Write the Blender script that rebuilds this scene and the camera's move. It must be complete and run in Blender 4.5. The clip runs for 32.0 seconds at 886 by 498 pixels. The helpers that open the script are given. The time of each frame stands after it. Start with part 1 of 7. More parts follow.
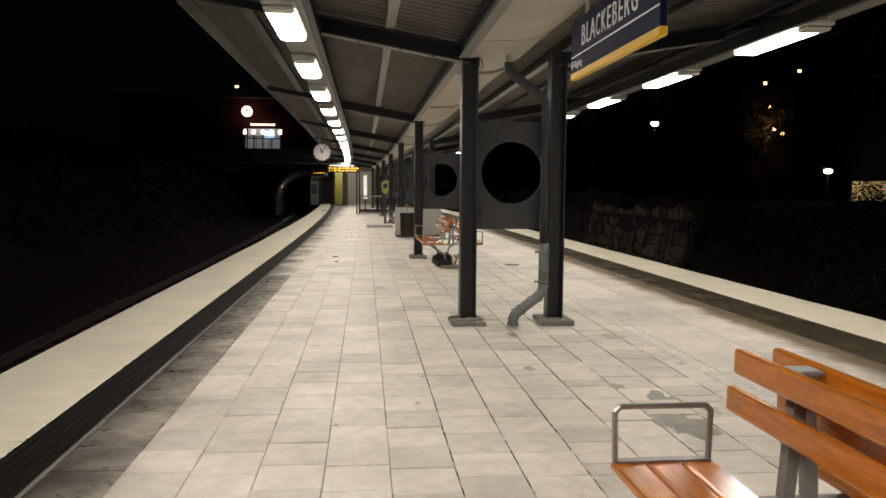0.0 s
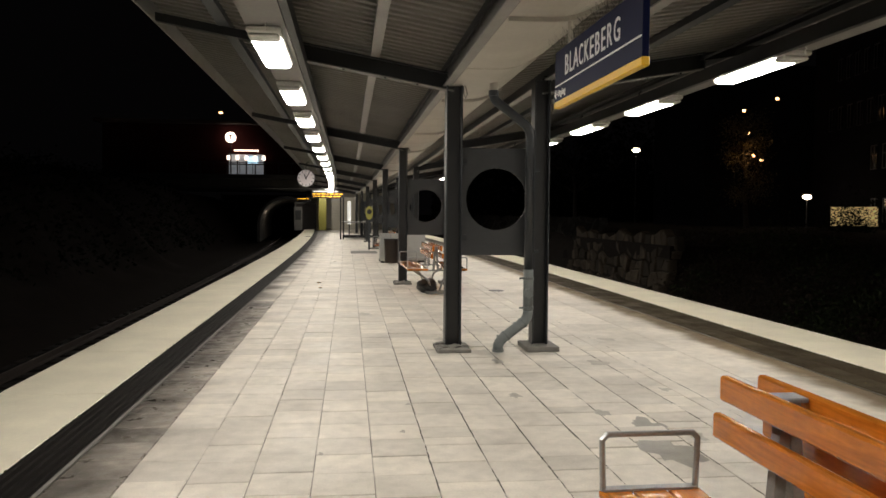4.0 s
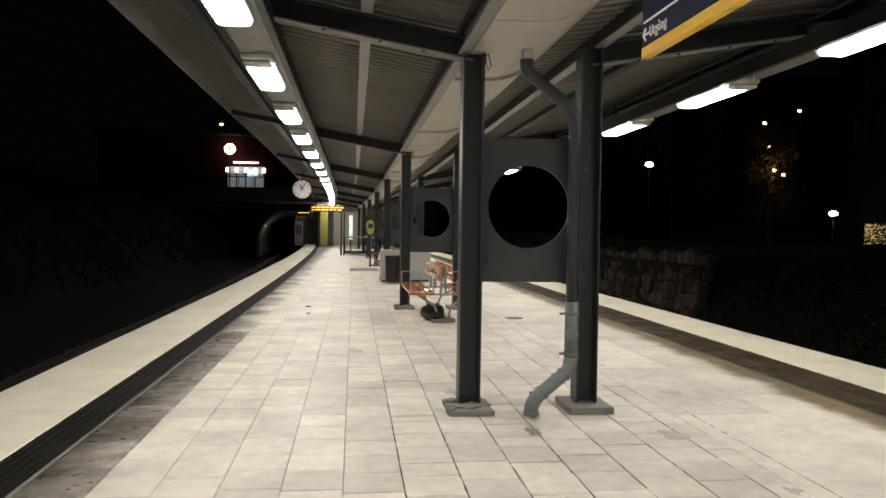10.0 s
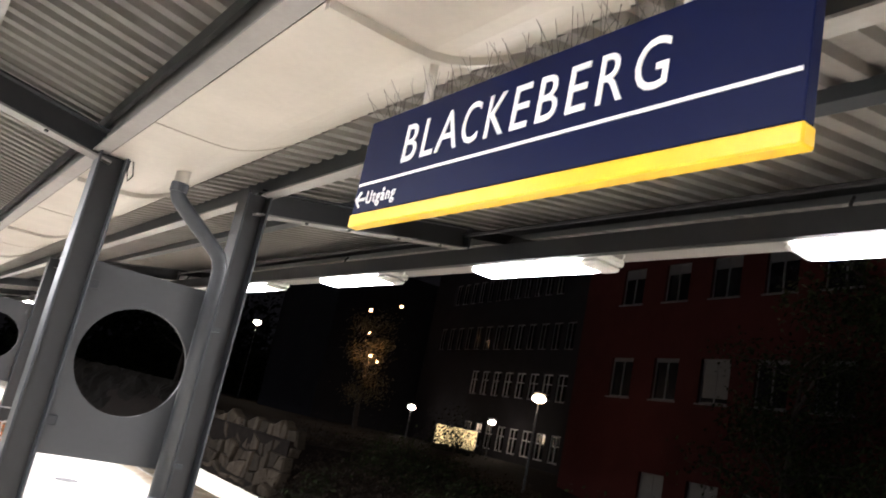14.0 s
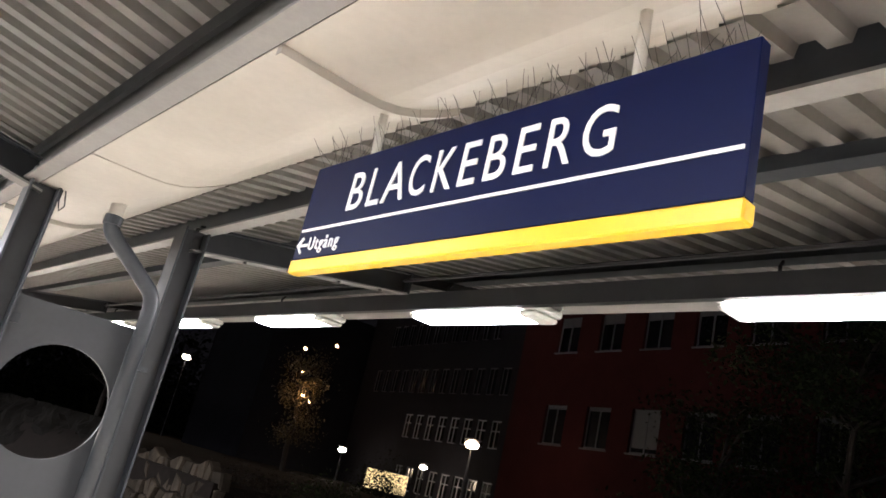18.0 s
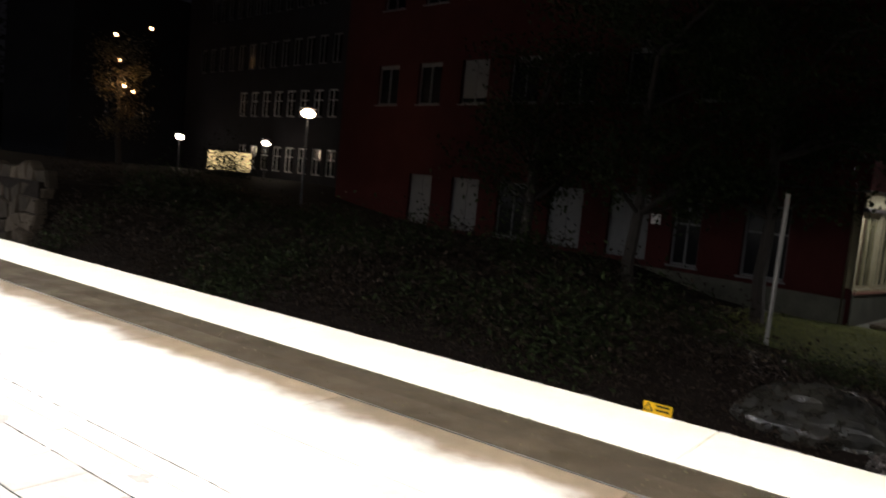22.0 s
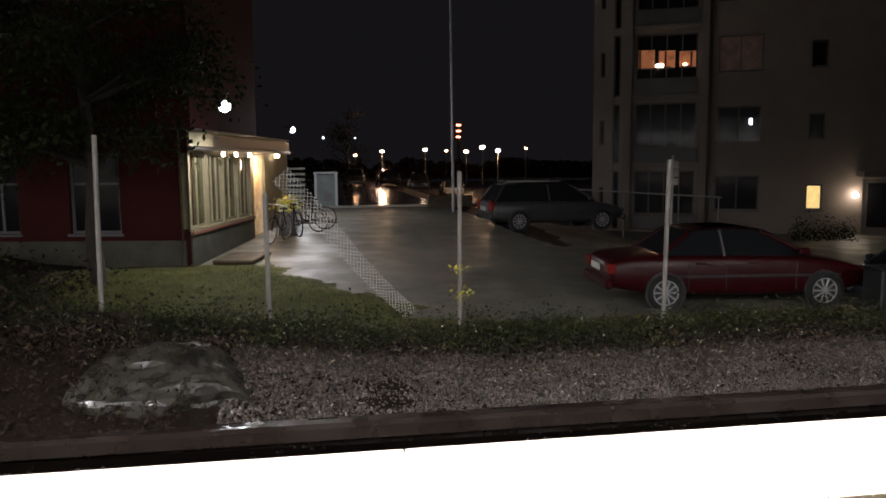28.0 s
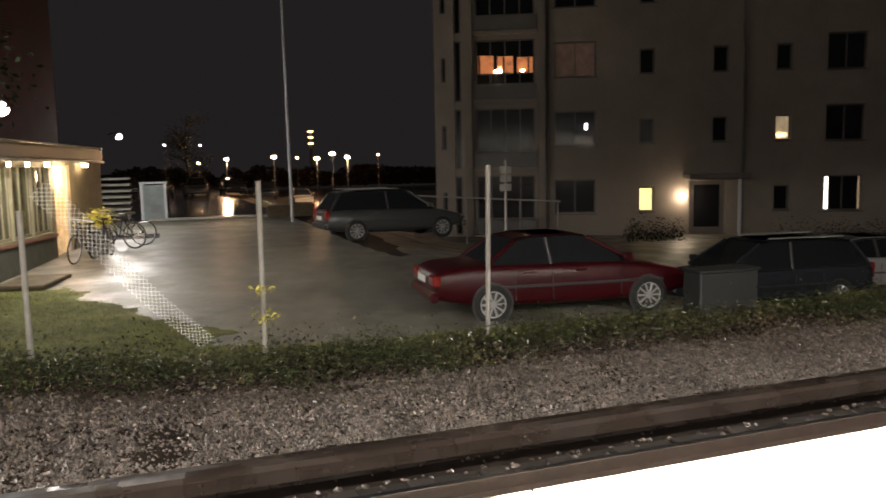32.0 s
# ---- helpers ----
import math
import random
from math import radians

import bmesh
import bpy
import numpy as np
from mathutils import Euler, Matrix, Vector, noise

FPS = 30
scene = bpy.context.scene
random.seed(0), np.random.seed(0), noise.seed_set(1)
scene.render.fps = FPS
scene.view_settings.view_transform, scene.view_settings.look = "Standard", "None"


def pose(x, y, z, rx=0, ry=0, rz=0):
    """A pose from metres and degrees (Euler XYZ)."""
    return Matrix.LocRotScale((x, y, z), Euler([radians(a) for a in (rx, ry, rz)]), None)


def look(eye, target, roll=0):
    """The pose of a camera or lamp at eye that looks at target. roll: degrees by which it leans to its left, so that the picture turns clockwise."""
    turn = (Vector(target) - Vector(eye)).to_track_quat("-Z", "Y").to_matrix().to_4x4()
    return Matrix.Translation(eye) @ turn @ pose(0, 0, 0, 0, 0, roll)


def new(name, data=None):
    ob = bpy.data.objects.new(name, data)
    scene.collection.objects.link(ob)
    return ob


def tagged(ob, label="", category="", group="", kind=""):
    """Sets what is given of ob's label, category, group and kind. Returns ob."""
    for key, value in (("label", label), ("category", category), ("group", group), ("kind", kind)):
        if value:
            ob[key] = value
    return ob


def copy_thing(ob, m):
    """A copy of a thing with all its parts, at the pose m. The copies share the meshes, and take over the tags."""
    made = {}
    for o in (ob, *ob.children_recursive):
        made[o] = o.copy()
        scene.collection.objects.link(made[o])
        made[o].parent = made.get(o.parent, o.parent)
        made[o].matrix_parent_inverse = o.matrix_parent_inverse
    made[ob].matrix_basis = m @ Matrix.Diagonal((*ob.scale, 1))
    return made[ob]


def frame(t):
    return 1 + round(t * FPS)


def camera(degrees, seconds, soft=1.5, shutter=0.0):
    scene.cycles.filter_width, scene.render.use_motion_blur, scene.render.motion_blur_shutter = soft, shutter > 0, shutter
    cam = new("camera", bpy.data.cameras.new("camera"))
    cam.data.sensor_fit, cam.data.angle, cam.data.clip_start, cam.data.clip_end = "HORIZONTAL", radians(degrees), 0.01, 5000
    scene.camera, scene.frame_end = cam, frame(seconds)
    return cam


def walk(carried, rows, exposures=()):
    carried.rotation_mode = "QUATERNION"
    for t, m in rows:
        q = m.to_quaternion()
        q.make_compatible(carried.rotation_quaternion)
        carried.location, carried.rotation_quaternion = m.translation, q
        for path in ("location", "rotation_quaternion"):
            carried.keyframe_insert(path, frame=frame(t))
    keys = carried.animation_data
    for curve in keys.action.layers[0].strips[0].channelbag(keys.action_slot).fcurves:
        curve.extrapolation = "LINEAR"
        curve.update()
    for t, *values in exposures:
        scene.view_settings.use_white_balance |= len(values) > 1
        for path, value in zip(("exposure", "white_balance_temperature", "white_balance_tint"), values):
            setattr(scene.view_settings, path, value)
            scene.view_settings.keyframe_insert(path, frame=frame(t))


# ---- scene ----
cam = camera(60.39, 32.0, soft=1.6, shutter=0.4)
# seconds, eye x, y, z, heading (left of +y), pitch, lean
ROWS = [
    (0.0, -0.013, 0.140, 1.501, -5.84, -4.58, 0.48),
    (0.5, -0.015, 0.129, 1.507, -5.87, -4.50, 0.20),
    (1.0, -0.012, 0.124, 1.508, -5.94, -4.39, 0.25),
    (1.5, -0.015, 0.113, 1.512, -6.02, -4.08, 0.26),
    (2.0, -0.005, 0.134, 1.508, -5.99, -3.86, 0.25),
    (2.5, -0.010, 0.101, 1.515, -6.03, -3.78, 0.08),
    (4.5, -0.027, 0.180, 1.507, -7.20, -2.48, 0.55),
    (5.0, -0.005, 0.351, 1.498, -6.38, -3.34, 0.03),
    (5.5, 0.047, 0.561, 1.491, -2.37, -3.65, -0.24),
    (6.0, -0.010, 0.654, 1.500, -1.86, -3.30, 0.49),
    (6.5, -0.106, 0.866, 1.519, -2.34, -0.16, 0.31),
    (7.0, -0.151, 0.935, 1.504, -4.05, -1.57, 0.42),
    (7.5, -0.021, 1.319, 1.485, -3.07, -2.13, -0.69),
    (8.0, 0.026, 1.451, 1.491, -1.80, -1.21, 0.67),
    (8.5, -0.020, 1.526, 1.512, -4.00, -1.99, 0.73),
    (9.0, -0.038, 1.832, 1.508, -8.01, -1.76, -0.75),
    (9.5, 0.043, 2.119, 1.482, -7.86, -1.95, -0.67),
    (10.0, 0.166, 2.316, 1.481, -6.70, -1.48, 0.80),
    (10.5, 0.238, 2.522, 1.470, -12.18, -2.09, 0.68),
    (11.0, 0.235, 2.737, 1.508, -17.12, -0.27, -1.36),
    (11.5, 0.274, 2.862, 1.513, -19.79, -0.70, 0.82),
    (12.0, 0.391, 3.033, 1.537, -16.70, 2.88, 5.25),
    (12.5, 0.412, 3.134, 1.539, -17.97, 3.99, 7.95),
    (13.0, 0.365, 3.297, 1.604, -25.20, 10.16, 9.15),
    (13.5, 0.305, 3.384, 1.650, -31.13, 11.41, 10.43),
    (14.0, 0.276, 3.375, 1.662, -34.25, 13.18, 12.01),
    (14.5, 0.281, 3.383, 1.695, -36.25, 16.58, 12.70),
    (16.5, 0.275, 3.392, 1.706, -38.09, 17.94, 13.43),
    (17.0, 0.269, 3.392, 1.706, -37.79, 17.80, 13.47),
    (17.5, 0.262, 3.389, 1.701, -37.89, 17.55, 13.48),
    (18.0, 0.266, 3.395, 1.700, -38.14, 17.19, 13.45),
    (18.5, 0.279, 3.407, 1.697, -38.63, 16.57, 12.98),
    (19.0, 0.293, 3.418, 1.691, -39.51, 14.49, 12.65),
    (19.5, 0.300, 3.420, 1.680, -40.49, 12.66, 12.12),
    (20.0, 0.302, 3.427, 1.669, -41.67, 10.58, 12.21),
    (20.5, 0.321, 3.465, 1.651, -43.28, 6.19, 11.67),
    (21.0, 0.312, 3.463, 1.620, -44.27, 3.38, 10.37),
    (21.5, 0.505, 3.507, 1.568, -48.86, -2.06, 7.77),
    (22.0, 0.694, 3.283, 1.521, -53.51, -4.99, 5.54),
    (22.5, 0.812, 3.318, 1.470, -58.44, -7.24, 6.56),
    (23.0, 0.981, 3.404, 1.428, -58.08, -7.44, 6.87),
    (23.5, 1.095, 3.398, 1.427, -57.86, -7.65, 4.65),
    (24.0, 1.184, 3.465, 1.468, -71.34, -7.38, 2.06),
    (24.5, 1.111, 3.362, 1.439, -81.15, -6.23, -0.29),
    (26.5, 1.806, 3.318, 1.451, -91.08, -8.33, 1.42),
    (27.0, 1.946, 3.370, 1.448, -96.58, -7.30, -0.53),
    (27.5, 2.162, 3.316, 1.446, -101.21, -7.13, -0.10),
    (28.0, 2.278, 3.158, 1.456, -99.21, -6.47, -0.43),
    (28.5, 2.306, 3.087, 1.468, -99.51, -5.72, -1.04),
    (29.0, 2.401, 3.012, 1.451, -105.78, -6.46, -0.76),
    (29.5, 2.558, 2.980, 1.453, -112.45, -5.63, -2.45),
    (30.0, 2.758, 2.842, 1.466, -117.99, -5.66, -2.26),
    (30.5, 2.771, 2.600, 1.471, -115.73, -5.24, 0.42),
    (31.0, 2.803, 2.492, 1.463, -116.34, -6.32, -0.40),
    (31.5, 2.876, 2.397, 1.480, -113.61, -6.50, -1.15),
    (32.0, 3.033, 2.279, 1.462, -109.69, -6.14, -1.11),
]
EXPOSURES = [(0.0, 0.15, 6750, 13), (5.0, 0.2, 6550, 12), (9.0, 0.34, 6450, 12), (10.5, 0.45, 6400, 12), (12.0, 1.05, 6100, 14), (13.0, 1.75, 6000, 16), (14.5, 2.22, 5900, 18), (18.5, 2.22, 5900, 18), (20.0, 2.6, 5950, 17), (20.6, 2.9, 6050, 15), (21.2, 3.2, 6100, 15), (21.6, 2.5, 6050, 15), (22.0, 1.7, 5950, 15), (22.8, 1.1, 5800, 15), (23.5, 1.02, 5800, 15), (24.2, 1.12, 5800, 16), (25.5, 1.95, 5900, 16), (26.5, 2.62, 6150, 16), (28.0, 2.95, 6150, 17), (29.2, 3.75, 6100, 16), (30.0, 4.5, 6150, 15), (31.0, 4.4, 6350, 14), (32.0, 4.0, 6800, 14)]
walk(cam, [(t, pose(x, y, z, 0, 0, yaw) @ pose(0, 0, 0, 90 + pitch, 0, 0) @ pose(0, 0, 0, 0, 0, roll)) for t, x, y, z, yaw, pitch, roll in ROWS], EXPOSURES)

# ---- world and light ----
world = bpy.data.worlds.new("night_sky")
scene.world = world
world.use_nodes = True
wn = world.node_tree
wn.nodes["Background"].inputs[0].default_value = (1.0, 0.9, 0.96, 1)
wn.nodes["Background"].inputs[1].default_value = 0.0009


def lamp(name, kind, at, power, colour=(1, 1, 1), size=0.1):
    d = bpy.data.lights.new(name, kind)
    d.energy, d.color = power, colour
    if kind == "POINT":
        d.shadow_soft_size = size
    ob = new(name, d)
    ob.matrix_world = pose(*at)
    return ob


# ---- materials ----
def material(name, colour, rough=0.6, metal=0.0, vary=0.12, scale=6.0, bump=0.0, bump_scale=60.0, stain=0.0, stain_scale=0.8, rnd=0.0, island=0.0, glow=0.0, spec=0.5, wet=0.0, edge_dirt=False):
    """A surface with grain at two sizes, stains, and a step from piece to piece."""
    m = bpy.data.materials.new(name)
    m.use_nodes = True
    nt = m.node_tree
    n, l = nt.nodes, nt.links
    p = n["Principled BSDF"]
    p.inputs["Roughness"].default_value, p.inputs["Metallic"].default_value = rough, metal
    p.inputs["Specular IOR Level"].default_value = spec
    geo = n.new("ShaderNodeTexCoord")
    out = geo.outputs["Object"]
    tc = n.new("ShaderNodeNewGeometry").outputs["Position"]
    base = n.new("ShaderNodeRGB")
    base.outputs[0].default_value = (*colour, 1)
    col = base.outputs[0]

    def noise_node(s, detail=4):
        t = n.new("ShaderNodeTexNoise")
        t.inputs["Scale"].default_value, t.inputs["Detail"].default_value = s, detail
        l.new(tc, t.inputs["Vector"])
        return t.outputs["Fac"]

    def scaled(col, fac, lo, hi):
        r = n.new("ShaderNodeMapRange")
        r.inputs["From Min"].default_value, r.inputs["From Max"].default_value = 0.25, 0.75
        r.inputs["To Min"].default_value, r.inputs["To Max"].default_value = lo, hi
        l.new(fac, r.inputs["Value"])
        v = n.new("ShaderNodeVectorMath")
        v.operation = "SCALE"
        l.new(col, v.inputs[0]), l.new(r.outputs[0], v.inputs["Scale"])
        return v.outputs[0]

    if vary:
        col = scaled(col, noise_node(scale, 6), 1 - vary, 1 + vary)
        col = scaled(col, noise_node(scale * 9, 3), 1 - vary * 0.6, 1 + vary * 0.6)
    if stain:
        col = scaled(col, noise_node(stain_scale, 8), 1 - stain, 1 + stain * 0.4)
    if rnd:
        oi = n.new("ShaderNodeObjectInfo")
        col = scaled(col, oi.outputs["Random"], 1 - rnd, 1 + rnd)
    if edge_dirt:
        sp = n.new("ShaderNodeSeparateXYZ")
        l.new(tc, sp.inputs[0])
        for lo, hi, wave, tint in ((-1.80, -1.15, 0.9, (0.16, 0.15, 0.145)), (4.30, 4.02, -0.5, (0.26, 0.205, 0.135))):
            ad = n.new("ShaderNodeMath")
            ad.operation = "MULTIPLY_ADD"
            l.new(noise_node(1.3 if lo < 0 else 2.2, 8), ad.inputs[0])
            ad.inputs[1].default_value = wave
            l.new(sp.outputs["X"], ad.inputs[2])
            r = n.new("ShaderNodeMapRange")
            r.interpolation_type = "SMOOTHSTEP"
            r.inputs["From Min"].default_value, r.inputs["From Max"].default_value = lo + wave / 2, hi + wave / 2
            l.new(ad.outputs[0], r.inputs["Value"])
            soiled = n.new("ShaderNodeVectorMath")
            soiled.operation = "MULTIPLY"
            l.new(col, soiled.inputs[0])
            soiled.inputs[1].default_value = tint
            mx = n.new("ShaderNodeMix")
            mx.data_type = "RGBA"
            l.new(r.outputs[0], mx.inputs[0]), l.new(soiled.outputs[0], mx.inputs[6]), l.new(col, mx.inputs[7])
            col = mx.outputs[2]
    if island:
        col = scaled(col, n.new("ShaderNodeNewGeometry").outputs["Random Per Island"], 1 - island, 1 + island)
    l.new(col, p.inputs["Base Color"])
    if wet:
        r = n.new("ShaderNodeMapRange")
        r.inputs["From Min"].default_value, r.inputs["From Max"].default_value = 0.35, 0.65
        r.inputs["To Min"].default_value, r.inputs["To Max"].default_value = max(0.03, rough - wet), min(1, rough + wet)
        l.new(noise_node(stain_scale * 1.7, 6), r.inputs["Value"])
        l.new(r.outputs[0], p.inputs["Roughness"])
    if bump:
        b = n.new("ShaderNodeBump")
        b.inputs["Strength"].default_value, b.inputs["Distance"].default_value = min(1, bump), 0.004
        l.new(noise_node(bump_scale, 5), b.inputs["Height"])
        l.new(b.outputs[0], p.inputs["Normal"])
    if glow:
        p.inputs["Emission Color"].default_value, p.inputs["Emission Strength"].default_value = (*colour, 1), glow
    return m


def wood_material(name, colour):
    m = material(name, colour, 0.17, vary=0.1, scale=5, bump=0.12, bump_scale=60, spec=0.6)
    nt = m.node_tree
    n, l = nt.nodes, nt.links
    p = n["Principled BSDF"]
    src = p.inputs["Base Color"].links[0].from_socket
    tc = n.new("ShaderNodeTexCoord").outputs["Object"]
    mp = n.new("ShaderNodeMapping")
    mp.inputs["Scale"].default_value = (9, 0.7, 9)
    l.new(tc, mp.inputs[0])
    t = n.new("ShaderNodeTexNoise")
    t.inputs["Scale"].default_value, t.inputs["Detail"].default_value = 4, 7
    t.inputs["Distortion"].default_value = 1.6
    l.new(mp.outputs[0], t.inputs["Vector"])
    r = n.new("ShaderNodeMapRange")
    r.inputs["From Min"].default_value, r.inputs["From Max"].default_value = 0.3, 0.7
    r.inputs["To Min"].default_value, r.inputs["To Max"].default_value = 0.7, 1.12
    l.new(t.outputs["Fac"], r.inputs["Value"])
    v = n.new("ShaderNodeVectorMath")
    v.operation = "SCALE"
    l.new(src, v.inputs[0]), l.new(r.outputs[0], v.inputs["Scale"])
    l.new(v.outputs[0], p.inputs["Base Color"])
    return m


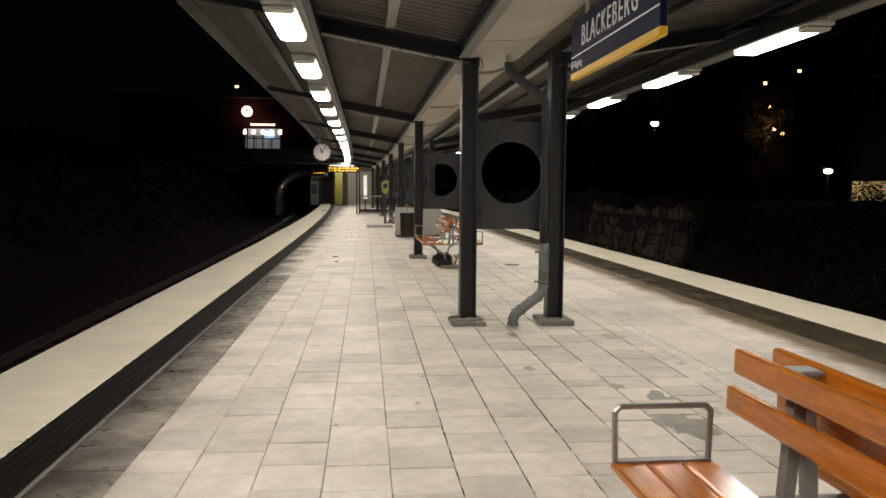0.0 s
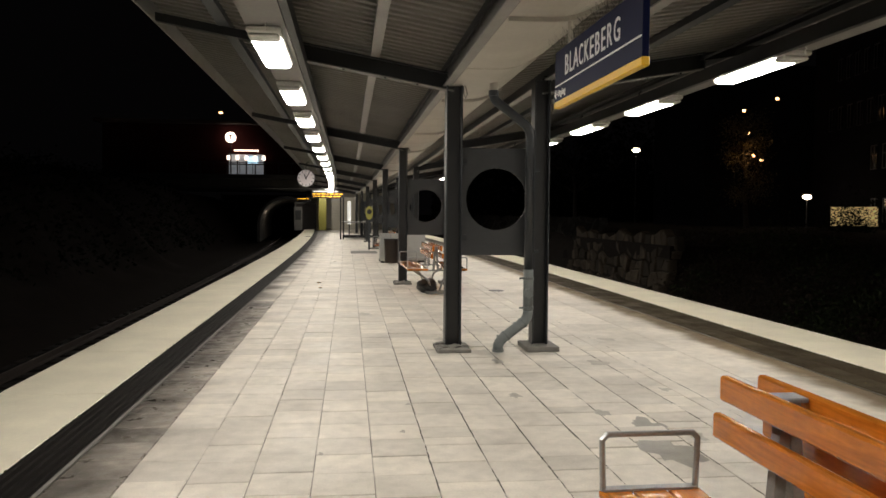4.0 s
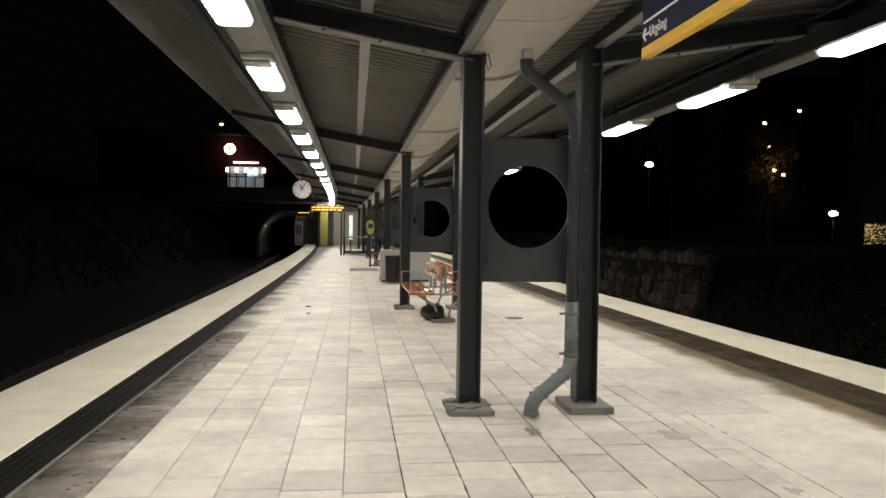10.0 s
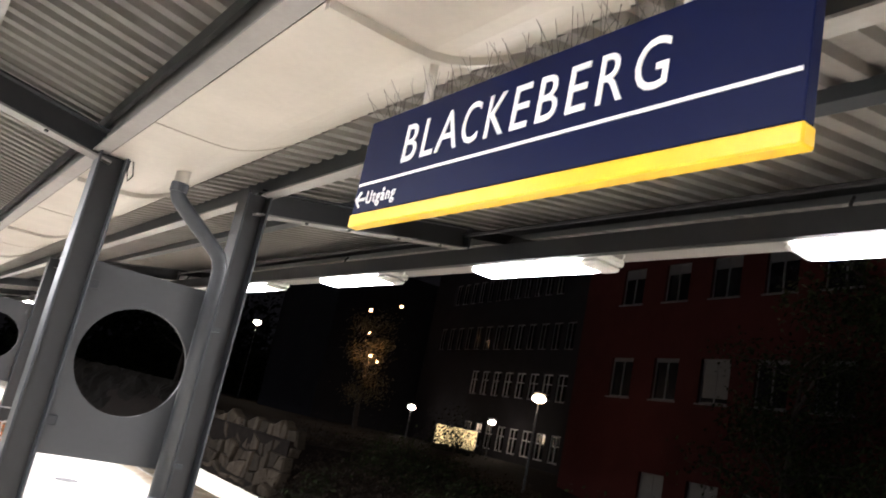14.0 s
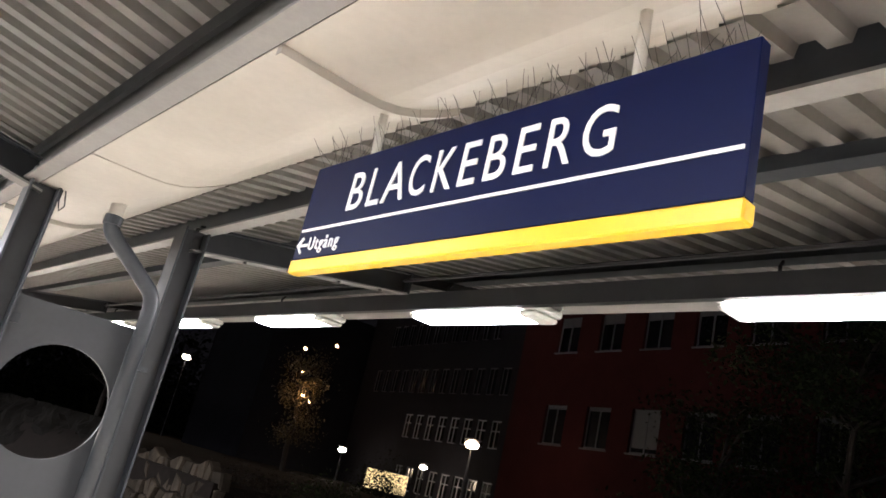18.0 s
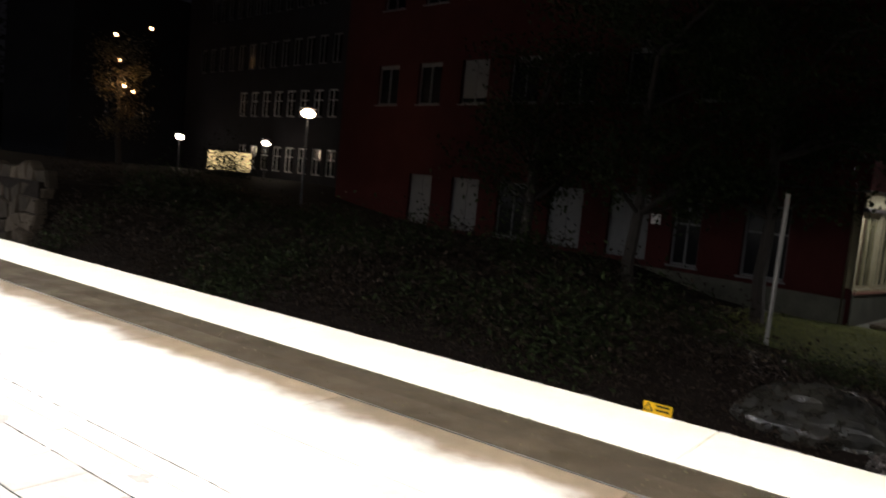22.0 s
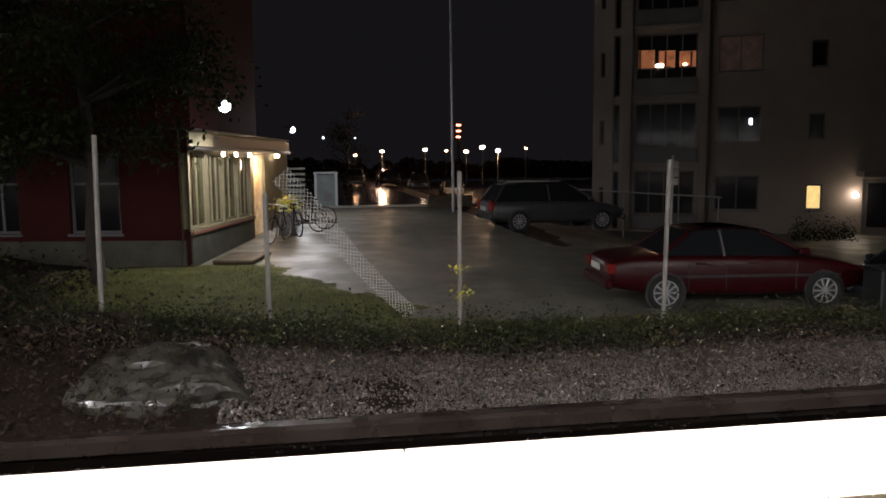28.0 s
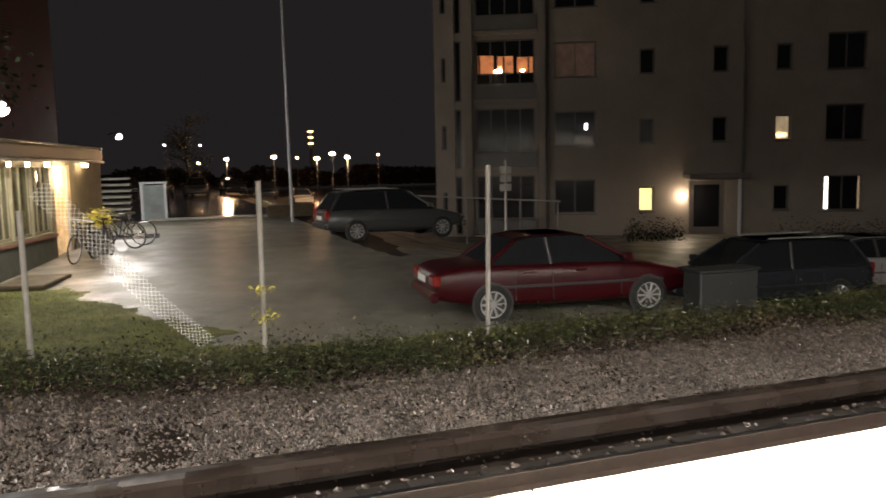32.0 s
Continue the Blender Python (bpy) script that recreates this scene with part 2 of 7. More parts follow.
M = {
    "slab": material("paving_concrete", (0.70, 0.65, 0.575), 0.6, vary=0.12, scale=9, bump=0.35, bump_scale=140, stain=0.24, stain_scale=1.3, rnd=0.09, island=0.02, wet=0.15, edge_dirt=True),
    "joint": material("joint_sand", (0.08, 0.075, 0.062), 0.9, vary=0.3, scale=9),
    "edge": material("edge_concrete", (0.84, 0.785, 0.63), 0.6, vary=0.06, scale=3, bump=0.3, bump_scale=170, stain=0.12, stain_scale=1.1),
    "ribbed": material("tactile_black", (0.010, 0.008, 0.007), 0.6, spec=0.12, vary=0.35, scale=7, bump=0.4, stain=0.4, stain_scale=2.0),
    "asphalt_band": material("dark_band", (0.056, 0.043, 0.027), 0.55, spec=0.12, vary=0.3, scale=7, bump=0.6, bump_scale=120, stain=0.3, wet=0.15),
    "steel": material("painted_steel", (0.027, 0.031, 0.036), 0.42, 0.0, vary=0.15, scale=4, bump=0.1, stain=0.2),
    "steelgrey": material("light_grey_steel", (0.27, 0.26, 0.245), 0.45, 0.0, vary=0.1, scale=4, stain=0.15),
    "galv": material("galvanised_steel", (0.42, 0.43, 0.43), 0.38, 0.85, vary=0.15, scale=8, stain=0.2, stain_scale=3),
    "roof": material("corrugated_sheet", (0.33, 0.31, 0.28), 0.5, 0.0, vary=0.08, scale=3, stain=0.2, stain_scale=0.7),
    "gutter": material("gutter_white", (0.49, 0.46, 0.40), 0.5, vary=0.06, scale=3, stain=0.14, stain_scale=1.0),
    "tubeside": material("lamp_diffuser_side", (1.0, 0.96, 0.86), 0.4, vary=0, glow=7.0),
    "white": material("white_plastic", (0.75, 0.75, 0.72), 0.35, vary=0.04),
    "tube": material("lamp_diffuser", (1.0, 0.96, 0.86), 0.4, vary=0, glow=37.0),
    "navy": material("sign_navy", (0.0018, 0.005, 0.036), 0.5, vary=0.05, scale=2, spec=0.12),
    "yellow": material("sign_yellow", (0.85, 0.49, 0.006), 0.35, vary=0.04),
    "letter": material("sign_white", (0.92, 0.92, 0.92), 0.4, vary=0),
    "wood": wood_material("bench_wood", (0.60, 0.185, 0.018)),
    "black": material("black_steel", (0.012, 0.012, 0.013), 0.45, vary=0.1),
    "pad": material("pad_concrete", (0.22, 0.21, 0.19), 0.7, vary=0.2, scale=8, bump=0.5, stain=0.3, stain_scale=3),
    "ballast": material("ballast", (0.010, 0.0085, 0.008), 0.75, spec=0.15, vary=0.4, scale=30, bump=1.0, bump_scale=35, wet=0.2),
    "rust": material("rail_rust", (0.025, 0.016, 0.012), 0.6, 0.3, vary=0.3),
    "railtop": material("rail_top", (0.5, 0.5, 0.5), 0.25, 1.0, vary=0.1),
    "sleeper": material("sleeper", (0.016, 0.014, 0.013), 0.9, spec=0.1, vary=0.2, bump=0.5),
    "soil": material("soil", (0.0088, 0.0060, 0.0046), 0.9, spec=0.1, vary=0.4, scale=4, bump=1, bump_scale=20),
    "rock": material("granite", (0.026, 0.024, 0.019), 0.42, spec=0.5, vary=0.5, scale=5, bump=0.8, bump_scale=30, stain=0.85, stain_scale=3.2, wet=0.34),
    "asphalt": material("wet_asphalt", (0.10, 0.095, 0.077), 0.54, vary=0.35, scale=3, bump=0.8, bump_scale=70, stain=0.35, stain_scale=0.7, wet=0.14),
    "grass": material("grass", (0.090, 0.096, 0.024), 0.8, spec=0.1, vary=0.35, scale=6, island=0.4),
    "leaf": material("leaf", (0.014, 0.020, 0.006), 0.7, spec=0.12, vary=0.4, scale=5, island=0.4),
    "leaf_wet": material("leaf_wet", (0.026, 0.027, 0.011), 0.32, vary=0.4, scale=5, island=0.45),
    "leaf_litter": material("leaf_litter", (0.022, 0.014, 0.010), 0.35, vary=0.4, scale=6, island=0.5),
    "leaf_yellow": material("leaf_autumn", (0.055, 0.042, 0.014), 0.5, vary=0.4, scale=5, island=0.4),
    "bark": material("bark", (0.022, 0.017, 0.013), 0.85, vary=0.3, bump=1),
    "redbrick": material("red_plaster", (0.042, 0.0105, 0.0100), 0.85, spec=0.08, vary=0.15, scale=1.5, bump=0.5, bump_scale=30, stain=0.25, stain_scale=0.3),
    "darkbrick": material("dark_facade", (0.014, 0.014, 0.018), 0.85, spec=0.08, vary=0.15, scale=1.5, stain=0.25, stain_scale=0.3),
    "plaster": material("beige_plaster", (0.17, 0.145, 0.125), 0.85, spec=0.1, vary=0.08, scale=1.2, bump=0.3, bump_scale=40, stain=0.2, stain_scale=0.25),
    "frame": material("window_frame", (0.27, 0.275, 0.29), 0.45, vary=0.06),
    "darkframe": material("dark_frame", (0.05, 0.04, 0.035), 0.45, vary=0.1),
    "pane": material("dark_pane", (0.007, 0.007, 0.008), 0.15, vary=0.1, scale=0.6, spec=0.2),
    "blind": material("window_blind", (0.078, 0.08, 0.084), 0.6, vary=0.1),
    "warmpane": material("lit_window", (1.0, 0.72, 0.25), 0.4, vary=0.35, scale=3, glow=0.11),
    "orangepane": material("lit_window_orange", (1.0, 0.36, 0.14), 0.4, vary=0.6, scale=3, glow=0.015),
    "coolpane": material("lit_window_cool", (0.9, 0.95, 1.0), 0.4, vary=0.1, glow=0.8),
    "bulb": material("lamp_glass", (1.0, 0.82, 0.58), 0.3, vary=0, glow=9.0),
    "eavebulb": material("eave_lamp_glass", (1.0, 0.78, 0.5), 0.3, vary=0, glow=2.0),
    "bulbwhite": material("lamp_glass_white", (0.9, 0.97, 1.0), 0.3, vary=0, glow=2.5),
    "floodglass": material("flood_lamp_glass", (0.93, 0.97, 1.0), 0.3, vary=0, glow=15.0),
    "bulborange": material("lamp_glass_orange", (1.0, 0.5, 0.2), 0.3, vary=0, glow=6.0),
    "carred": material("car_paint_red", (0.022, 0.0018, 0.0030), 0.34, 0.0, spec=0.14, vary=0.08),
    "carsilver": material("car_paint_grey", (0.034, 0.036, 0.036), 0.3, 0.2, spec=0.3, vary=0.08),
    "cardark": material("car_paint_dark", (0.02, 0.022, 0.028), 0.18, 0.3, vary=0.03),
    "carlight": material("car_paint_light", (0.30, 0.30, 0.30), 0.22, 0.4, vary=0.03),
    "glass": material("car_glass", (0.008, 0.009, 0.010), 0.06, vary=0, spec=0.25),
    "tyre": material("tyre_rubber", (0.005, 0.005, 0.005), 0.9, vary=0.1),
    "rim": material("alloy_rim", (0.27, 0.27, 0.27), 0.3, 0.4, vary=0.05),
    "tail": material("tail_lamp", (0.12, 0.01, 0.008), 0.15, vary=0),
    "plate": material("plate_white", (0.4, 0.4, 0.39), 0.4, vary=0),
    "yellowpaint": material("yellow_paint", (0.36, 0.33, 0.07), 0.5, vary=0.05),
    "amber": material("display_amber", (1.0, 0.5, 0.03), 0.4, vary=0, glow=1.8),
    "clockface": material("clock_face", (0.8, 0.72, 0.72), 0.35, vary=0.02, glow=0.12),
    "tee": material("lit_sign_white", (1.0, 0.8, 0.65), 0.4, vary=0, glow=3.0),
    "concrete": material("raw_concrete", (0.20, 0.19, 0.17), 0.75, vary=0.15, scale=2, bump=0.4, bump_scale=40, stain=0.3, stain_scale=0.4),
    "wetpave2": material("brown_wet_concrete", (0.064, 0.049, 0.031), 0.5, spec=0.15, vary=0.25, scale=4, bump=0.3, bump_scale=120, stain=0.45, stain_scale=1.4, wet=0.15),
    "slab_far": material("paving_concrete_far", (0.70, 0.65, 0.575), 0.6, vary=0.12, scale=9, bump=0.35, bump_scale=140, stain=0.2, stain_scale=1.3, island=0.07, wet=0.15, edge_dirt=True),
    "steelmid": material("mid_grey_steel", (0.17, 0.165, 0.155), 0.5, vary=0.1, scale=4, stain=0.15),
    "steelpanel": material("panel_steel", (0.040, 0.043, 0.046), 0.5, vary=0.1, scale=3, stain=0.2, stain_scale=1.2),
    "pipegrey": material("pipe_grey", (0.17, 0.19, 0.19), 0.4, 0.0, vary=0.15, scale=8, stain=0.25, stain_scale=3),
    "castgrey": material("cast_iron_grey", (0.30, 0.30, 0.29), 0.45, 0.4, vary=0.15, scale=9, stain=0.2, stain_scale=4),
    "cabgrey": material("cabinet_grey", (0.42, 0.42, 0.40), 0.45, vary=0.08, scale=3, stain=0.15),
    "cabdark": material("cabinet_dark", (0.013, 0.014, 0.014), 0.5, vary=0.1, scale=3, stain=0.2),
    "binbrown": material("bin_brown", (0.022, 0.014, 0.010), 0.35, 0.3, vary=0.2, scale=4),
    "hallwhite": material("hall_tiles", (0.62, 0.58, 0.48), 0.5, vary=0.06, scale=3, stain=0.1),
    "halllit": material("lit_hall_pane", (0.75, 0.8, 0.85), 0.4, vary=0.3, scale=2, glow=0.12),
    "screenblue": material("bright_screen", (0.55, 0.85, 1.0), 0.4, vary=0, glow=1.2),
    "gravel": material("gravel", (0.046, 0.037, 0.032), 0.4, vary=0.3, scale=8, stain=0.4, stain_scale=1.0, island=0.7),
    "rock_pale": material("pale_granite", (0.046, 0.036, 0.026), 0.8, spec=0.1, vary=0.35, scale=4, bump=1, bump_scale=20, stain=0.4, stain_scale=1.2, rnd=0.35),
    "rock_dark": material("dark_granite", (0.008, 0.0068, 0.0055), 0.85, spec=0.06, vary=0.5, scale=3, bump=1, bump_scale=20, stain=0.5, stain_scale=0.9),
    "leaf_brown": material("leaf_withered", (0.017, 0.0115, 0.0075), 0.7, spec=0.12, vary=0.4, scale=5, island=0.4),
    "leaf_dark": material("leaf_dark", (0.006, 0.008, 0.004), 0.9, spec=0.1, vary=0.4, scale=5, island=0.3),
    "leaf_lime": material("leaf_lime", (0.35, 0.32, 0.04), 0.5, vary=0.3, scale=5, island=0.3),
    "galvdull": material("dull_post", (0.20, 0.19, 0.175), 0.55, 0.2, vary=0.2, scale=6, stain=0.2),
    "redbrown": material("red_brown_paint", (0.14, 0.06, 0.04), 0.6, vary=0.15, stain=0.2),
    "kioskpane": material("kiosk_glass", (0.05, 0.045, 0.022), 0.12, vary=0.7, scale=2.4, glow=0.012),
    "kioskwarm": material("kiosk_door_glass", (0.6, 0.42, 0.22), 0.2, vary=0.5, scale=3, glow=0.045),
    "boothglass": material("booth_glass", (0.12, 0.14, 0.14), 0.1, vary=0.2, scale=2),
    "parapet": material("balcony_front", (0.060, 0.058, 0.057), 0.5, vary=0.1, scale=2),
    "kerbdark": material("mossy_kerb", (0.055, 0.055, 0.04), 0.7, vary=0.35, scale=3, bump=0.5, bump_scale=40, stain=0.5, stain_scale=0.6),
    "curtain": material("curtained_window", (0.13, 0.075, 0.055), 0.5, vary=0.6, scale=2.5, glow=0.006),
    "warmbright": material("bright_warm_window", (1.0, 0.72, 0.3), 0.4, vary=0.3, scale=3, glow=0.3),
    "bulbwarm": material("lamp_glass_warm", (1.0, 0.7, 0.4), 0.3, vary=0, glow=7.0),
    "bulbwhite2": material("lamp_glass_cool", (0.9, 0.97, 1.0), 0.3, vary=0, glow=9.0),
    "bulbred": material("lamp_glass_red", (1.0, 0.25, 0.1), 0.3, vary=0, glow=1.5),
    "moss": material("moss", (0.12, 0.12, 0.05), 0.9, vary=0.4, scale=9, island=0.4),
    "turf": material("turf", (0.070, 0.072, 0.024), 0.9, spec=0.15, vary=0.4, scale=5, bump=1, bump_scale=30, stain=0.75, stain_scale=1.5),
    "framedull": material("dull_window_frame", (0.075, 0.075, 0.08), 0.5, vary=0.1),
    # painted steel darkened for shade on webs and beams; also colours the bird spikes
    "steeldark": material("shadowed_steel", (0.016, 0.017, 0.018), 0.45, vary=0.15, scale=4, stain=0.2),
    "water": material("puddle", (0.10, 0.095, 0.085), 0.03, vary=0.1, spec=0.6),
    "cream": material("cream_wall", (0.16, 0.14, 0.082), 0.7, vary=0.1, scale=3, stain=0.3, stain_scale=1.5),
    "dimwarm": material("dim_warm_window", (0.9, 0.7, 0.45), 0.4, vary=0.5, scale=2.5, glow=0.016),
    "grime": material("joint_moss", (0.030, 0.032, 0.018), 0.9, vary=0.4, scale=20, island=0.5),
    "tunnel": material("tunnel_lining", (0.035, 0.032, 0.030), 0.6, vary=0.2, scale=2, bump=0.5, bump_scale=30, stain=0.4, stain_scale=0.6),
    "headglass": material("headlamp_glass", (0.10, 0.10, 0.11), 0.25, vary=0.1),
    "wetroad": material("wet_road", (0.03, 0.028, 0.028), 0.14, vary=0.3, scale=3, bump=0.4, bump_scale=50, stain=0.3, stain_scale=0.4, wet=0.08),
    "stripglow": material("curtain_light", (0.92, 0.95, 0.85), 0.4, vary=0.3, scale=4, glow=0.22),
    "boardglow": material("lit_board", (0.95, 0.95, 0.9), 0.4, vary=0.2, scale=6, glow=0.4),
    # pale matt colour stands in for lamplight glinting on the fence wire
    "glint": material("wire_zinc", (0.55, 0.55, 0.52), 0.4, 0.0, vary=0.1),
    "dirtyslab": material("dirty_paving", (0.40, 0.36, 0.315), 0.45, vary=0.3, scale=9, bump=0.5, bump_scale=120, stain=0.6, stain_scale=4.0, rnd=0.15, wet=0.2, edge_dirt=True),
    "stainlight": material("faint_paving_stain", (0.42, 0.39, 0.335), 0.5, vary=0.15, scale=9, bump=0.3, bump_scale=140, stain=0.2, stain_scale=4),
    "railcover": material("rail_cover", (0.017, 0.0125, 0.0105), 0.26, vary=0.2, scale=5, bump=0.15, bump_scale=25, stain=0.25, stain_scale=1.2, wet=0.22),
    "wetrib": material("wet_rubber", (0.06, 0.054, 0.046), 0.10, vary=0.2, scale=9, bump=0.3, bump_scale=40, spec=0.7),
    "stain": material("wet_paving_patch", (0.25, 0.23, 0.19), 0.3, vary=0.2, scale=6, bump=0.2, bump_scale=140, stain=0.3, stain_scale=4),
}


# ---- building blocks ----
def part(name, bm, mat, parent=None, label="", smooth=False):
    me = bpy.data.meshes.new(name)
    bm.normal_update()
    bm.to_mesh(me)
    bm.free()
    me.materials.append(M[mat])
    if smooth:
        for f in me.polygons:
            f.use_smooth = True
    ob = new(name, me)
    if parent is not None:
        ob.parent = parent
    if label:
        ob["label"] = label
    return ob


def thing(name, at=(0, 0, 0), rz=0.0, label="", category="", group="", kind=""):
    e = new(name)
    e.empty_display_size = 0.1
    e.matrix_basis = pose(*at, 0, 0, rz)
    return tagged(e, label, category, group, kind)


def box(bm, x0, y0, z0, x1, y1, z1, bevel=0.0, m=None):
    g = bmesh.ops.create_cube(bm, size=1, matrix=Matrix.Translation(((x0 + x1) / 2, (y0 + y1) / 2, (z0 + z1) / 2)) @ Matrix.Diagonal((x1 - x0, y1 - y0, z1 - z0, 1)))
    vs = g["verts"]
    if bevel:
        es = list({e for v in vs for e in v.link_edges})
        r = bmesh.ops.bevel(bm, geom=es, offset=bevel, segments=1, affect="EDGES", profile=0.5)
        vs = list({v for f in r["faces"] for v in f.verts} | {v for v in vs if v.is_valid})
    if m is not None:
        bmesh.ops.transform(bm, matrix=m, verts=vs)
    return bm


def boxbm(*a, **k):
    return box(bmesh.new(), *a, **k)


def rod(bm, a, b, r, r2=None, seg=10, caps=True):
    a, b = Vector(a), Vector(b)
    d = b - a
    m = Matrix.Translation((a + b) / 2) @ d.to_track_quat("Z", "Y").to_matrix().to_4x4()
    bmesh.ops.create_cone(bm, cap_ends=caps, segments=seg, radius1=r, radius2=r if r2 is None else r2, depth=d.length, matrix=m)
    return bm


def pipe(bm, pts, r, seg=10):
    """A tube along a bent line, with round joints."""
    rings = []
    pts = [Vector(p) for p in pts]
    up = None
    for i, p in enumerate(pts):
        d = ((pts[min(i + 1, len(pts) - 1)] - p).normalized() + (p - pts[max(i - 1, 0)]).normalized()).normalized()
        if up is None:
            up = d.orthogonal().normalized()
        side = d.cross(up).normalized()
        up = side.cross(d).normalized()
        rings.append([bm.verts.new(p + r * (math.cos(a) * up + math.sin(a) * side)) for a in [2 * math.pi * k / seg for k in range(seg)]])
    for a, b in zip(rings, rings[1:]):
        for k in range(seg):
            bm.faces.new((a[k], a[(k + 1) % seg], b[(k + 1) % seg], b[k]))
    bm.faces.new(rings[0][::-1]), bm.faces.new(rings[-1])
    return bm


def disc(bm, centre, r, depth, axis="y", seg=32):
    rot = {"y": pose(0, 0, 0, 90), "x": pose(0, 0, 0, 0, 90), "z": pose(0, 0, 0)}[axis]
    bmesh.ops.create_cone(bm, cap_ends=True, segments=seg, radius1=r, radius2=r, depth=depth, matrix=Matrix.Translation(centre) @ rot)
    return bm


def profile(bm, section, y0, y1, step=4.0, closed=True):
    """A section (x, z) drawn along the platform, following its bend."""
    n = max(1, round((y1 - y0) / step))
    rings = []
    for i in range(n + 1):
        y = y0 + (y1 - y0) * i / n
        rings.append([bm.verts.new((x + bend(y), y, z)) for x, z in section])
    k = len(section)
    for a, b in zip(rings, rings[1:]):
        for j in range(k if closed else k - 1):
            bm.faces.new((a[j], b[j], b[(j + 1) % k], a[(j + 1) % k]))
    if closed:
        bm.faces.new(rings[0]), bm.faces.new(rings[-1][::-1])
    return bm


def rect(x0, z0, x1, z1):
    return [(x0, z0), (x1, z0), (x1, z1), (x0, z1)]


def bend(y):
    """The platform runs straight, then curves gently to the left."""
    return -max(0.0, y - 20.0) ** 2 / 2200.0


def sheet(bm, x0, y0, x1, y1, z, nx=1, ny=1, height=None):
    vs = [[bm.verts.new((x0 + (x1 - x0) * i / nx, y0 + (y1 - y0) * j / ny, z)) for i in range(nx + 1)] for j in range(ny + 1)]
    for row in vs:
        for v in row:
            if height:
                v.co.z = height(v.co.x, v.co.y)
    for j in range(ny):
        for i in range(nx):
            bm.faces.new((vs[j][i], vs[j][i + 1], vs[j + 1][i + 1], vs[j + 1][i]))
    return bm


# ---- ground and platform ----
MID = 1.612
XL, XLI, XRI, XR = -2.90, -2.01, 5.14, 6.03
LINE = 4.47
TILE = 0.3495
TXJ = -1.6275
TX0 = -1.66
Y0, Y1 = -9.0, 112.0
BED = -1.15
YARD = -0.96


def smoothstep(a, b, v):
    t = min(1, max(0, (v - a) / (b - a)))
    return t * t * (3 - 2 * t)


def yard_height(x, y):
    s = smoothstep(-8, -3, y)
    drop = 0.68 * smoothstep(-5.8, -9.5, y) * smoothstep(13.2, 14.6, x) * (1 - smoothstep(19, 25, x))
    return YARD + s * 0.036 * min(14, max(0, x - 13.8)) - (1 - s) * 0.5 * smoothstep(17, 27, x) - drop


def bank_height(x, y):
    """The strip between track and fence, rising away from the open yard."""
    return YARD + 0.58 * smoothstep(1.2, 7.0, y)


def ground_height(x, y):
    xc = x - bend(y)
    if -7.4 <= xc <= 9.0:
        return BED - 0.12
    if xc > 9.0:
        b = bank_height(x, y)
        low = BED - 0.12
        h = low + (b - low) * smoothstep(9.0, 11.4, x)
        h += (yard_height(x, y) - b) * smoothstep(12.4, 13.6, x) * (1 - smoothstep(6.5 + 2 * smoothstep(13.5, 16, x), 9 + 3 * smoothstep(13.5, 16, x), y))
        h += 0.25 * smoothstep(10, 15, x) * smoothstep(7.5, 12, y) + 1.0 * smoothstep(18, 30, y) * smoothstep(9.3, 11, x)
        return h + 0.05 * noise.noise((x * 0.9, y * 0.9, 3)) * smoothstep(9, 10, x) * (1 - smoothstep(13, 15, x))
    return BED + 4.5 * smoothstep(-7.4, -13.5, xc) + 0.8 * noise.noise((x * 0.35, y * 0.35, 0)) * smoothstep(-7.6, -9, xc)


xs = sorted([-420, -120, -40, -22, -17] + [-14 + 0.5 * i for i in range(15)] + [8.8 + 0.3 * i for i in range(24)] + [16.5, 18, 20, 22, 24, 26, 28, 31, 36, 50, 90, 200, 420])
ys = sorted([-420, -150, -60, -42] + [-30 + 1.0 * i for i in range(70)] + [44, 50, 60, 70, 85, 100, 130, 200, 420])
bm = bmesh.new()
grid = [[bm.verts.new((x, y, ground_height(x, y))) for x in xs] for y in ys]
for a, b in zip(grid, grid[1:]):
    for i in range(len(xs) - 1):
        bm.faces.new((a[i], a[i + 1], b[i + 1], b[i]))
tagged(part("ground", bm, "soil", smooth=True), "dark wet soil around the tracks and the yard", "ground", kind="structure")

platform = tagged(part("platform_slab", profile(bmesh.new(), rect(XL + 0.06, -1.25, XR - 0.06, -0.05), Y0, Y1), "concrete"), "raised concrete station platform", "platform", kind="structure")
tagged(part("floor_bed", profile(bmesh.new(), rect(TX0, -0.05, LINE - 0.004, -0.009), Y0, Y1), "joint"), "dark sandy bed between the paving slabs", "floor", kind="structure")
sec = [(XLI + 0.002, -0.05)]
for i in range(5):
    x = XLI + 0.006 + i * 0.060
    sec += [(x, -0.010), (x + 0.006, 0.002), (x + 0.028, 0.002), (x + 0.034, -0.010)]
sec += [(TX0 - 0.034, -0.010), (TX0 - 0.034, -0.05)]
tagged(part("strip_rim", profile(bmesh.new(), rect(TX0 - 0.032, -0.05, TX0 - 0.003, 0.001), Y0, Y1), "concrete"), "narrow pale concrete rim beside the guidance strip", "platform strip", kind="structure")
tagged(part("tactile_strip", profile(bmesh.new(), sec, Y0, Y1), "ribbed"), "black ribbed guidance strip along the platform edge", "guidance strip", kind="structure")
tagged(part("dark_strip", profile(bmesh.new(), rect(XRI - 0.32, -0.05, XRI - 0.003, -0.006), Y0, Y1), "asphalt_band"), "dark mossy strip along the platform edge", "platform strip", kind="structure")
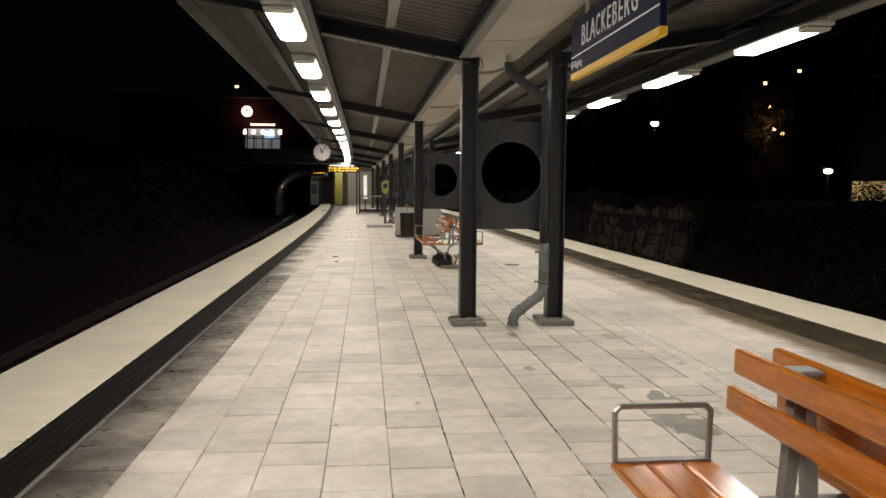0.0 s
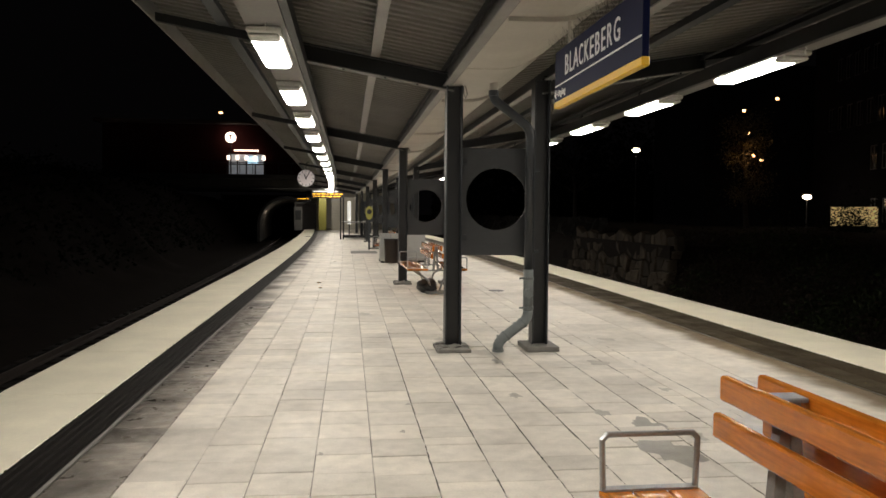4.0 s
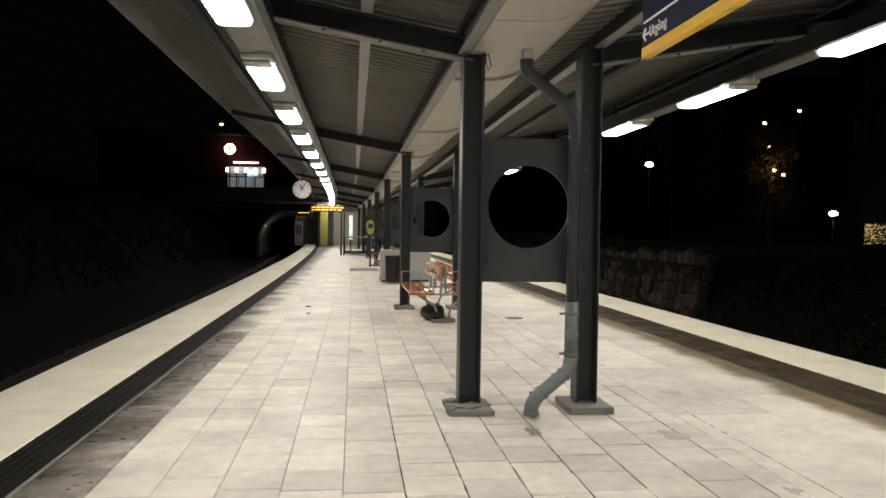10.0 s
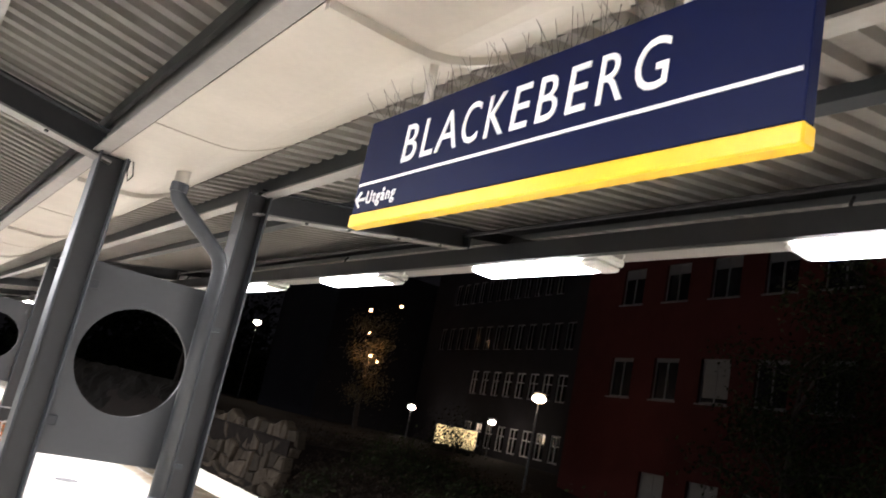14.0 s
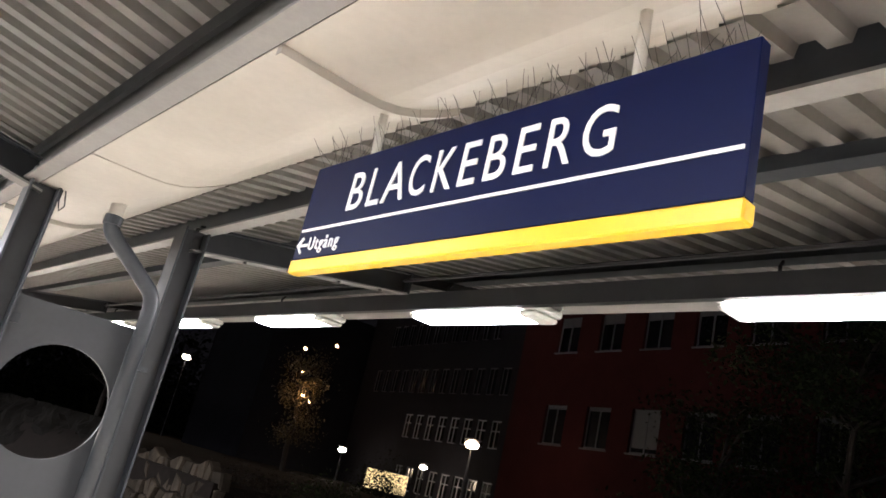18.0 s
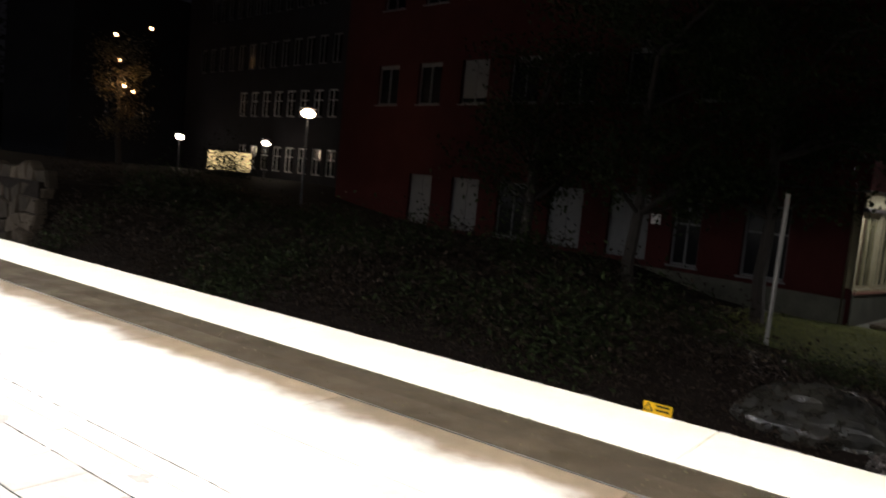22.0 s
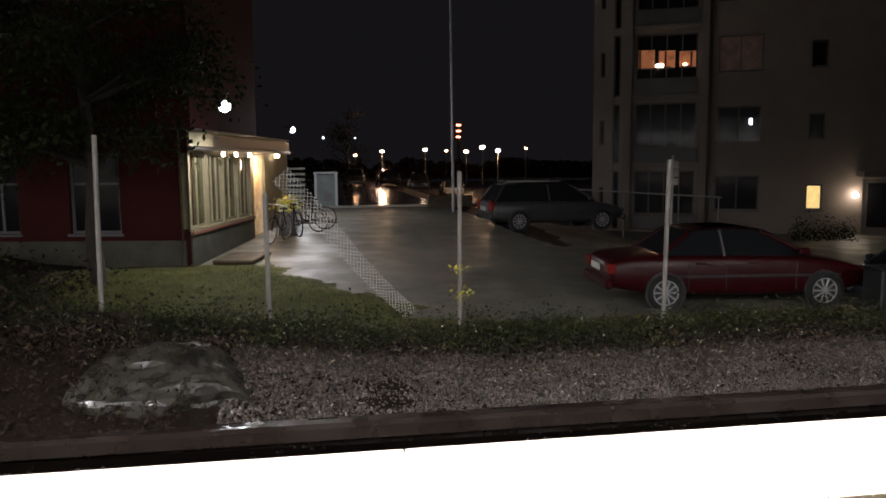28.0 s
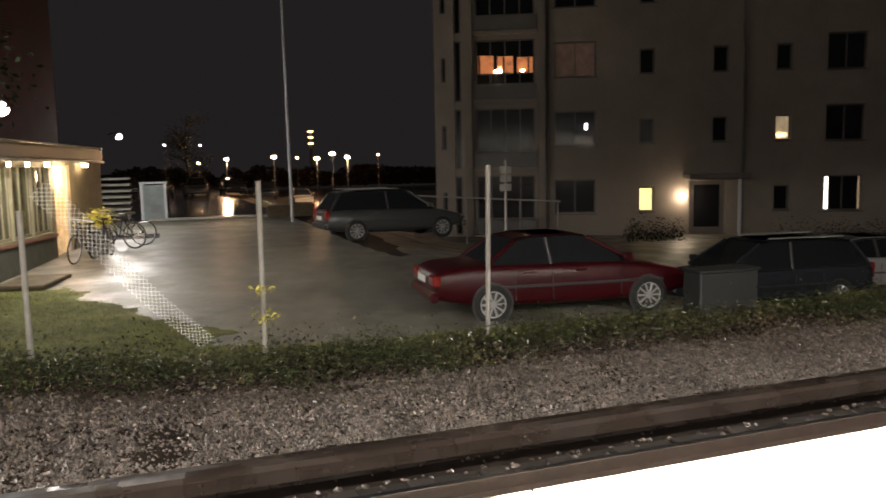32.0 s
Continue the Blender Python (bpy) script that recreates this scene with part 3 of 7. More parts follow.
tagged(part("brown_strip", profile(bmesh.new(), rect(LINE + 0.012, -0.05, XRI - 0.323, -0.004), Y0, Y1), "wetpave2"), "brown wet concrete strip along the platform edge", "platform strip", kind="structure")
tagged(part("steel_strip", profile(bmesh.new(), rect(LINE - 0.003, -0.05, LINE + 0.009, 0.003), Y0, Y1), "galv"), "thin steel edging strip set in the platform", "edging", kind="structure")

def rock_bm(bm, at, size, seed, sub=2, squash=(1, 1, 0.7), rough=0.35):
    g = bmesh.ops.create_icosphere(bm, subdivisions=sub, radius=1)
    off = Vector((seed * 3.7, seed * 1.3, seed * 2.1))
    rz = Matrix.Rotation(seed * 1.7 if sub < 4 else 0.1, 3, "Z")
    rr = random.Random(int(seed * 7))
    cuts = [(Vector((rr.gauss(0, 1), rr.gauss(0, 1), rr.gauss(0.3, 0.8))).normalized(), rr.uniform(0.72, 1.0)) for _ in range(16)] if sub > 3 else []
    for v in g["verts"]:
        n = v.co.normalized()
        f = 1 + rough * noise.noise(n * 1.2 + off) + 0.45 * rough * noise.noise(n * 3.1 + off) + 0.16 * rough * noise.noise(n * 8.0 + off)
        q = Vector([math.copysign(abs(c) ** 0.75, c) for c in n]) * f
        for c, far in cuts:
            over = q.dot(c) - far
            if over > 0:
                q = q - c * over * 0.8
        q = q * (1 + 0.03 * noise.noise(q * 6 + off) + 0.02 * noise.noise(q * 14 + off))
        v.co = rz @ Vector((q.x * squash[0] * size, q.y * squash[1] * size, q.z * squash[2] * size)) + Vector(at)
    return bm


# ---- canopy ----
LAMP_Z = 3.03
PIL_DX = 0.492
BAY = 7.95
PY = 8.52
PILLAR_Y = [PY + BAY * i for i in range(-2, 7)]
RISE = 0.175
X_OUT = 3.65


def rafter_z(d):
    """Underside of a rafter, d metres from the middle line."""
    return 2.868 + RISE * (d - 0.6)


def pillar(x, y, crumbled):
    t = thing("pillar", (x, y, 0), label="dark grey steel canopy pillar on a crumbling concrete pad" if crumbled else "dark grey steel canopy pillar on a flat concrete pad", category="pillar", group="canopy pillars")
    w, h, tf, tw = 0.178, 0.18, 0.015, 0.011
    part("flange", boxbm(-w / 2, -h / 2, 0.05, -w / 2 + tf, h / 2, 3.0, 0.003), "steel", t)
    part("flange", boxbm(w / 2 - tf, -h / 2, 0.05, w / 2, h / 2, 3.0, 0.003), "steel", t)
    # web coloured darker for the shade between the flanges
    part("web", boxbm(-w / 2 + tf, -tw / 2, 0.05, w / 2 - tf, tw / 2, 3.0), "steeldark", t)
    bm = boxbm(-0.19, -0.27, 0, 0.175, 0.19, 0.055 if not crumbled else 0.04, 0.005)
    bmesh.ops.subdivide_edges(bm, edges=bm.edges, cuts=3, use_grid_fill=True)
    for v in bm.verts:
        v.co += (0.014 if crumbled else 0.006) * Vector((noise.noise(v.co * 11), noise.noise(v.co * 9 + Vector((3, 0, 0))), 0.6 * noise.noise(v.co * 13 + Vector((0, 5, 0)))))
    part("pad", bm, "pad", t, "worn concrete pad")
    if crumbled:
        for k, (cx, cy, s) in enumerate(((-0.12, -0.12, 0.075), (0.02, -0.13, 0.09), (0.12, -0.05, 0.055), (-0.13, 0.06, 0.07), (0.05, 0.13, 0.08), (-0.16, -0.2, 0.04))):
            part("mortar_lump", rock_bm(bmesh.new(), (cx, cy, 0.045), s, 3 + k, 2, (1.0, 0.8, 0.35), 0.4), "pad", t)
    return t


first = {s: pillar(MID + s * PIL_DX, PILLAR_Y[0], s < 0) for s in (-1, 1)}
for y in PILLAR_Y[1:]:
    for s in (-1, 1):
        copy_thing(first[s], pose(MID + bend(y) + s * PIL_DX, y, 0))


for y in PILLAR_Y[1:4]:
    c = thing("hanging_cable", (MID - PIL_DX + 0.12, y - 0.06, 2.92), label="thin black cable loop hanging at a pillar top", category="cable")
    part("loop", pipe(bmesh.new(), [(-0.03, 0, 0.06), (0.0, 0, -0.02), (0.02, 0, -0.10), (0.0, 0.01, -0.14), (-0.02, 0.01, -0.08), (-0.02, 0.01, 0.06)], 0.005, 5), "black", c)


def sloped_bar(s, d0, d1, z0, z1, w, lift=0.0):
    bm = bmesh.new()
    vs = []
    for d in (d0, d1):
        for dy in (-w, w):
            for z in (z0, z1):
                vs.append(bm.verts.new((s * d, dy, rafter_z(d) + z)))
    for q in ((0, 1, 3, 2), (4, 6, 7, 5), (0, 4, 5, 1), (2, 3, 7, 6), (0, 2, 6, 4), (1, 5, 7, 3)):
        bm.faces.new([vs[i] for i in q])
    bmesh.ops.recalc_face_normals(bm, faces=bm.faces)
    return bm


for s in (-1, 1):
    r = thing("rafter", (MID, PILLAR_Y[0], 0), label="dark grey sloping steel canopy rafter", category="rafter", group="canopy rafters")
    end = 2.22 if s < 0 else 2.36
    # one beam in several greys: bright lower flange, shade coloured into web and stub
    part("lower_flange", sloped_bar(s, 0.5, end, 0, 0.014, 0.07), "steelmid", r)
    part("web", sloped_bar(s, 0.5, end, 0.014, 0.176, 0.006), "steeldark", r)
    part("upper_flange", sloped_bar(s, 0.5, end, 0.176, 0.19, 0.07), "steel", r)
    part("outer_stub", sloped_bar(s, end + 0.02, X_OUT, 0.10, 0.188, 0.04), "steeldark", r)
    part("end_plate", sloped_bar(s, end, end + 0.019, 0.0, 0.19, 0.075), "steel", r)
    for d in (0.9, 1.25, 1.7, 2.1):
        bm = bmesh.new()
        disc(bm, (s * d, -0.045, rafter_z(d) - 0.006), 0.014, 0.014, "z", 6)
        part("bolt", bm, "black", r)
    for y in PILLAR_Y[1:]:
        copy_thing(r, pose(MID + bend(y), y, 0))


def corrugated(y0, y1, s):
    """A trapezoid sheet, its ribs running down the slope, 1 mm thick."""
    bm = bmesh.new()
    pitch, amp = 0.165, 0.022
    rings = []
    for i in range(int((y1 - y0) / pitch) + 1):
        for f, up in ((0.0, -1), (0.42, -1), (0.5, 1), (0.92, 1)):
            y = y0 + (i + f) * pitch
            if y <= y1:
                rings.append([bm.verts.new((MID + bend(y) + s * d, y, rafter_z(d) + 0.29 + amp * up)) for d in ((0.24 if s > 0 else 0.5), X_OUT + 0.12)])
    for a, b in zip(rings, rings[1:]):
        bm.faces.new((a[0], a[1], b[1], b[0]))
    bmesh.ops.solidify(bm, geom=bm.faces[:], thickness=0.002)
    return bm


bounds = [PILLAR_Y[0] - 4] + PILLAR_Y[1:] + [PILLAR_Y[-1] + 4]
for s, nm in ((-1, "roof_left"), (1, "roof_right")):
    root = thing(nm, (0, 0, 0), label="grey corrugated metal canopy roof", category="roof", kind="structure")
    for a, b in zip(bounds, bounds[1:]):
        part("roof_sheet", corrugated(a, b, s), "roof", root)
YA, YB = bounds[0], bounds[-1]
for s in (-1, 1):
    # left beam and inner purlin coloured paler than the right ones
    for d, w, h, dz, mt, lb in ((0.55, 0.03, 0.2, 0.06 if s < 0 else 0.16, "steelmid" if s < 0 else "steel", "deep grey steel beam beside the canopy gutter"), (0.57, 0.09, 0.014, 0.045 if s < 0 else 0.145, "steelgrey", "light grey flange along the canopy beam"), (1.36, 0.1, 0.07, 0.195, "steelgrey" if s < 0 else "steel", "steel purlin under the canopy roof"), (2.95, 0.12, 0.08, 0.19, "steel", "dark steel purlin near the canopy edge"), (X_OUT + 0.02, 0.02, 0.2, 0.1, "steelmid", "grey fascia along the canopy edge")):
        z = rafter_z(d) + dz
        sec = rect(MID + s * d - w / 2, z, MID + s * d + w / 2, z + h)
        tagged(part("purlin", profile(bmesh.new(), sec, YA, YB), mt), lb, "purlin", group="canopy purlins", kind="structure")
    x = MID + s * 2.35
    tagged(part("conduit", pipe(bmesh.new(), [(x + bend(y), y, rafter_z(2.35) + 0.12) for y in [YA + 0.5 + k * (YB - YA - 1) / 24 for k in range(25)]], 0.016, 6), "black"), "black cable conduit under the canopy", "conduit", kind="structure")

# beams over the lamps, their shade put into the steel colour
for x in (-0.51, 4.03):
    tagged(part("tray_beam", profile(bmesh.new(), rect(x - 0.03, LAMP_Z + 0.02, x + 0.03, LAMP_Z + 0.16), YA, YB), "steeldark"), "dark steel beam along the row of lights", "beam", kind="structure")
for s in (-1, 1):
    tagged(part("roof_gap", profile(bmesh.new(), rect(MID + s * 0.6 - 0.012, rafter_z(0.6) + 0.19, MID + s * 0.6 + 0.012, rafter_z(0.6) + 0.262), YA, YB), "black"), "black gap strip between roof and beam", "seal strip", kind="structure")

# hanging sheet gutter in the valley
sec = [(1.095, 2.913), (1.25, 2.914), (1.4, 2.918), (1.5, 2.926), (1.58, 2.944), (1.66, 2.975), (1.75, 3.022), (1.84, 3.078), (1.94, 3.145)]
under = list(sec)
sec += [(x, z + 0.004) for x, z in reversed(sec)]
root = thing("valley_gutter", (0, 0, 0), label="white sheet-metal valley gutter under the canopy", category="gutter", kind="structure")
gy = YA - 0.94
k = 0
while gy < YB - 0.1:
    g1 = min(gy + 1.98, YB)
    part("gutter_sheet", profile(bmesh.new(), sec, gy + 0.006, g1, 2.0), "gutter", root)
    if gy < 30:
        deep = 0.034 if k % 2 == 0 else 0.006
        rim = [(x, z - deep) for x, z in under[:-1]] + [(x, z - 0.001) for x, z in reversed(under[:-1])]
        part("gutter_strap", profile(bmesh.new(), rim, g1 - (0.004 if k % 2 == 0 else 0.016), g1 + (0.030 if k % 2 == 0 else 0.012), 1.0), "gutter", root, "angled hanger strap" if k % 2 == 0 else "")
    k += 1
    gy = g1

# ---- strip lights ----
LAMP_L = 1.50


def strip_light():
    t = thing("strip_light", (0, 0, 0), label="long white fluorescent strip light, lit, under the canopy", category="strip light", group="canopy strip lights")
    L = LAMP_L / 2
    bm = boxbm(-0.15, -L, 0.045, 0.15, L, 0.10, 0.014)
    part("housing", bm, "white", t)
    y0, y1 = -L + 0.2, L - 0.07
    bm = bmesh.new()
    vs = [[bm.verts.new((x, y, z)) for x, z in ((-0.14, 0.045), (-0.126, 0.012), (-0.09, 0.0), (0.09, 0.0), (0.126, 0.012), (0.14, 0.045))] for y in (y0, y1)]
    side = bmesh.new()
    sv = [[side.verts.new(v.co) for v in r] for r in vs]
    for k in range(5):
        (side if k in (0, 4) else bm).faces.new([q[r][j] for q in ((sv,) if k in (0, 4) else (vs,)) for r, j in ((0, k), (1, k), (1, k + 1), (0, k + 1))])
    side.faces.new(sv[0]), side.faces.new(sv[1][::-1])
    for q in (bm, side):
        bmesh.ops.recalc_face_normals(q, faces=q.faces)
    part("diffuser", bm, "tube", t, "glowing milky diffuser")
    part("diffuser_side", side, "tubeside", t, "milky side of the diffuser")
    part("end_cap", boxbm(-0.135, -L + 0.02, 0.0, 0.135, -L + 0.195, 0.044, 0.018), "white", t)
    part("end_cap", boxbm(-0.13, L - 0.066, 0.006, 0.13, L - 0.01, 0.044, 0.016), "white", t)
    part("hook", pipe(bmesh.new(), [(0, 0.45, 0.2), (0.0, 0.45, 0.30), (0.03, 0.45, 0.34)], 0.012, 6), "black", t)
    part("cable", pipe(bmesh.new(), [(0.02, -L, 0.06), (0.03, -L - 0.06, 0.05), (0.03, -L - 0.09, 0.09), (0.02, -L - 0.07, 0.13)], 0.006, 6), "white", t)
    return t


sl = strip_light()
LEFT_Y = [7.71 + 2.79 * i for i in range(-5, 19)]
RIGHT_Y = [7.85 + 2.88 * i for i in range(-5, 18)]
sl.matrix_basis = pose(4.28, RIGHT_Y[0], LAMP_Z)
for x0, row in ((-0.77, LEFT_Y), (4.28, RIGHT_Y)):
    for y in row:
        if not (x0 > 0 and y == RIGHT_Y[0]):
            copy_thing(sl, pose(x0 + bend(y), y, LAMP_Z, 0, 0, math.degrees(math.atan(2 * max(0, y - 20) / 2200))))
for x in (-0.75, 4.30):
    tagged(part("cable_tray", profile(bmesh.new(), [(x - 0.17, LAMP_Z + 0.103), (x + 0.17, LAMP_Z + 0.103), (x + 0.17, LAMP_Z + 0.13), (x - 0.17, LAMP_Z + 0.13)], YA, YB), "steelgrey"), "grey cable tray carrying the strip lights", "cable tray", kind="structure")


# ---- panels with a round hole ----
def hole_panel(y):
    w, z0, z1, r = 0.45, 1.05, 2.245, 0.345
    zc, xc = 1.677, 0.003
    t = thing("screen_panel", (MID + bend(y), y + 0.03, 0), label="dark grey steel screen panel with a large round hole", category="screen", group="screen panels")
    bm = bmesh.new()
    n = 64
    inner, outer = [], []
    for i in range(n):
        a = 2 * math.pi * i / n
        c, s_ = math.cos(a), math.sin(a)
        kx = ((w - xc) if c > 0 else (w + xc)) / abs(c) if abs(c) > 1e-6 else 9
        k = min(kx, ((z1 - zc) if s_ > 0 else (zc - z0)) / abs(s_) if abs(s_) > 1e-6 else 9)
        inner.append((xc + r * c, zc + r * s_)), outer.append((xc + k * c, zc + k * s_))
    for corner in ((w, z1), (-w, z1), (-w, z0), (w, z0)):
        i = min(range(n), key=lambda j: (outer[j][0] - corner[0]) ** 2 + (outer[j][1] - corner[1]) ** 2)
        outer[i] = corner
    rings = [[bm.verts.new((x, dy, z)) for x, z in ring] for dy in (0, 0.03) for ring in (inner, outer)]
    for i in range(n):
        j = (i + 1) % n
        bm.faces.new((rings[0][i], rings[1][i], rings[1][j], rings[0][j]))
        bm.faces.new((rings[2][i], rings[2][j], rings[3][j], rings[3][i]))
        bm.faces.new((rings[0][i], rings[0][j], rings[2][j], rings[2][i]))
        bm.faces.new((rings[1][i], rings[3][i], rings[3][j], rings[1][j]))
    bmesh.ops.recalc_face_normals(bm, faces=bm.faces)
    part("sheet", bm, "steelpanel", t)
    for sx in (-1, 1):
        for z in (1.25, 2.1):
            part("bracket", boxbm(sx * 0.36 - 0.03, -0.02, z - 0.03, sx * 0.36 + 0.03, -0.001, z + 0.03, 0.004), "steel", t)


for y in PILLAR_Y[2:8]:
    hole_panel(y)


# ---- station sign ----
def text_mesh(body, mat, parent, height, width, at, turn, name="lettering"):
    """Flat raised letters of the built-in font, fitted to a height and a width, starting at their lower left corner."""
    cu = bpy.data.curves.new("lettering", "FONT")
    cu.body, cu.size, cu.extrude, cu.resolution_u = body, 1.0, 0.002, 4
    cu.space_character = 1.22
    ob = bpy.data.objects.new("lettering", cu)
    me = bpy.data.meshes.new_from_object(ob)
    bpy.data.objects.remove(ob)
    bpy.data.curves.remove(cu)
    lo = Vector([min(v.co[i] for v in me.vertices) for i in range(3)])
    hi = Vector([max(v.co[i] for v in me.vertices) for i in range(3)])
    kx, ky = width / (hi.x - lo.x), height / (hi.y - lo.y)
    for v in me.vertices:
        v.co = Vector(((v.co.x - lo.x) * kx, (v.co.y - lo.y) * ky, v.co.z))
    me.materials.append(M[mat])
    ob = new(name, me)
    ob.parent = parent
    ob.matrix_basis = Matrix.Translation(at) @ turn @ pose(0, 0, 0, 90)
    return ob


SIGN_Y0, SIGN_Y1, SIGN_Z0, SIGN_Z1 = 4.125, 5.887, 2.320, 2.748
SIGN_X = 1.5625
sign = thing("station_sign", (SIGN_X, (SIGN_Y0 + SIGN_Y1) / 2, 0), label="dark blue hanging station name sign with a yellow bottom bar", category="sign")
hl = (SIGN_Y1 - SIGN_Y0) / 2
part("board", boxbm(-0.02, -hl, SIGN_Z0 + 0.05124, 0.02, hl, SIGN_Z1, 0.003), "navy", sign)
part("bottom_bar", boxbm(-0.0235, -hl - 0.004, SIGN_Z0, 0.0235, hl + 0.004, SIGN_Z0 + 0.05033, 0.005), "yellow", sign, "glossy yellow bottom bar")
for s in (-1, 1):
    tn = pose(0, 0, 0, 0, 0, -90 if s < 0 else 90)
    y_of = (lambda u: hl - u) if s < 0 else (lambda u: -hl + u)
    part("white_line", boxbm(-0.002, -hl + 0.01, -0.0048, 0.002, hl - 0.018, 0.0048), "letter", sign).matrix_basis = pose(s * 0.0225, 0, SIGN_Z0 + 0.164)
    for ch, u, w in zip("BLACKEBERG", (0.283, 0.400, 0.484, 0.621, 0.743, 0.862, 0.970, 1.088, 1.197, 1.316), (0.082, 0.068, 0.118, 0.084, 0.088, 0.071, 0.080, 0.071, 0.086, 0.100)):
        text_mesh(ch, "letter", sign, 0.142, w, (s * 0.0225, y_of(u), SIGN_Z0 + 0.214), tn, "letter")
    text_mesh("Utg\u00e5ng", "letter", sign, 0.066, 0.195, (s * 0.0225, y_of(0.095), SIGN_Z0 + 0.066), tn, "exit_word")
    bm = bmesh.new()
    rod(bm, (0, 0.0, 0), (0.06405, 0, 0), 0.006405, seg=4), rod(bm, (0, 0, 0), (0.02928, 0, 0.02928), 0.006405, seg=4), rod(bm, (0, 0, 0), (0.02928, 0, -0.02928), 0.006405, seg=4)
    part("exit_arrow", bm, "letter", sign).matrix_basis = Matrix.Translation((s * 0.0225, y_of(0.02), SIGN_Z0 + 0.1034)) @ tn
for dy in (-0.555, 0.545):
    part("hanger", rod(bmesh.new(), (0, dy, SIGN_Z1), (-0.01, dy, 2.985), 0.016, seg=12), "gutter", sign, "pale round hanger rod")
rng = random.Random(4)
bm = bmesh.new()
for row in (-0.012, 0.0, 0.012):
    for i in range(46):
        y = -hl + 0.04 + i * (2 * hl - 0.08) / 45 + rng.uniform(-0.01, 0.01)
        rod(bm, (row, y, SIGN_Z1), (row * 5 + rng.uniform(-0.03, 0.03), y + rng.uniform(-0.035, 0.035), SIGN_Z1 + rng.uniform(0.06, 0.11)), 0.0008, seg=3, caps=False)
tagged(part("spike_wire", bm, "steeldark", sign, "thin wire bird spikes"), kind="stuff")
part("spike_strip", boxbm(-0.012, -hl + 0.02, SIGN_Z1 + 0.0005, 0.012, hl - 0.02, SIGN_Z1 + 0.003), "steeldark", sign)

# ---- downpipe ----
dp = thing("downpipe", (0, 8.50, 0), label="grey drainpipe bending from the gutter to the floor", category="drainpipe")
PX = 1.96


def arc(a, b, c, n=5):
    a, b, c = Vector(a), Vector(b), Vector(c)
    return [(1 - t) ** 2 * a + 2 * t * (1 - t) * b + t * t * c for t in [i / n for i in range(n + 1)]]


top = arc((1.53, -0.16, 2.83), (1.52, -0.16, 2.77), (1.57, -0.155, 2.73)) + arc((1.90, -0.09, 2.50), (PX, -0.08, 2.45), (PX, -0.08, 2.35))
part("spout", pipe(bmesh.new(), [(1.53, -0.16, 3.0), (1.53, -0.16, 2.825)], 0.046, 14), "gutter", dp, "pale gutter spout", smooth=True)
part("collar", rod(bmesh.new(), (1.53, -0.16, 2.85), (1.53, -0.16, 2.79), 0.057, seg=16), "steel", dp)
part("upper_pipe", pipe(bmesh.new(), top + [(PX, -0.08, 0.9)], 0.05, 16), "steel", dp, smooth=True)
part("lower_pipe", pipe(bmesh.new(), [(PX, -0.08, 0.899), (PX, -0.08, 0.44)], 0.056, 16), "pipegrey", dp, "lighter grey lower pipe", smooth=True)
part("bent_pipe", pipe(bmesh.new(), arc((PX, -0.08, 0.439), (PX, -0.08, 0.36), (PX - 0.06, -0.11, 0.31)) + arc((1.66, -0.28, 0.185), (1.585, -0.325, 0.14), (1.575, -0.33, 0.09)) + [Vector((1.573, -0.331, 0.025))], 0.056, 16), "pipegrey", dp, "lighter grey bent pipe", smooth=True)
for x, y, z, tilt in ((PX, -0.08, 0.80, 0), (PX, -0.08, 0.47, 0), (PX - 0.07, -0.115, 0.305, 45), (1.67, -0.275, 0.19, 45), (1.573, -0.331, 0.04, 0)):
    bm = bmesh.new()
    bmesh.ops.create_cone(bm, cap_ends=True, segments=16, radius1=0.064, radius2=0.064, depth=0.026, matrix=pose(x, y, z, 0, tilt, 0))
    if z > 0.1:
        box(bm, x - 0.1, y - 0.012, z - 0.01, x - 0.06, y + 0.012, z + 0.01)
    part("clamp", bm, "pipegrey", dp)
bm = bmesh.new()
disc(bm, (PX - 0.01, -0.139, 0.64), 0.05, 0.03, "y", 20)
part("inspection_cap", bm, "pipegrey", dp)
for z in (1.1, 2.0):
    bm = boxbm(PX, -0.1, z - 0.015, PX + 0.11, -0.06, z + 0.015)
    part("pipe_bracket", bm, "steel", dp)


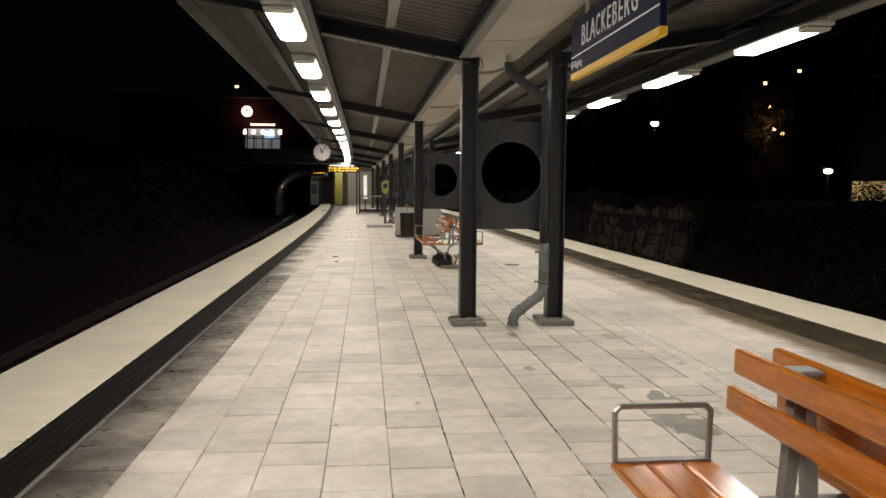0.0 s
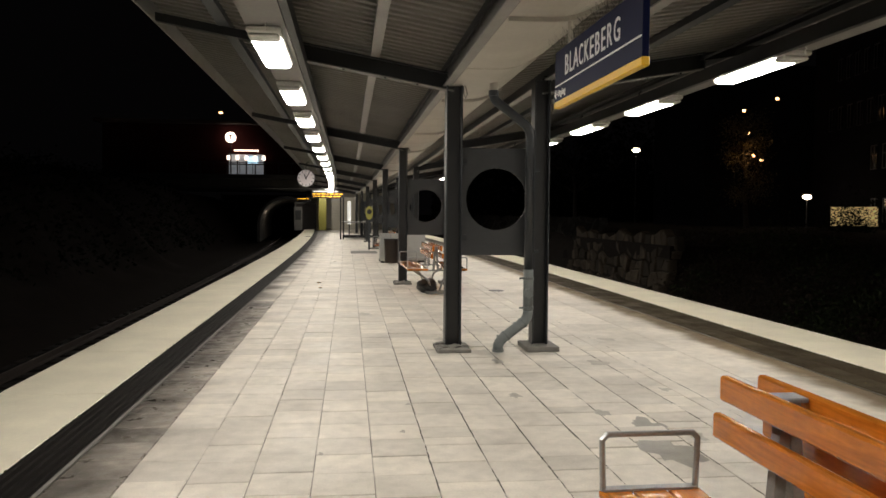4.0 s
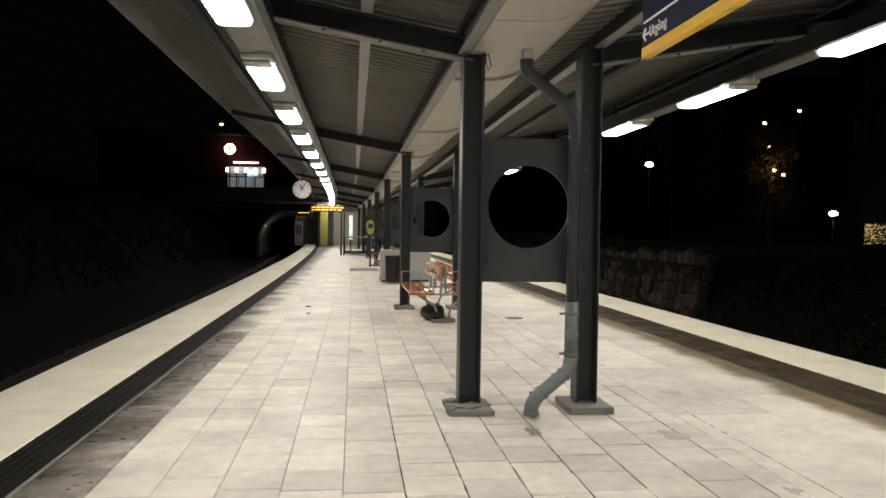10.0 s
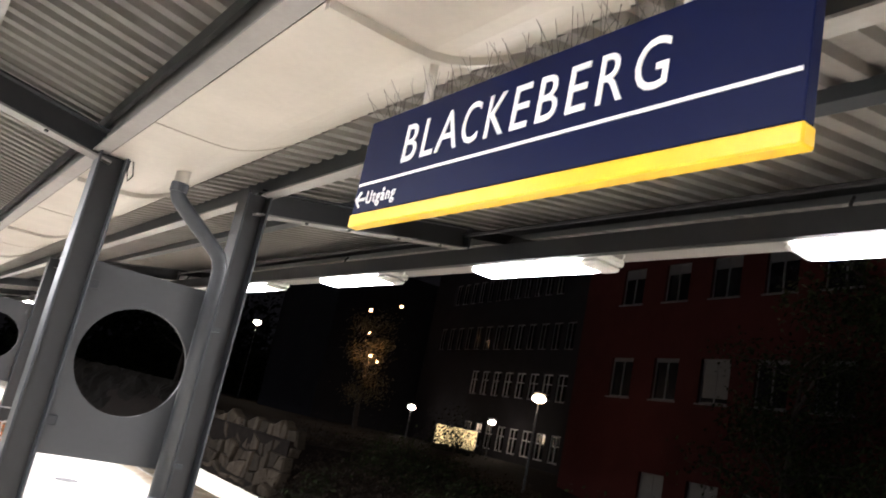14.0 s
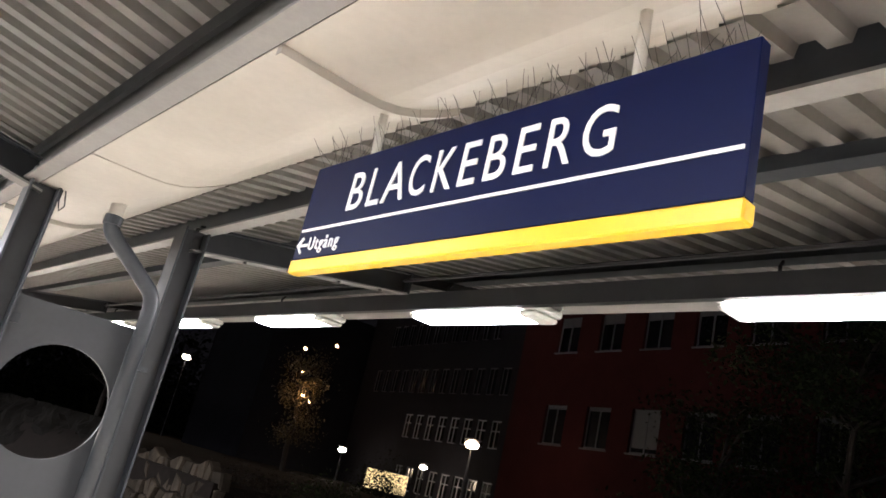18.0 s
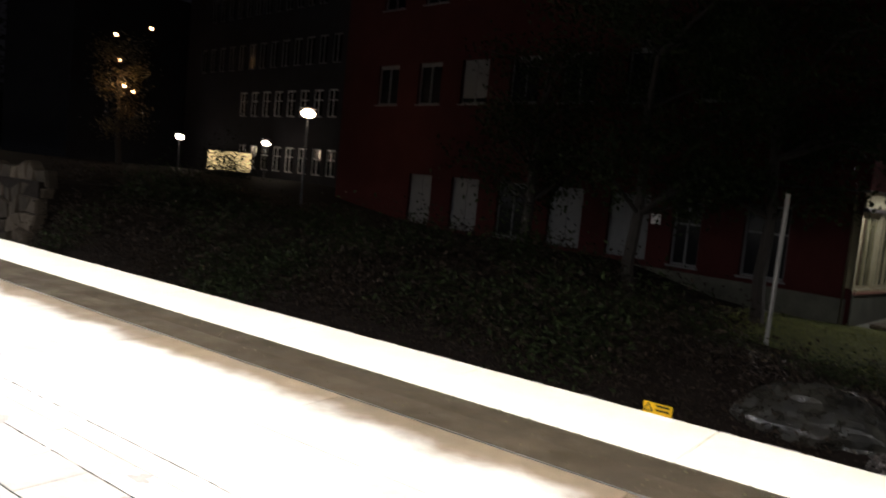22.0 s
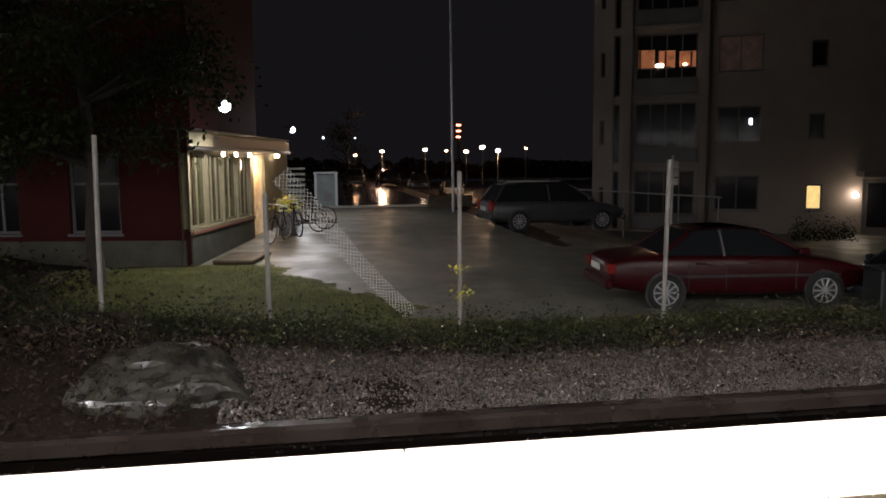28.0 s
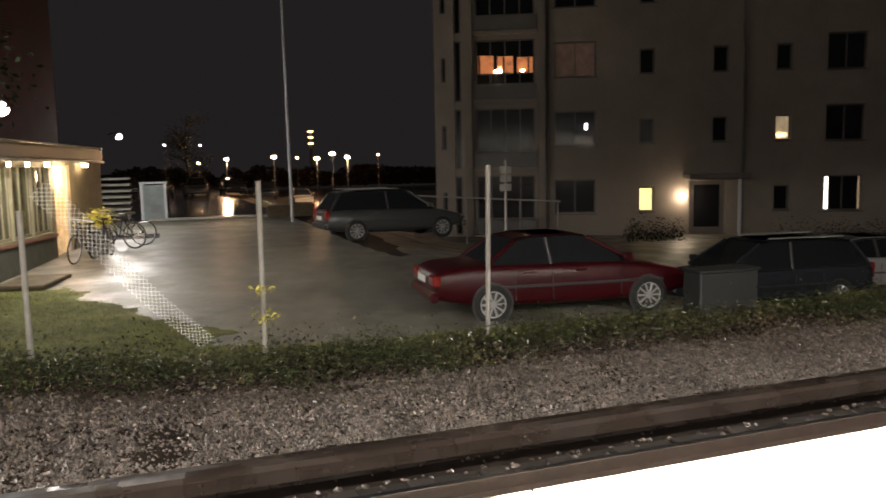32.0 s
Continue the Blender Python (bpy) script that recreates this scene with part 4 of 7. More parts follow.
# ---- benches ----
def bench(at, length, label):
    t = thing("bench", at, label=label, category="bench", group="double platform benches")
    L = length
    for s in (-1, 1):
        for i in range(3):
            d = 0.17 + i * 0.135
            a, b = sorted((s * d, s * (d + 0.12)))
            part("seat_board", boxbm(a, -L, 0.455, b, 0, 0.49, 0.008), "wood", t)
        for z, d in ((0.675, 0.10), (0.815, 0.075)):
            part("back_board", boxbm(s * d - 0.018, -L, z, s * d + 0.018, 0, z + 0.095, 0.008), "wood", t)
        for yy in (-0.02, -L + 0.02):
            bm = pipe(bmesh.new(), [(s * 0.19, yy, 0.491), (s * 0.185, yy, 0.68), (s * 0.205, yy, 0.70), (s * 0.535, yy, 0.70), (s * 0.555, yy, 0.68), (s * 0.55, yy, 0.491)], 0.012, 8)
            box(bm, min(s * 0.19, s * 0.55), yy - 0.02, 0.4905, max(s * 0.19, s * 0.55), yy + 0.02, 0.499)
            part("armrest", bm, "galv", t, "worn steel armrest", smooth=False)
    for yy in (-0.3, -L + 0.3):
        bm = bmesh.new()
        for s in (-1, 1):
            pipe(bm, [(s * 0.42, yy, 0.44), (s * 0.14, yy, 0.26), (s * 0.07, yy, 0.05)], 0.02, 8)
        part("leg", bm, "castgrey", t)
        for s in (-1, 1):
            bm = bmesh.new()
            box(bm, s * 0.045 - 0.02, yy - 0.025, 0.42, s * 0.045 + 0.02, yy + 0.025, 0.90)
            bmesh.ops.transform(bm, matrix=Matrix.Translation((s * 0.045, yy, 0.42)) @ pose(0, 0, 0, 0, -s * 4) @ Matrix.Translation((-s * 0.045, -yy, -0.42)), verts=bm.verts)
            part("back_post", bm, "castgrey", t)
        part("crossbar", boxbm(-0.56, yy - 0.02, 0.425, 0.56, yy + 0.02, 0.4545, 0.004), "castgrey", t)
        part("foot", boxbm(-0.2, yy - 0.12, 0, 0.2, yy + 0.12, 0.055, 0.02), "castgrey", t)
        part("back_clip", boxbm(-0.05, yy - 0.045, 0.885, 0.05, yy + 0.045, 0.902, 0.004), "castgrey", t)
    return t


bench((1.46, 2.84, 0), 2.4, "orange varnished wooden double bench with steel armrests")
bench((1.6, 16.3, 0), 2.2, "orange varnished wooden double bench beside a pillar")
bench((1.36, 26.6, 0), 2.0, "orange varnished wooden bench far along the platform")
bag = thing("bag", (1.48, 14.8, 0), label="black crumpled bag lying under the bench", category="bag")
bm = bmesh.new()
bmesh.ops.create_icosphere(bm, subdivisions=3, radius=1)
for v in bm.verts:
    v.co *= 1 + 0.25 * noise.noise(v.co * 1.8)
    v.co = Vector((v.co.x * 0.19 + 0.03 * noise.noise(v.co * 4), v.co.y * 0.5, max(0.0, 0.11 + v.co.z * 0.15 + 0.02 * noise.noise(v.co * 6))))
part("sack", bm, "black", bag, smooth=True)

# ---- middle of the platform ----
def cabinet(at, w, d, h, label):
    t = thing("service_cabinet", at, label=label, category="cabinet")
    part("body", boxbm(-w / 2, -d / 2, 0.06, w / 2, d / 2, h, 0.012), "cabgrey", t)
    part("plinth", boxbm(-w / 2 + 0.03, -d / 2 + 0.03, 0, w / 2 - 0.03, d / 2 - 0.03, 0.06), "black", t)
    part("door", boxbm(-w / 2 + 0.04, -d / 2 - 0.012, 0.12, w / 2 - 0.04, -d / 2, h - 0.06, 0.004), "cabgrey", t)


cabinet((1.28, 23.55, 0), 0.74, 0.6, 0.89, "light grey metal service cabinet on the platform")
cabinet((2.0, 23.75, 0), 0.62, 0.5, 0.88, "light grey metal cabinet behind a pillar")
tb = thing("litter_bin", (1.23, 22.85, 0), label="dark round litter bin in front of a grey cabinet", category="litter bin")
bm = bmesh.new()
bmesh.ops.create_cone(bm, cap_ends=True, segments=24, radius1=0.2, radius2=0.22, depth=0.68, matrix=pose(0, 0, 0.38))
part("drum", bm, "binbrown", tb, smooth=False)
bm = bmesh.new()
bmesh.ops.create_cone(bm, cap_ends=True, segments=24, radius1=0.228, radius2=0.228, depth=0.04, matrix=pose(0, 0, 0.735))
part("rim", bm, "black", tb)
part("post", rod(bmesh.new(), (0.0, 0.235, 0), (0.0, 0.235, 1.05), 0.02), "galv", tb)
hatch = thing("floor_hatch", (0.54, 29.7, 0.0), label="dark steel floor hatch with a frame", category="hatch")
part("lid", boxbm(-0.5, -0.9, 0.001, 0.5, 0.9, 0.012, 0.003), "pad", hatch)
drain = thing("drain_cover", (2.87, 14.88, 0), label="small dark round drain cover in the paving", category="drain")
bm = bmesh.new()
disc(bm, (0, 0, 0.003), 0.15, 0.006, "z", 20)
part("lid", bm, "black", drain)
ph = thing("help_phone", (0.80, 31.7, 0.12), label="yellow oval help phone on a pillar", category="help phone")
bm = bmesh.new()
disc(bm, (0, 0, 0), 0.2, 0.1, "y", 24)
bmesh.ops.scale(bm, vec=(0.75, 1, 1.4), verts=bm.verts)
bmesh.ops.translate(bm, vec=(0, 0, 1.4), verts=bm.verts)
part("shell", bm, "yellowpaint", ph)
bm = bmesh.new()
disc(bm, (0, -0.06, 1.45), 0.1, 0.03, "y", 20)
part("speaker", bm, "black", ph)
part("post", boxbm(-0.04, 0.05, -0.12, 0.04, 0.13, 1.5), "steel", ph)

# far guard rails
gr = thing("guard_rail", (0.4, 45.4, 0), label="black steel guard rail with a pale top shelf", category="railing")
for x in (-0.75, 0.5, 1.7):
    for y in (-1.4, 1.4):
        part("post", boxbm(x - 0.04, y - 0.04, 0, x + 0.04, y + 0.04, 0.95), "black", gr)
for y in (-1.4, 1.4):
    part("low_rail", boxbm(-0.71, y - 0.03, 0.1, 1.66, y + 0.03, 0.18), "black", gr)
part("shelf", boxbm(-0.85, -1.5, 0.95, 1.8, 1.5, 1.0, 0.01), "steelgrey", gr, "pale top shelf")
for x in (-0.9, -0.75):
    part("tall_post", boxbm(x - 0.04, -1.6, 0, x + 0.04, -1.51, 2.35), "black", gr)

# ---- clock and displays ----
cx, cy, cz = -1.62, 29.0, 2.79
ck = thing("platform_clock", (cx, cy, cz), label="round white platform clock hanging from the canopy", category="clock")
bm = bmesh.new()
disc(bm, (0, 0, 0), 0.325, 0.12, "y", 36)
part("case", bm, "black", ck)
for s in (-1, 1):
    bm = bmesh.new()
    disc(bm, (0, s * 0.0635, 0), 0.31, 0.006, "y", 36)
    part("dial", bm, "clockface", ck, "softly lit white dial")
    for k in range(12):
        a = math.radians(30 * k)
        bm = boxbm(-0.012, s * 0.07 - 0.002, 0.23, 0.012, s * 0.07 + 0.002, 0.29)
        bmesh.ops.rotate(bm, cent=(0, 0, 0), matrix=Matrix.Rotation(a, 3, "Y"), verts=bm.verts)
        part("hour_mark", bm, "black", ck)
    for ang, ln, w in ((-25, 0.17, 0.018), (30, 0.26, 0.014)):
        bm = boxbm(-w, s * 0.078 - 0.002, -0.04, w, s * 0.078 + 0.002, ln)
        bmesh.ops.rotate(bm, cent=(0, 0, 0), matrix=Matrix.Rotation(math.radians(ang), 3, "Y"), verts=bm.verts)
        part("pointer", bm, "black", ck)
part("hanger", pipe(bmesh.new(), [(0, 0, 0.33), (0, 0, 0.55), (0.1, 0, 0.6)], 0.02, 8), "black", ck)


def display(at, w, rows):
    t = thing("departure_display", at, label="hanging departure display with glowing amber text rows", category="display", group="departure displays")
    part("case", boxbm(-w / 2, -0.1, 0, w / 2, 0.1, 0.34, 0.01), "black", t)
    rng = random.Random(int(w * 10))
    for r in range(rows):
        x = -w / 2 + 0.08
        while x < w / 2 - 0.2:
            ln = rng.uniform(0.06, 0.22)
            part("text_bar", boxbm(x, -0.106, 0.205 - 0.13 * r, min(x + ln, w / 2 - 0.06), -0.101, 0.25 - 0.13 * r), "amber", t, "glowing amber bar of text")
            x += ln + 0.07
    for dx in (-w / 3, w / 3):
        part("hanger", rod(bmesh.new(), (dx, 0, 0.34), (dx, 0, 0.9), 0.02), "black", t)


display((-1.18, 42.0, 2.30), 1.75, 2)
display((-3.5, 60.0, 2.35), 1.1, 1)

# ---- entrance hall at the end of the platform ----
hall = thing("station_hall", (0.42, 0, 0), label="dim station hall and footbridge at the platform end", category="building")
part("bridge_deck", boxbm(-34, 62.0, 3.45, 5, 76, 4.15, 0.05), "tunnel", hall, "dark concrete bridge deck")
part("bridge_parapet", boxbm(-34, 61.9, 4.15, 5, 62.1, 4.5), "tunnel", hall)
part("upper_wall", boxbm(-20, 64, 4.15, 6, 74, 8.6, 0.05), "redbrick", hall, "dark red upper wall")
part("upper_roof", boxbm(-20.5, 63.5, 8.6, 6.5, 74.5, 8.9, 0.05), "darkframe", hall)
part("back_wall", boxbm(-4.5, 74.5, 0, 4.5, 75, 3.45), "hallwhite", hall, "pale tiled hall wall")
part("side_wall", boxbm(-3.35, 69, 0, -3.1, 74.5, 3.45), "hallwhite", hall, "pale tiled hall wall")
part("roller_shutter", boxbm(-2.0, 69.0, 0, 0.4, 69.2, 2.9), "hallwhite", hall, "pale roller shutter")
for k in range(12):
    part("shutter_slat", boxbm(-1.95, 68.97, 0.1 + k * 0.22, 0.35, 69.0, 0.27 + k * 0.22, 0.01), "hallwhite", hall)
col = thing("yellow_column", (-2.32, 67.3, 0), label="square yellow column at the hall entrance", category="column")
part("shaft", boxbm(-0.33, -0.33, 0, 0.33, 0.33, 3.45, 0.02), "yellowpaint", col)
dr = thing("hall_door", (-3.86, 70, 0), label="dark double door beside the hall", category="door")
part("leaf", boxbm(-0.9, -0.05, 0, 0.9, 0.05, 2.3, 0.01), "darkframe", dr)
part("frame", boxbm(-1.02, 0.051, 0, 1.02, 0.15, 2.45), "steelgrey", dr)
pst = thing("poster_case", (-4.33, 66, 0), label="grey poster case standing at the hall", category="poster case")
part("case", boxbm(-0.33, -0.08, 0, 0.33, 0.08, 2.0, 0.01), "steelgrey", pst)
part("sheet", boxbm(-0.24, -0.087, 0.9, 0.24, -0.081, 1.7), "blind", pst)
for x, w in ((-1.98, 2.2),):
    hs = thing("hall_light", (x, 66.3, 3.3), label="long lit ceiling light in the hall", category="ceiling light")
    part("diffuser", boxbm(-w / 2, -0.12, 0, w / 2, 0.12, 0.08), "boardglow", hs)
lamp("hall_ceiling_light", "POINT", (-1.78, 65.2, 2.95), 110, (1, 0.95, 0.85), 0.2)
vs_ = thing("lit_sign", (-0.02, 52.0, 0), label="tall white lit information board", category="sign")
part("board", boxbm(-0.12, -0.05, 0.75, 0.12, 0.05, 2.3, 0.01), "boardglow", vs_)
part("post", boxbm(-0.04, 0.051, 0, 0.04, 0.12, 2.2), "black", vs_)

# lit window group and round sign above the bridge
pav = thing("entrance_window", (-8.33, 63.9, 0.2), label="lit entrance windows of the station house above the bridge", category="window")
for k in range(4):
    x = -1.42 + k * 0.71
    part("pane", boxbm(x + 0.05, -0.02, 4.4, x + 0.66, 0.0, 6.0), "halllit", pav, "brightly lit pane")
for k in range(5):
    x = -1.42 + k * 0.71
    part("mullion", boxbm(x - 0.05, -0.08, 4.35, x + 0.05, 0.0, 6.05), "darkframe", pav)
    part("spotlight", boxbm(x - 0.1, -0.16, 5.55, x + 0.1, -0.085, 5.9), "tee", pav)
part("transom", boxbm(-1.47, -0.09, 5.15, 1.47, -0.081, 5.25), "darkframe", pav)
part("screen", boxbm(0.15, -0.1, 5.28, 0.9, -0.092, 5.8), "screenblue", pav, "bright blue-white screen")
for k in range(9):
    part("sign_bar", boxbm(-0.95 + k * 0.22, -0.12, 6.25, -0.8 + k * 0.22, -0.02, 6.38), "tee", pav, "lit bar of lettering")
rail = thing("bridge_railing", (-9.6, 61.85, 4.5), label="thin dark railing on the footbridge", category="railing")
for k in range(17):
    part("post", boxbm(-8 + k, -0.02, 0, -7.96 + k, 0.02, 0.9), "black", rail)
part("top_rail", boxbm(-8, -0.025, 0.9, 8.1, 0.025, 0.95), "black", rail)
ts = thing("round_sign", (-9.47, 63.2, 7.5), label="round white lit metro sign on a post", category="sign")
bm = bmesh.new()
disc(bm, (0, 0, 0), 0.42, 0.16, "y", 32)
part("lamp_box", bm, "tee", ts, "glowing round white box")
for a in (boxbm(-0.2, -0.1, 0.1, 0.2, -0.085, 0.2), boxbm(-0.05, -0.1, -0.22, 0.05, -0.085, 0.1)):
    part("symbol_bar", a, "darkframe", ts)
part("post", boxbm(-0.05, -0.03, -3.0, 0.05, 0.05, -0.42), "black", ts)


# ---- tunnel under the bridge, on the left track ----
tun = thing("tunnel", (0, 0, 0), label="dark ribbed railway tunnel under the footbridge", category="tunnel", kind="structure")
TCX = -4.55


def arch_ring(y, r, z0=0.4):
    x = TCX + bend(y)
    return [(x - r, y, BED)] + [(x - r * math.cos(a), y, z0 + r * math.sin(a)) for a in [math.pi * k / 16 for k in range(17)]] + [(x + r, y, BED)]


def arch_sheet(y0, y1, r0, r1, n=1):
    """A vault between two radii, solid, open below."""
    bm = bmesh.new()
    rings = []
    for i in range(n + 1):
        y = y0 + (y1 - y0) * i / n
        rings.append([[bm.verts.new(p) for p in arch_ring(y, r)] for r in (r0, r1)])
    for a, b in zip(rings, rings[1:]):
        for k in range(18):
            bm.faces.new((a[0][k], a[0][k + 1], b[0][k + 1], b[0][k]))
            bm.faces.new((a[1][k], b[1][k], b[1][k + 1], a[1][k + 1]))
    for q in (rings[0], rings[-1]):
        for k in range(18):
            bm.faces.new((q[0][k], q[1][k], q[1][k + 1], q[0][k + 1]))
    bmesh.ops.recalc_face_normals(bm, faces=bm.faces)
    return bm


part("lining", arch_sheet(70.5, 112, 2.35, 2.6, 14), "tunnel", tun)
for k in range(11):
    part("rib", arch_sheet(71.5 + 2.4 * k, 71.7 + 2.4 * k, 2.26, 2.349), "steelgrey", tun, "pale tunnel rib")
part("portal_ring", arch_sheet(70.2, 70.499, 2.32, 2.55), "tunnel", tun)
part("tunnel_end", boxbm(-18, 112.2, BED, -4, 112.5, 4), "tunnel", tun)
tl = thing("tunnel_lamp", (TCX + bend(74) - 2.1, 74, 1.5), label="small lit lamp on the tunnel wall", category="wall lamp")
part("glass", boxbm(-0.06, -0.12, 0, 0.08, 0.12, 0.14, 0.02), "bulb", tl)
part("bracket", boxbm(-0.2, -0.05, 0.02, -0.061, 0.05, 0.1), "black", tl)
lamp("tunnel_light", "POINT", (TCX + bend(74) - 1.8, 74, 1.45), 14, (1, 0.85, 0.65), 0.08)
for k, (x, y, w) in enumerate(((-0.66, 16.75, 0.07), (-0.6, 15.6, 0.05), (-1.68, 30.2, 0.13), (-1.45, 30.6, 0.1), (-2.6, 49.0, 0.3), (-2.3, 43.0, 0.16), (-0.45, 24.0, 0.05))):
    t = thing("puddle", (x, y, 0), label="small shallow rain puddle on the paving", category="puddle", group="puddles")
    bm = bmesh.new()
    c = bm.verts.new((0, 0, 0.0022))
    ring = [bm.verts.new((w * (0.8 + 0.4 * noise.noise((math.cos(a) * 2 + k, math.sin(a) * 2, k))) * math.cos(a), 2.2 * w * (0.8 + 0.4 * noise.noise((math.cos(a) * 2 + k, math.sin(a) * 2, k))) * math.sin(a), 0.002)) for a in [2 * math.pi * q / 24 for q in range(24)]]
    for q in range(24):
        bm.faces.new((c, ring[q], ring[(q + 1) % 24]))
    part("water_film", bm, "water", t)

# ---- tracks ----
def track(name, xc, y0, y1):
    t = thing(name, (0, 0, 0), label="railway track with rails on sleepers in ballast", category="track", kind="structure")
    part("ballast_bed", profile(bmesh.new(), [(xc - 1.55, BED - 0.14), (xc + 1.55, BED - 0.14), (xc + 1.3, BED), (xc - 1.3, BED)], y0, y1), "ballast", t)
    for s in (-1, 1):
        x = xc + s * 0.74
        z = BED + 0.03
        sec = [(x - 0.07, z), (x + 0.07, z), (x + 0.07, z + 0.015), (x + 0.012, z + 0.035), (x + 0.012, z + 0.11), (x + 0.035, z + 0.12), (x + 0.035, z + 0.15), (x - 0.035, z + 0.15), (x - 0.035, z + 0.12), (x - 0.012, z + 0.11), (x - 0.012, z + 0.035), (x - 0.07, z + 0.015)]
        part("rail", profile(bmesh.new(), sec, y0, y1), "rust", t, "rusty brown rail")
        part("rail_head", profile(bmesh.new(), rect(x - 0.028, z + 0.151, x + 0.028, z + 0.155), y0, y1), "railtop", t, "polished rail head")
    me = None
    y = -8.0
    while y < 40:
        if me is None:
            o = part("sleeper", boxbm(-1.25, -0.12, 0, 1.25, 0.12, 0.05, 0.015), "sleeper", t)
            me = o.data
        else:
            o = new("sleeper", me)
            o.parent = t
        o.matrix_basis = pose(xc + bend(y), y, BED - 0.015)
        y += 0.65
    return t


track("track_left", -4.55, Y0, 100)
track("track_right", 7.62, -30, 100)
tagged(part("conductor_rail", profile(bmesh.new(), [(9.0, BED + 0.12), (9.18, BED + 0.12), (9.2, BED + 0.24), (9.15, BED + 0.27), (9.03, BED + 0.27), (8.98, BED + 0.24)], -30, 100), "railcover"), "dark covered conductor rail beside the track", "conductor rail", kind="structure")
tagged(part("cable_duct", profile(bmesh.new(), [(9.42, BED - 0.1), (9.75, BED - 0.1), (9.75, BED + 0.08), (9.42, BED + 0.08)], -30, 60), "railcover"), "concrete cable duct along the track", "cable duct", kind="structure")

ws = thing("warning_sign", (9.08, 6.24, -0.87), label="small yellow warning plate beside the track", category="warning sign")
part("plate", boxbm(-0.008, -0.17, 0, 0.008, 0.17, 0.125, 0.002), "yellow", ws)
bm = bmesh.new()
for a, b in (((0.06, 0.03), (0.11, 0.115)), ((0.11, 0.115), (0.16, 0.03)), ((0.16, 0.03), (0.06, 0.03))):
    rod(bm, (-0.011, a[0], a[1]), (-0.011, b[0], b[1]), 0.006, seg=4)
part("triangle", bm, "black", ws)
for k in range(2):
    part("text_bar", boxbm(-0.012, -0.14, 0.04 + 0.05 * k, -0.009, 0.02, 0.06 + 0.05 * k), "black", ws)
part("stake", boxbm(0.009, -0.02, -0.36, 0.03, 0.02, 0.1), "galv", ws)


# ---- rocks, gravel and plants ----
def boulder(at, size, seed, label, squash=(1, 1, 0.7)):
    t = thing("boulder", at, label=label, category="rock")
    part("stone", rock_bm(bmesh.new(), (0, 0, 0), size, seed, 4, squash, 0.40), "rock", t, smooth=False)


boulder((10.5, 4.9, -1.08), 0.95, 3, "large wet grey boulder beside the track", (0.66, 1.12, 0.74))
boulder((10.4, 7.6, -1.1), 0.5, 8, "rough dark boulder among weeds", (0.9, 1.2, 0.6))
boulder((10.3, 9.2, -1.15), 0.5, 11, "rough dark boulder among weeds", (0.9, 1.3, 0.6))
boulder((10.6, 11.4, -1.05), 0.5, 14, "rough dark boulder among weeds", (0.9, 1.2, 0.6))

# stone wall of large blocks on the far side of the track
wall = thing("stone_wall", (0, 0, 0), label="rough stacked stone wall above the track", category="stone wall", kind="structure")
rng = random.Random(21)
NY, NZ = 21, 5
knots = [[(22.9 + 0.5 * i + rng.uniform(-0.17, 0.17), -1.25 + 0.42 * k + rng.uniform(-0.13, 0.13) + 0.22 * noise.noise((i * 0.4, 0, 0)) + (0 if k < NZ else rng.uniform(-0.2, 0.15))) for i in range(NY + 1)] for k in range(NZ + 1)]
for k in range(NZ):
    for i in range(NY):
        q = [knots[k][i], knots[k][i + 1], knots[k + 1][i + 1], knots[k + 1][i]]
        cy, cz = sum(p[0] for p in q) / 4, sum(p[1] for p in q) / 4
        x = 9.72 + 0.1 * k + rng.uniform(-0.06, 0.06)
        bm = bmesh.new()
        tilt, lean = rng.uniform(-0.12, 0.12), rng.uniform(-0.12, 0.12)
        rings = []
        for s, dx in ((0.95, 0.3), (0.95, 0.06), (0.82, 0.0)):
            rings.append([bm.verts.new((x + dx + tilt * (p[0] - cy) + lean * (p[1] - cz), cy + (p[0] - cy) * s, cz + (p[1] - cz) * s)) for p in q])
        for a, b in zip(rings, rings[1:]):
            for e in range(4):
                bm.faces.new((a[e], a[(e + 1) % 4], b[(e + 1) % 4], b[e]))
        bm.faces.new(rings[2]), bm.faces.new(rings[0][::-1])
        bmesh.ops.recalc_face_normals(bm, faces=bm.faces)
        part("stone", bm, "rock_pale", wall)
bm = bmesh.new()
face = []
for i in range(61):
    y = 33.0 + 0.5 * i
    face.append([bm.verts.new((9.9 + bend(y) + 0.16 * k + 0.55 * noise.noise((y * 0.55, k * 0.5, 3.3)) + 0.25 * noise.noise((y * 1.7, k * 1.3, 9.1)), y + 0.15 * noise.noise((y, k, 1.0)), -1.3 + 0.27 * k + 0.15 * noise.noise((y * 0.8, k, 5.0)))) for k in range(11)])
for a, b in zip(face, face[1:]):
    for k in range(10):
        bm.faces.new((a[k], a[k + 1], b[k + 1], b[k]))
tagged(part("rock_face", bm, "rock_dark"), "rough blasted rock face beside the track", "rock face", kind="structure")
tagged(part("wall_core", boxbm(10.0, 23.0, -1.3, 12, 33.2, 0.55), "soil"), "earth behind the stone wall", "earth bank", kind="structure")


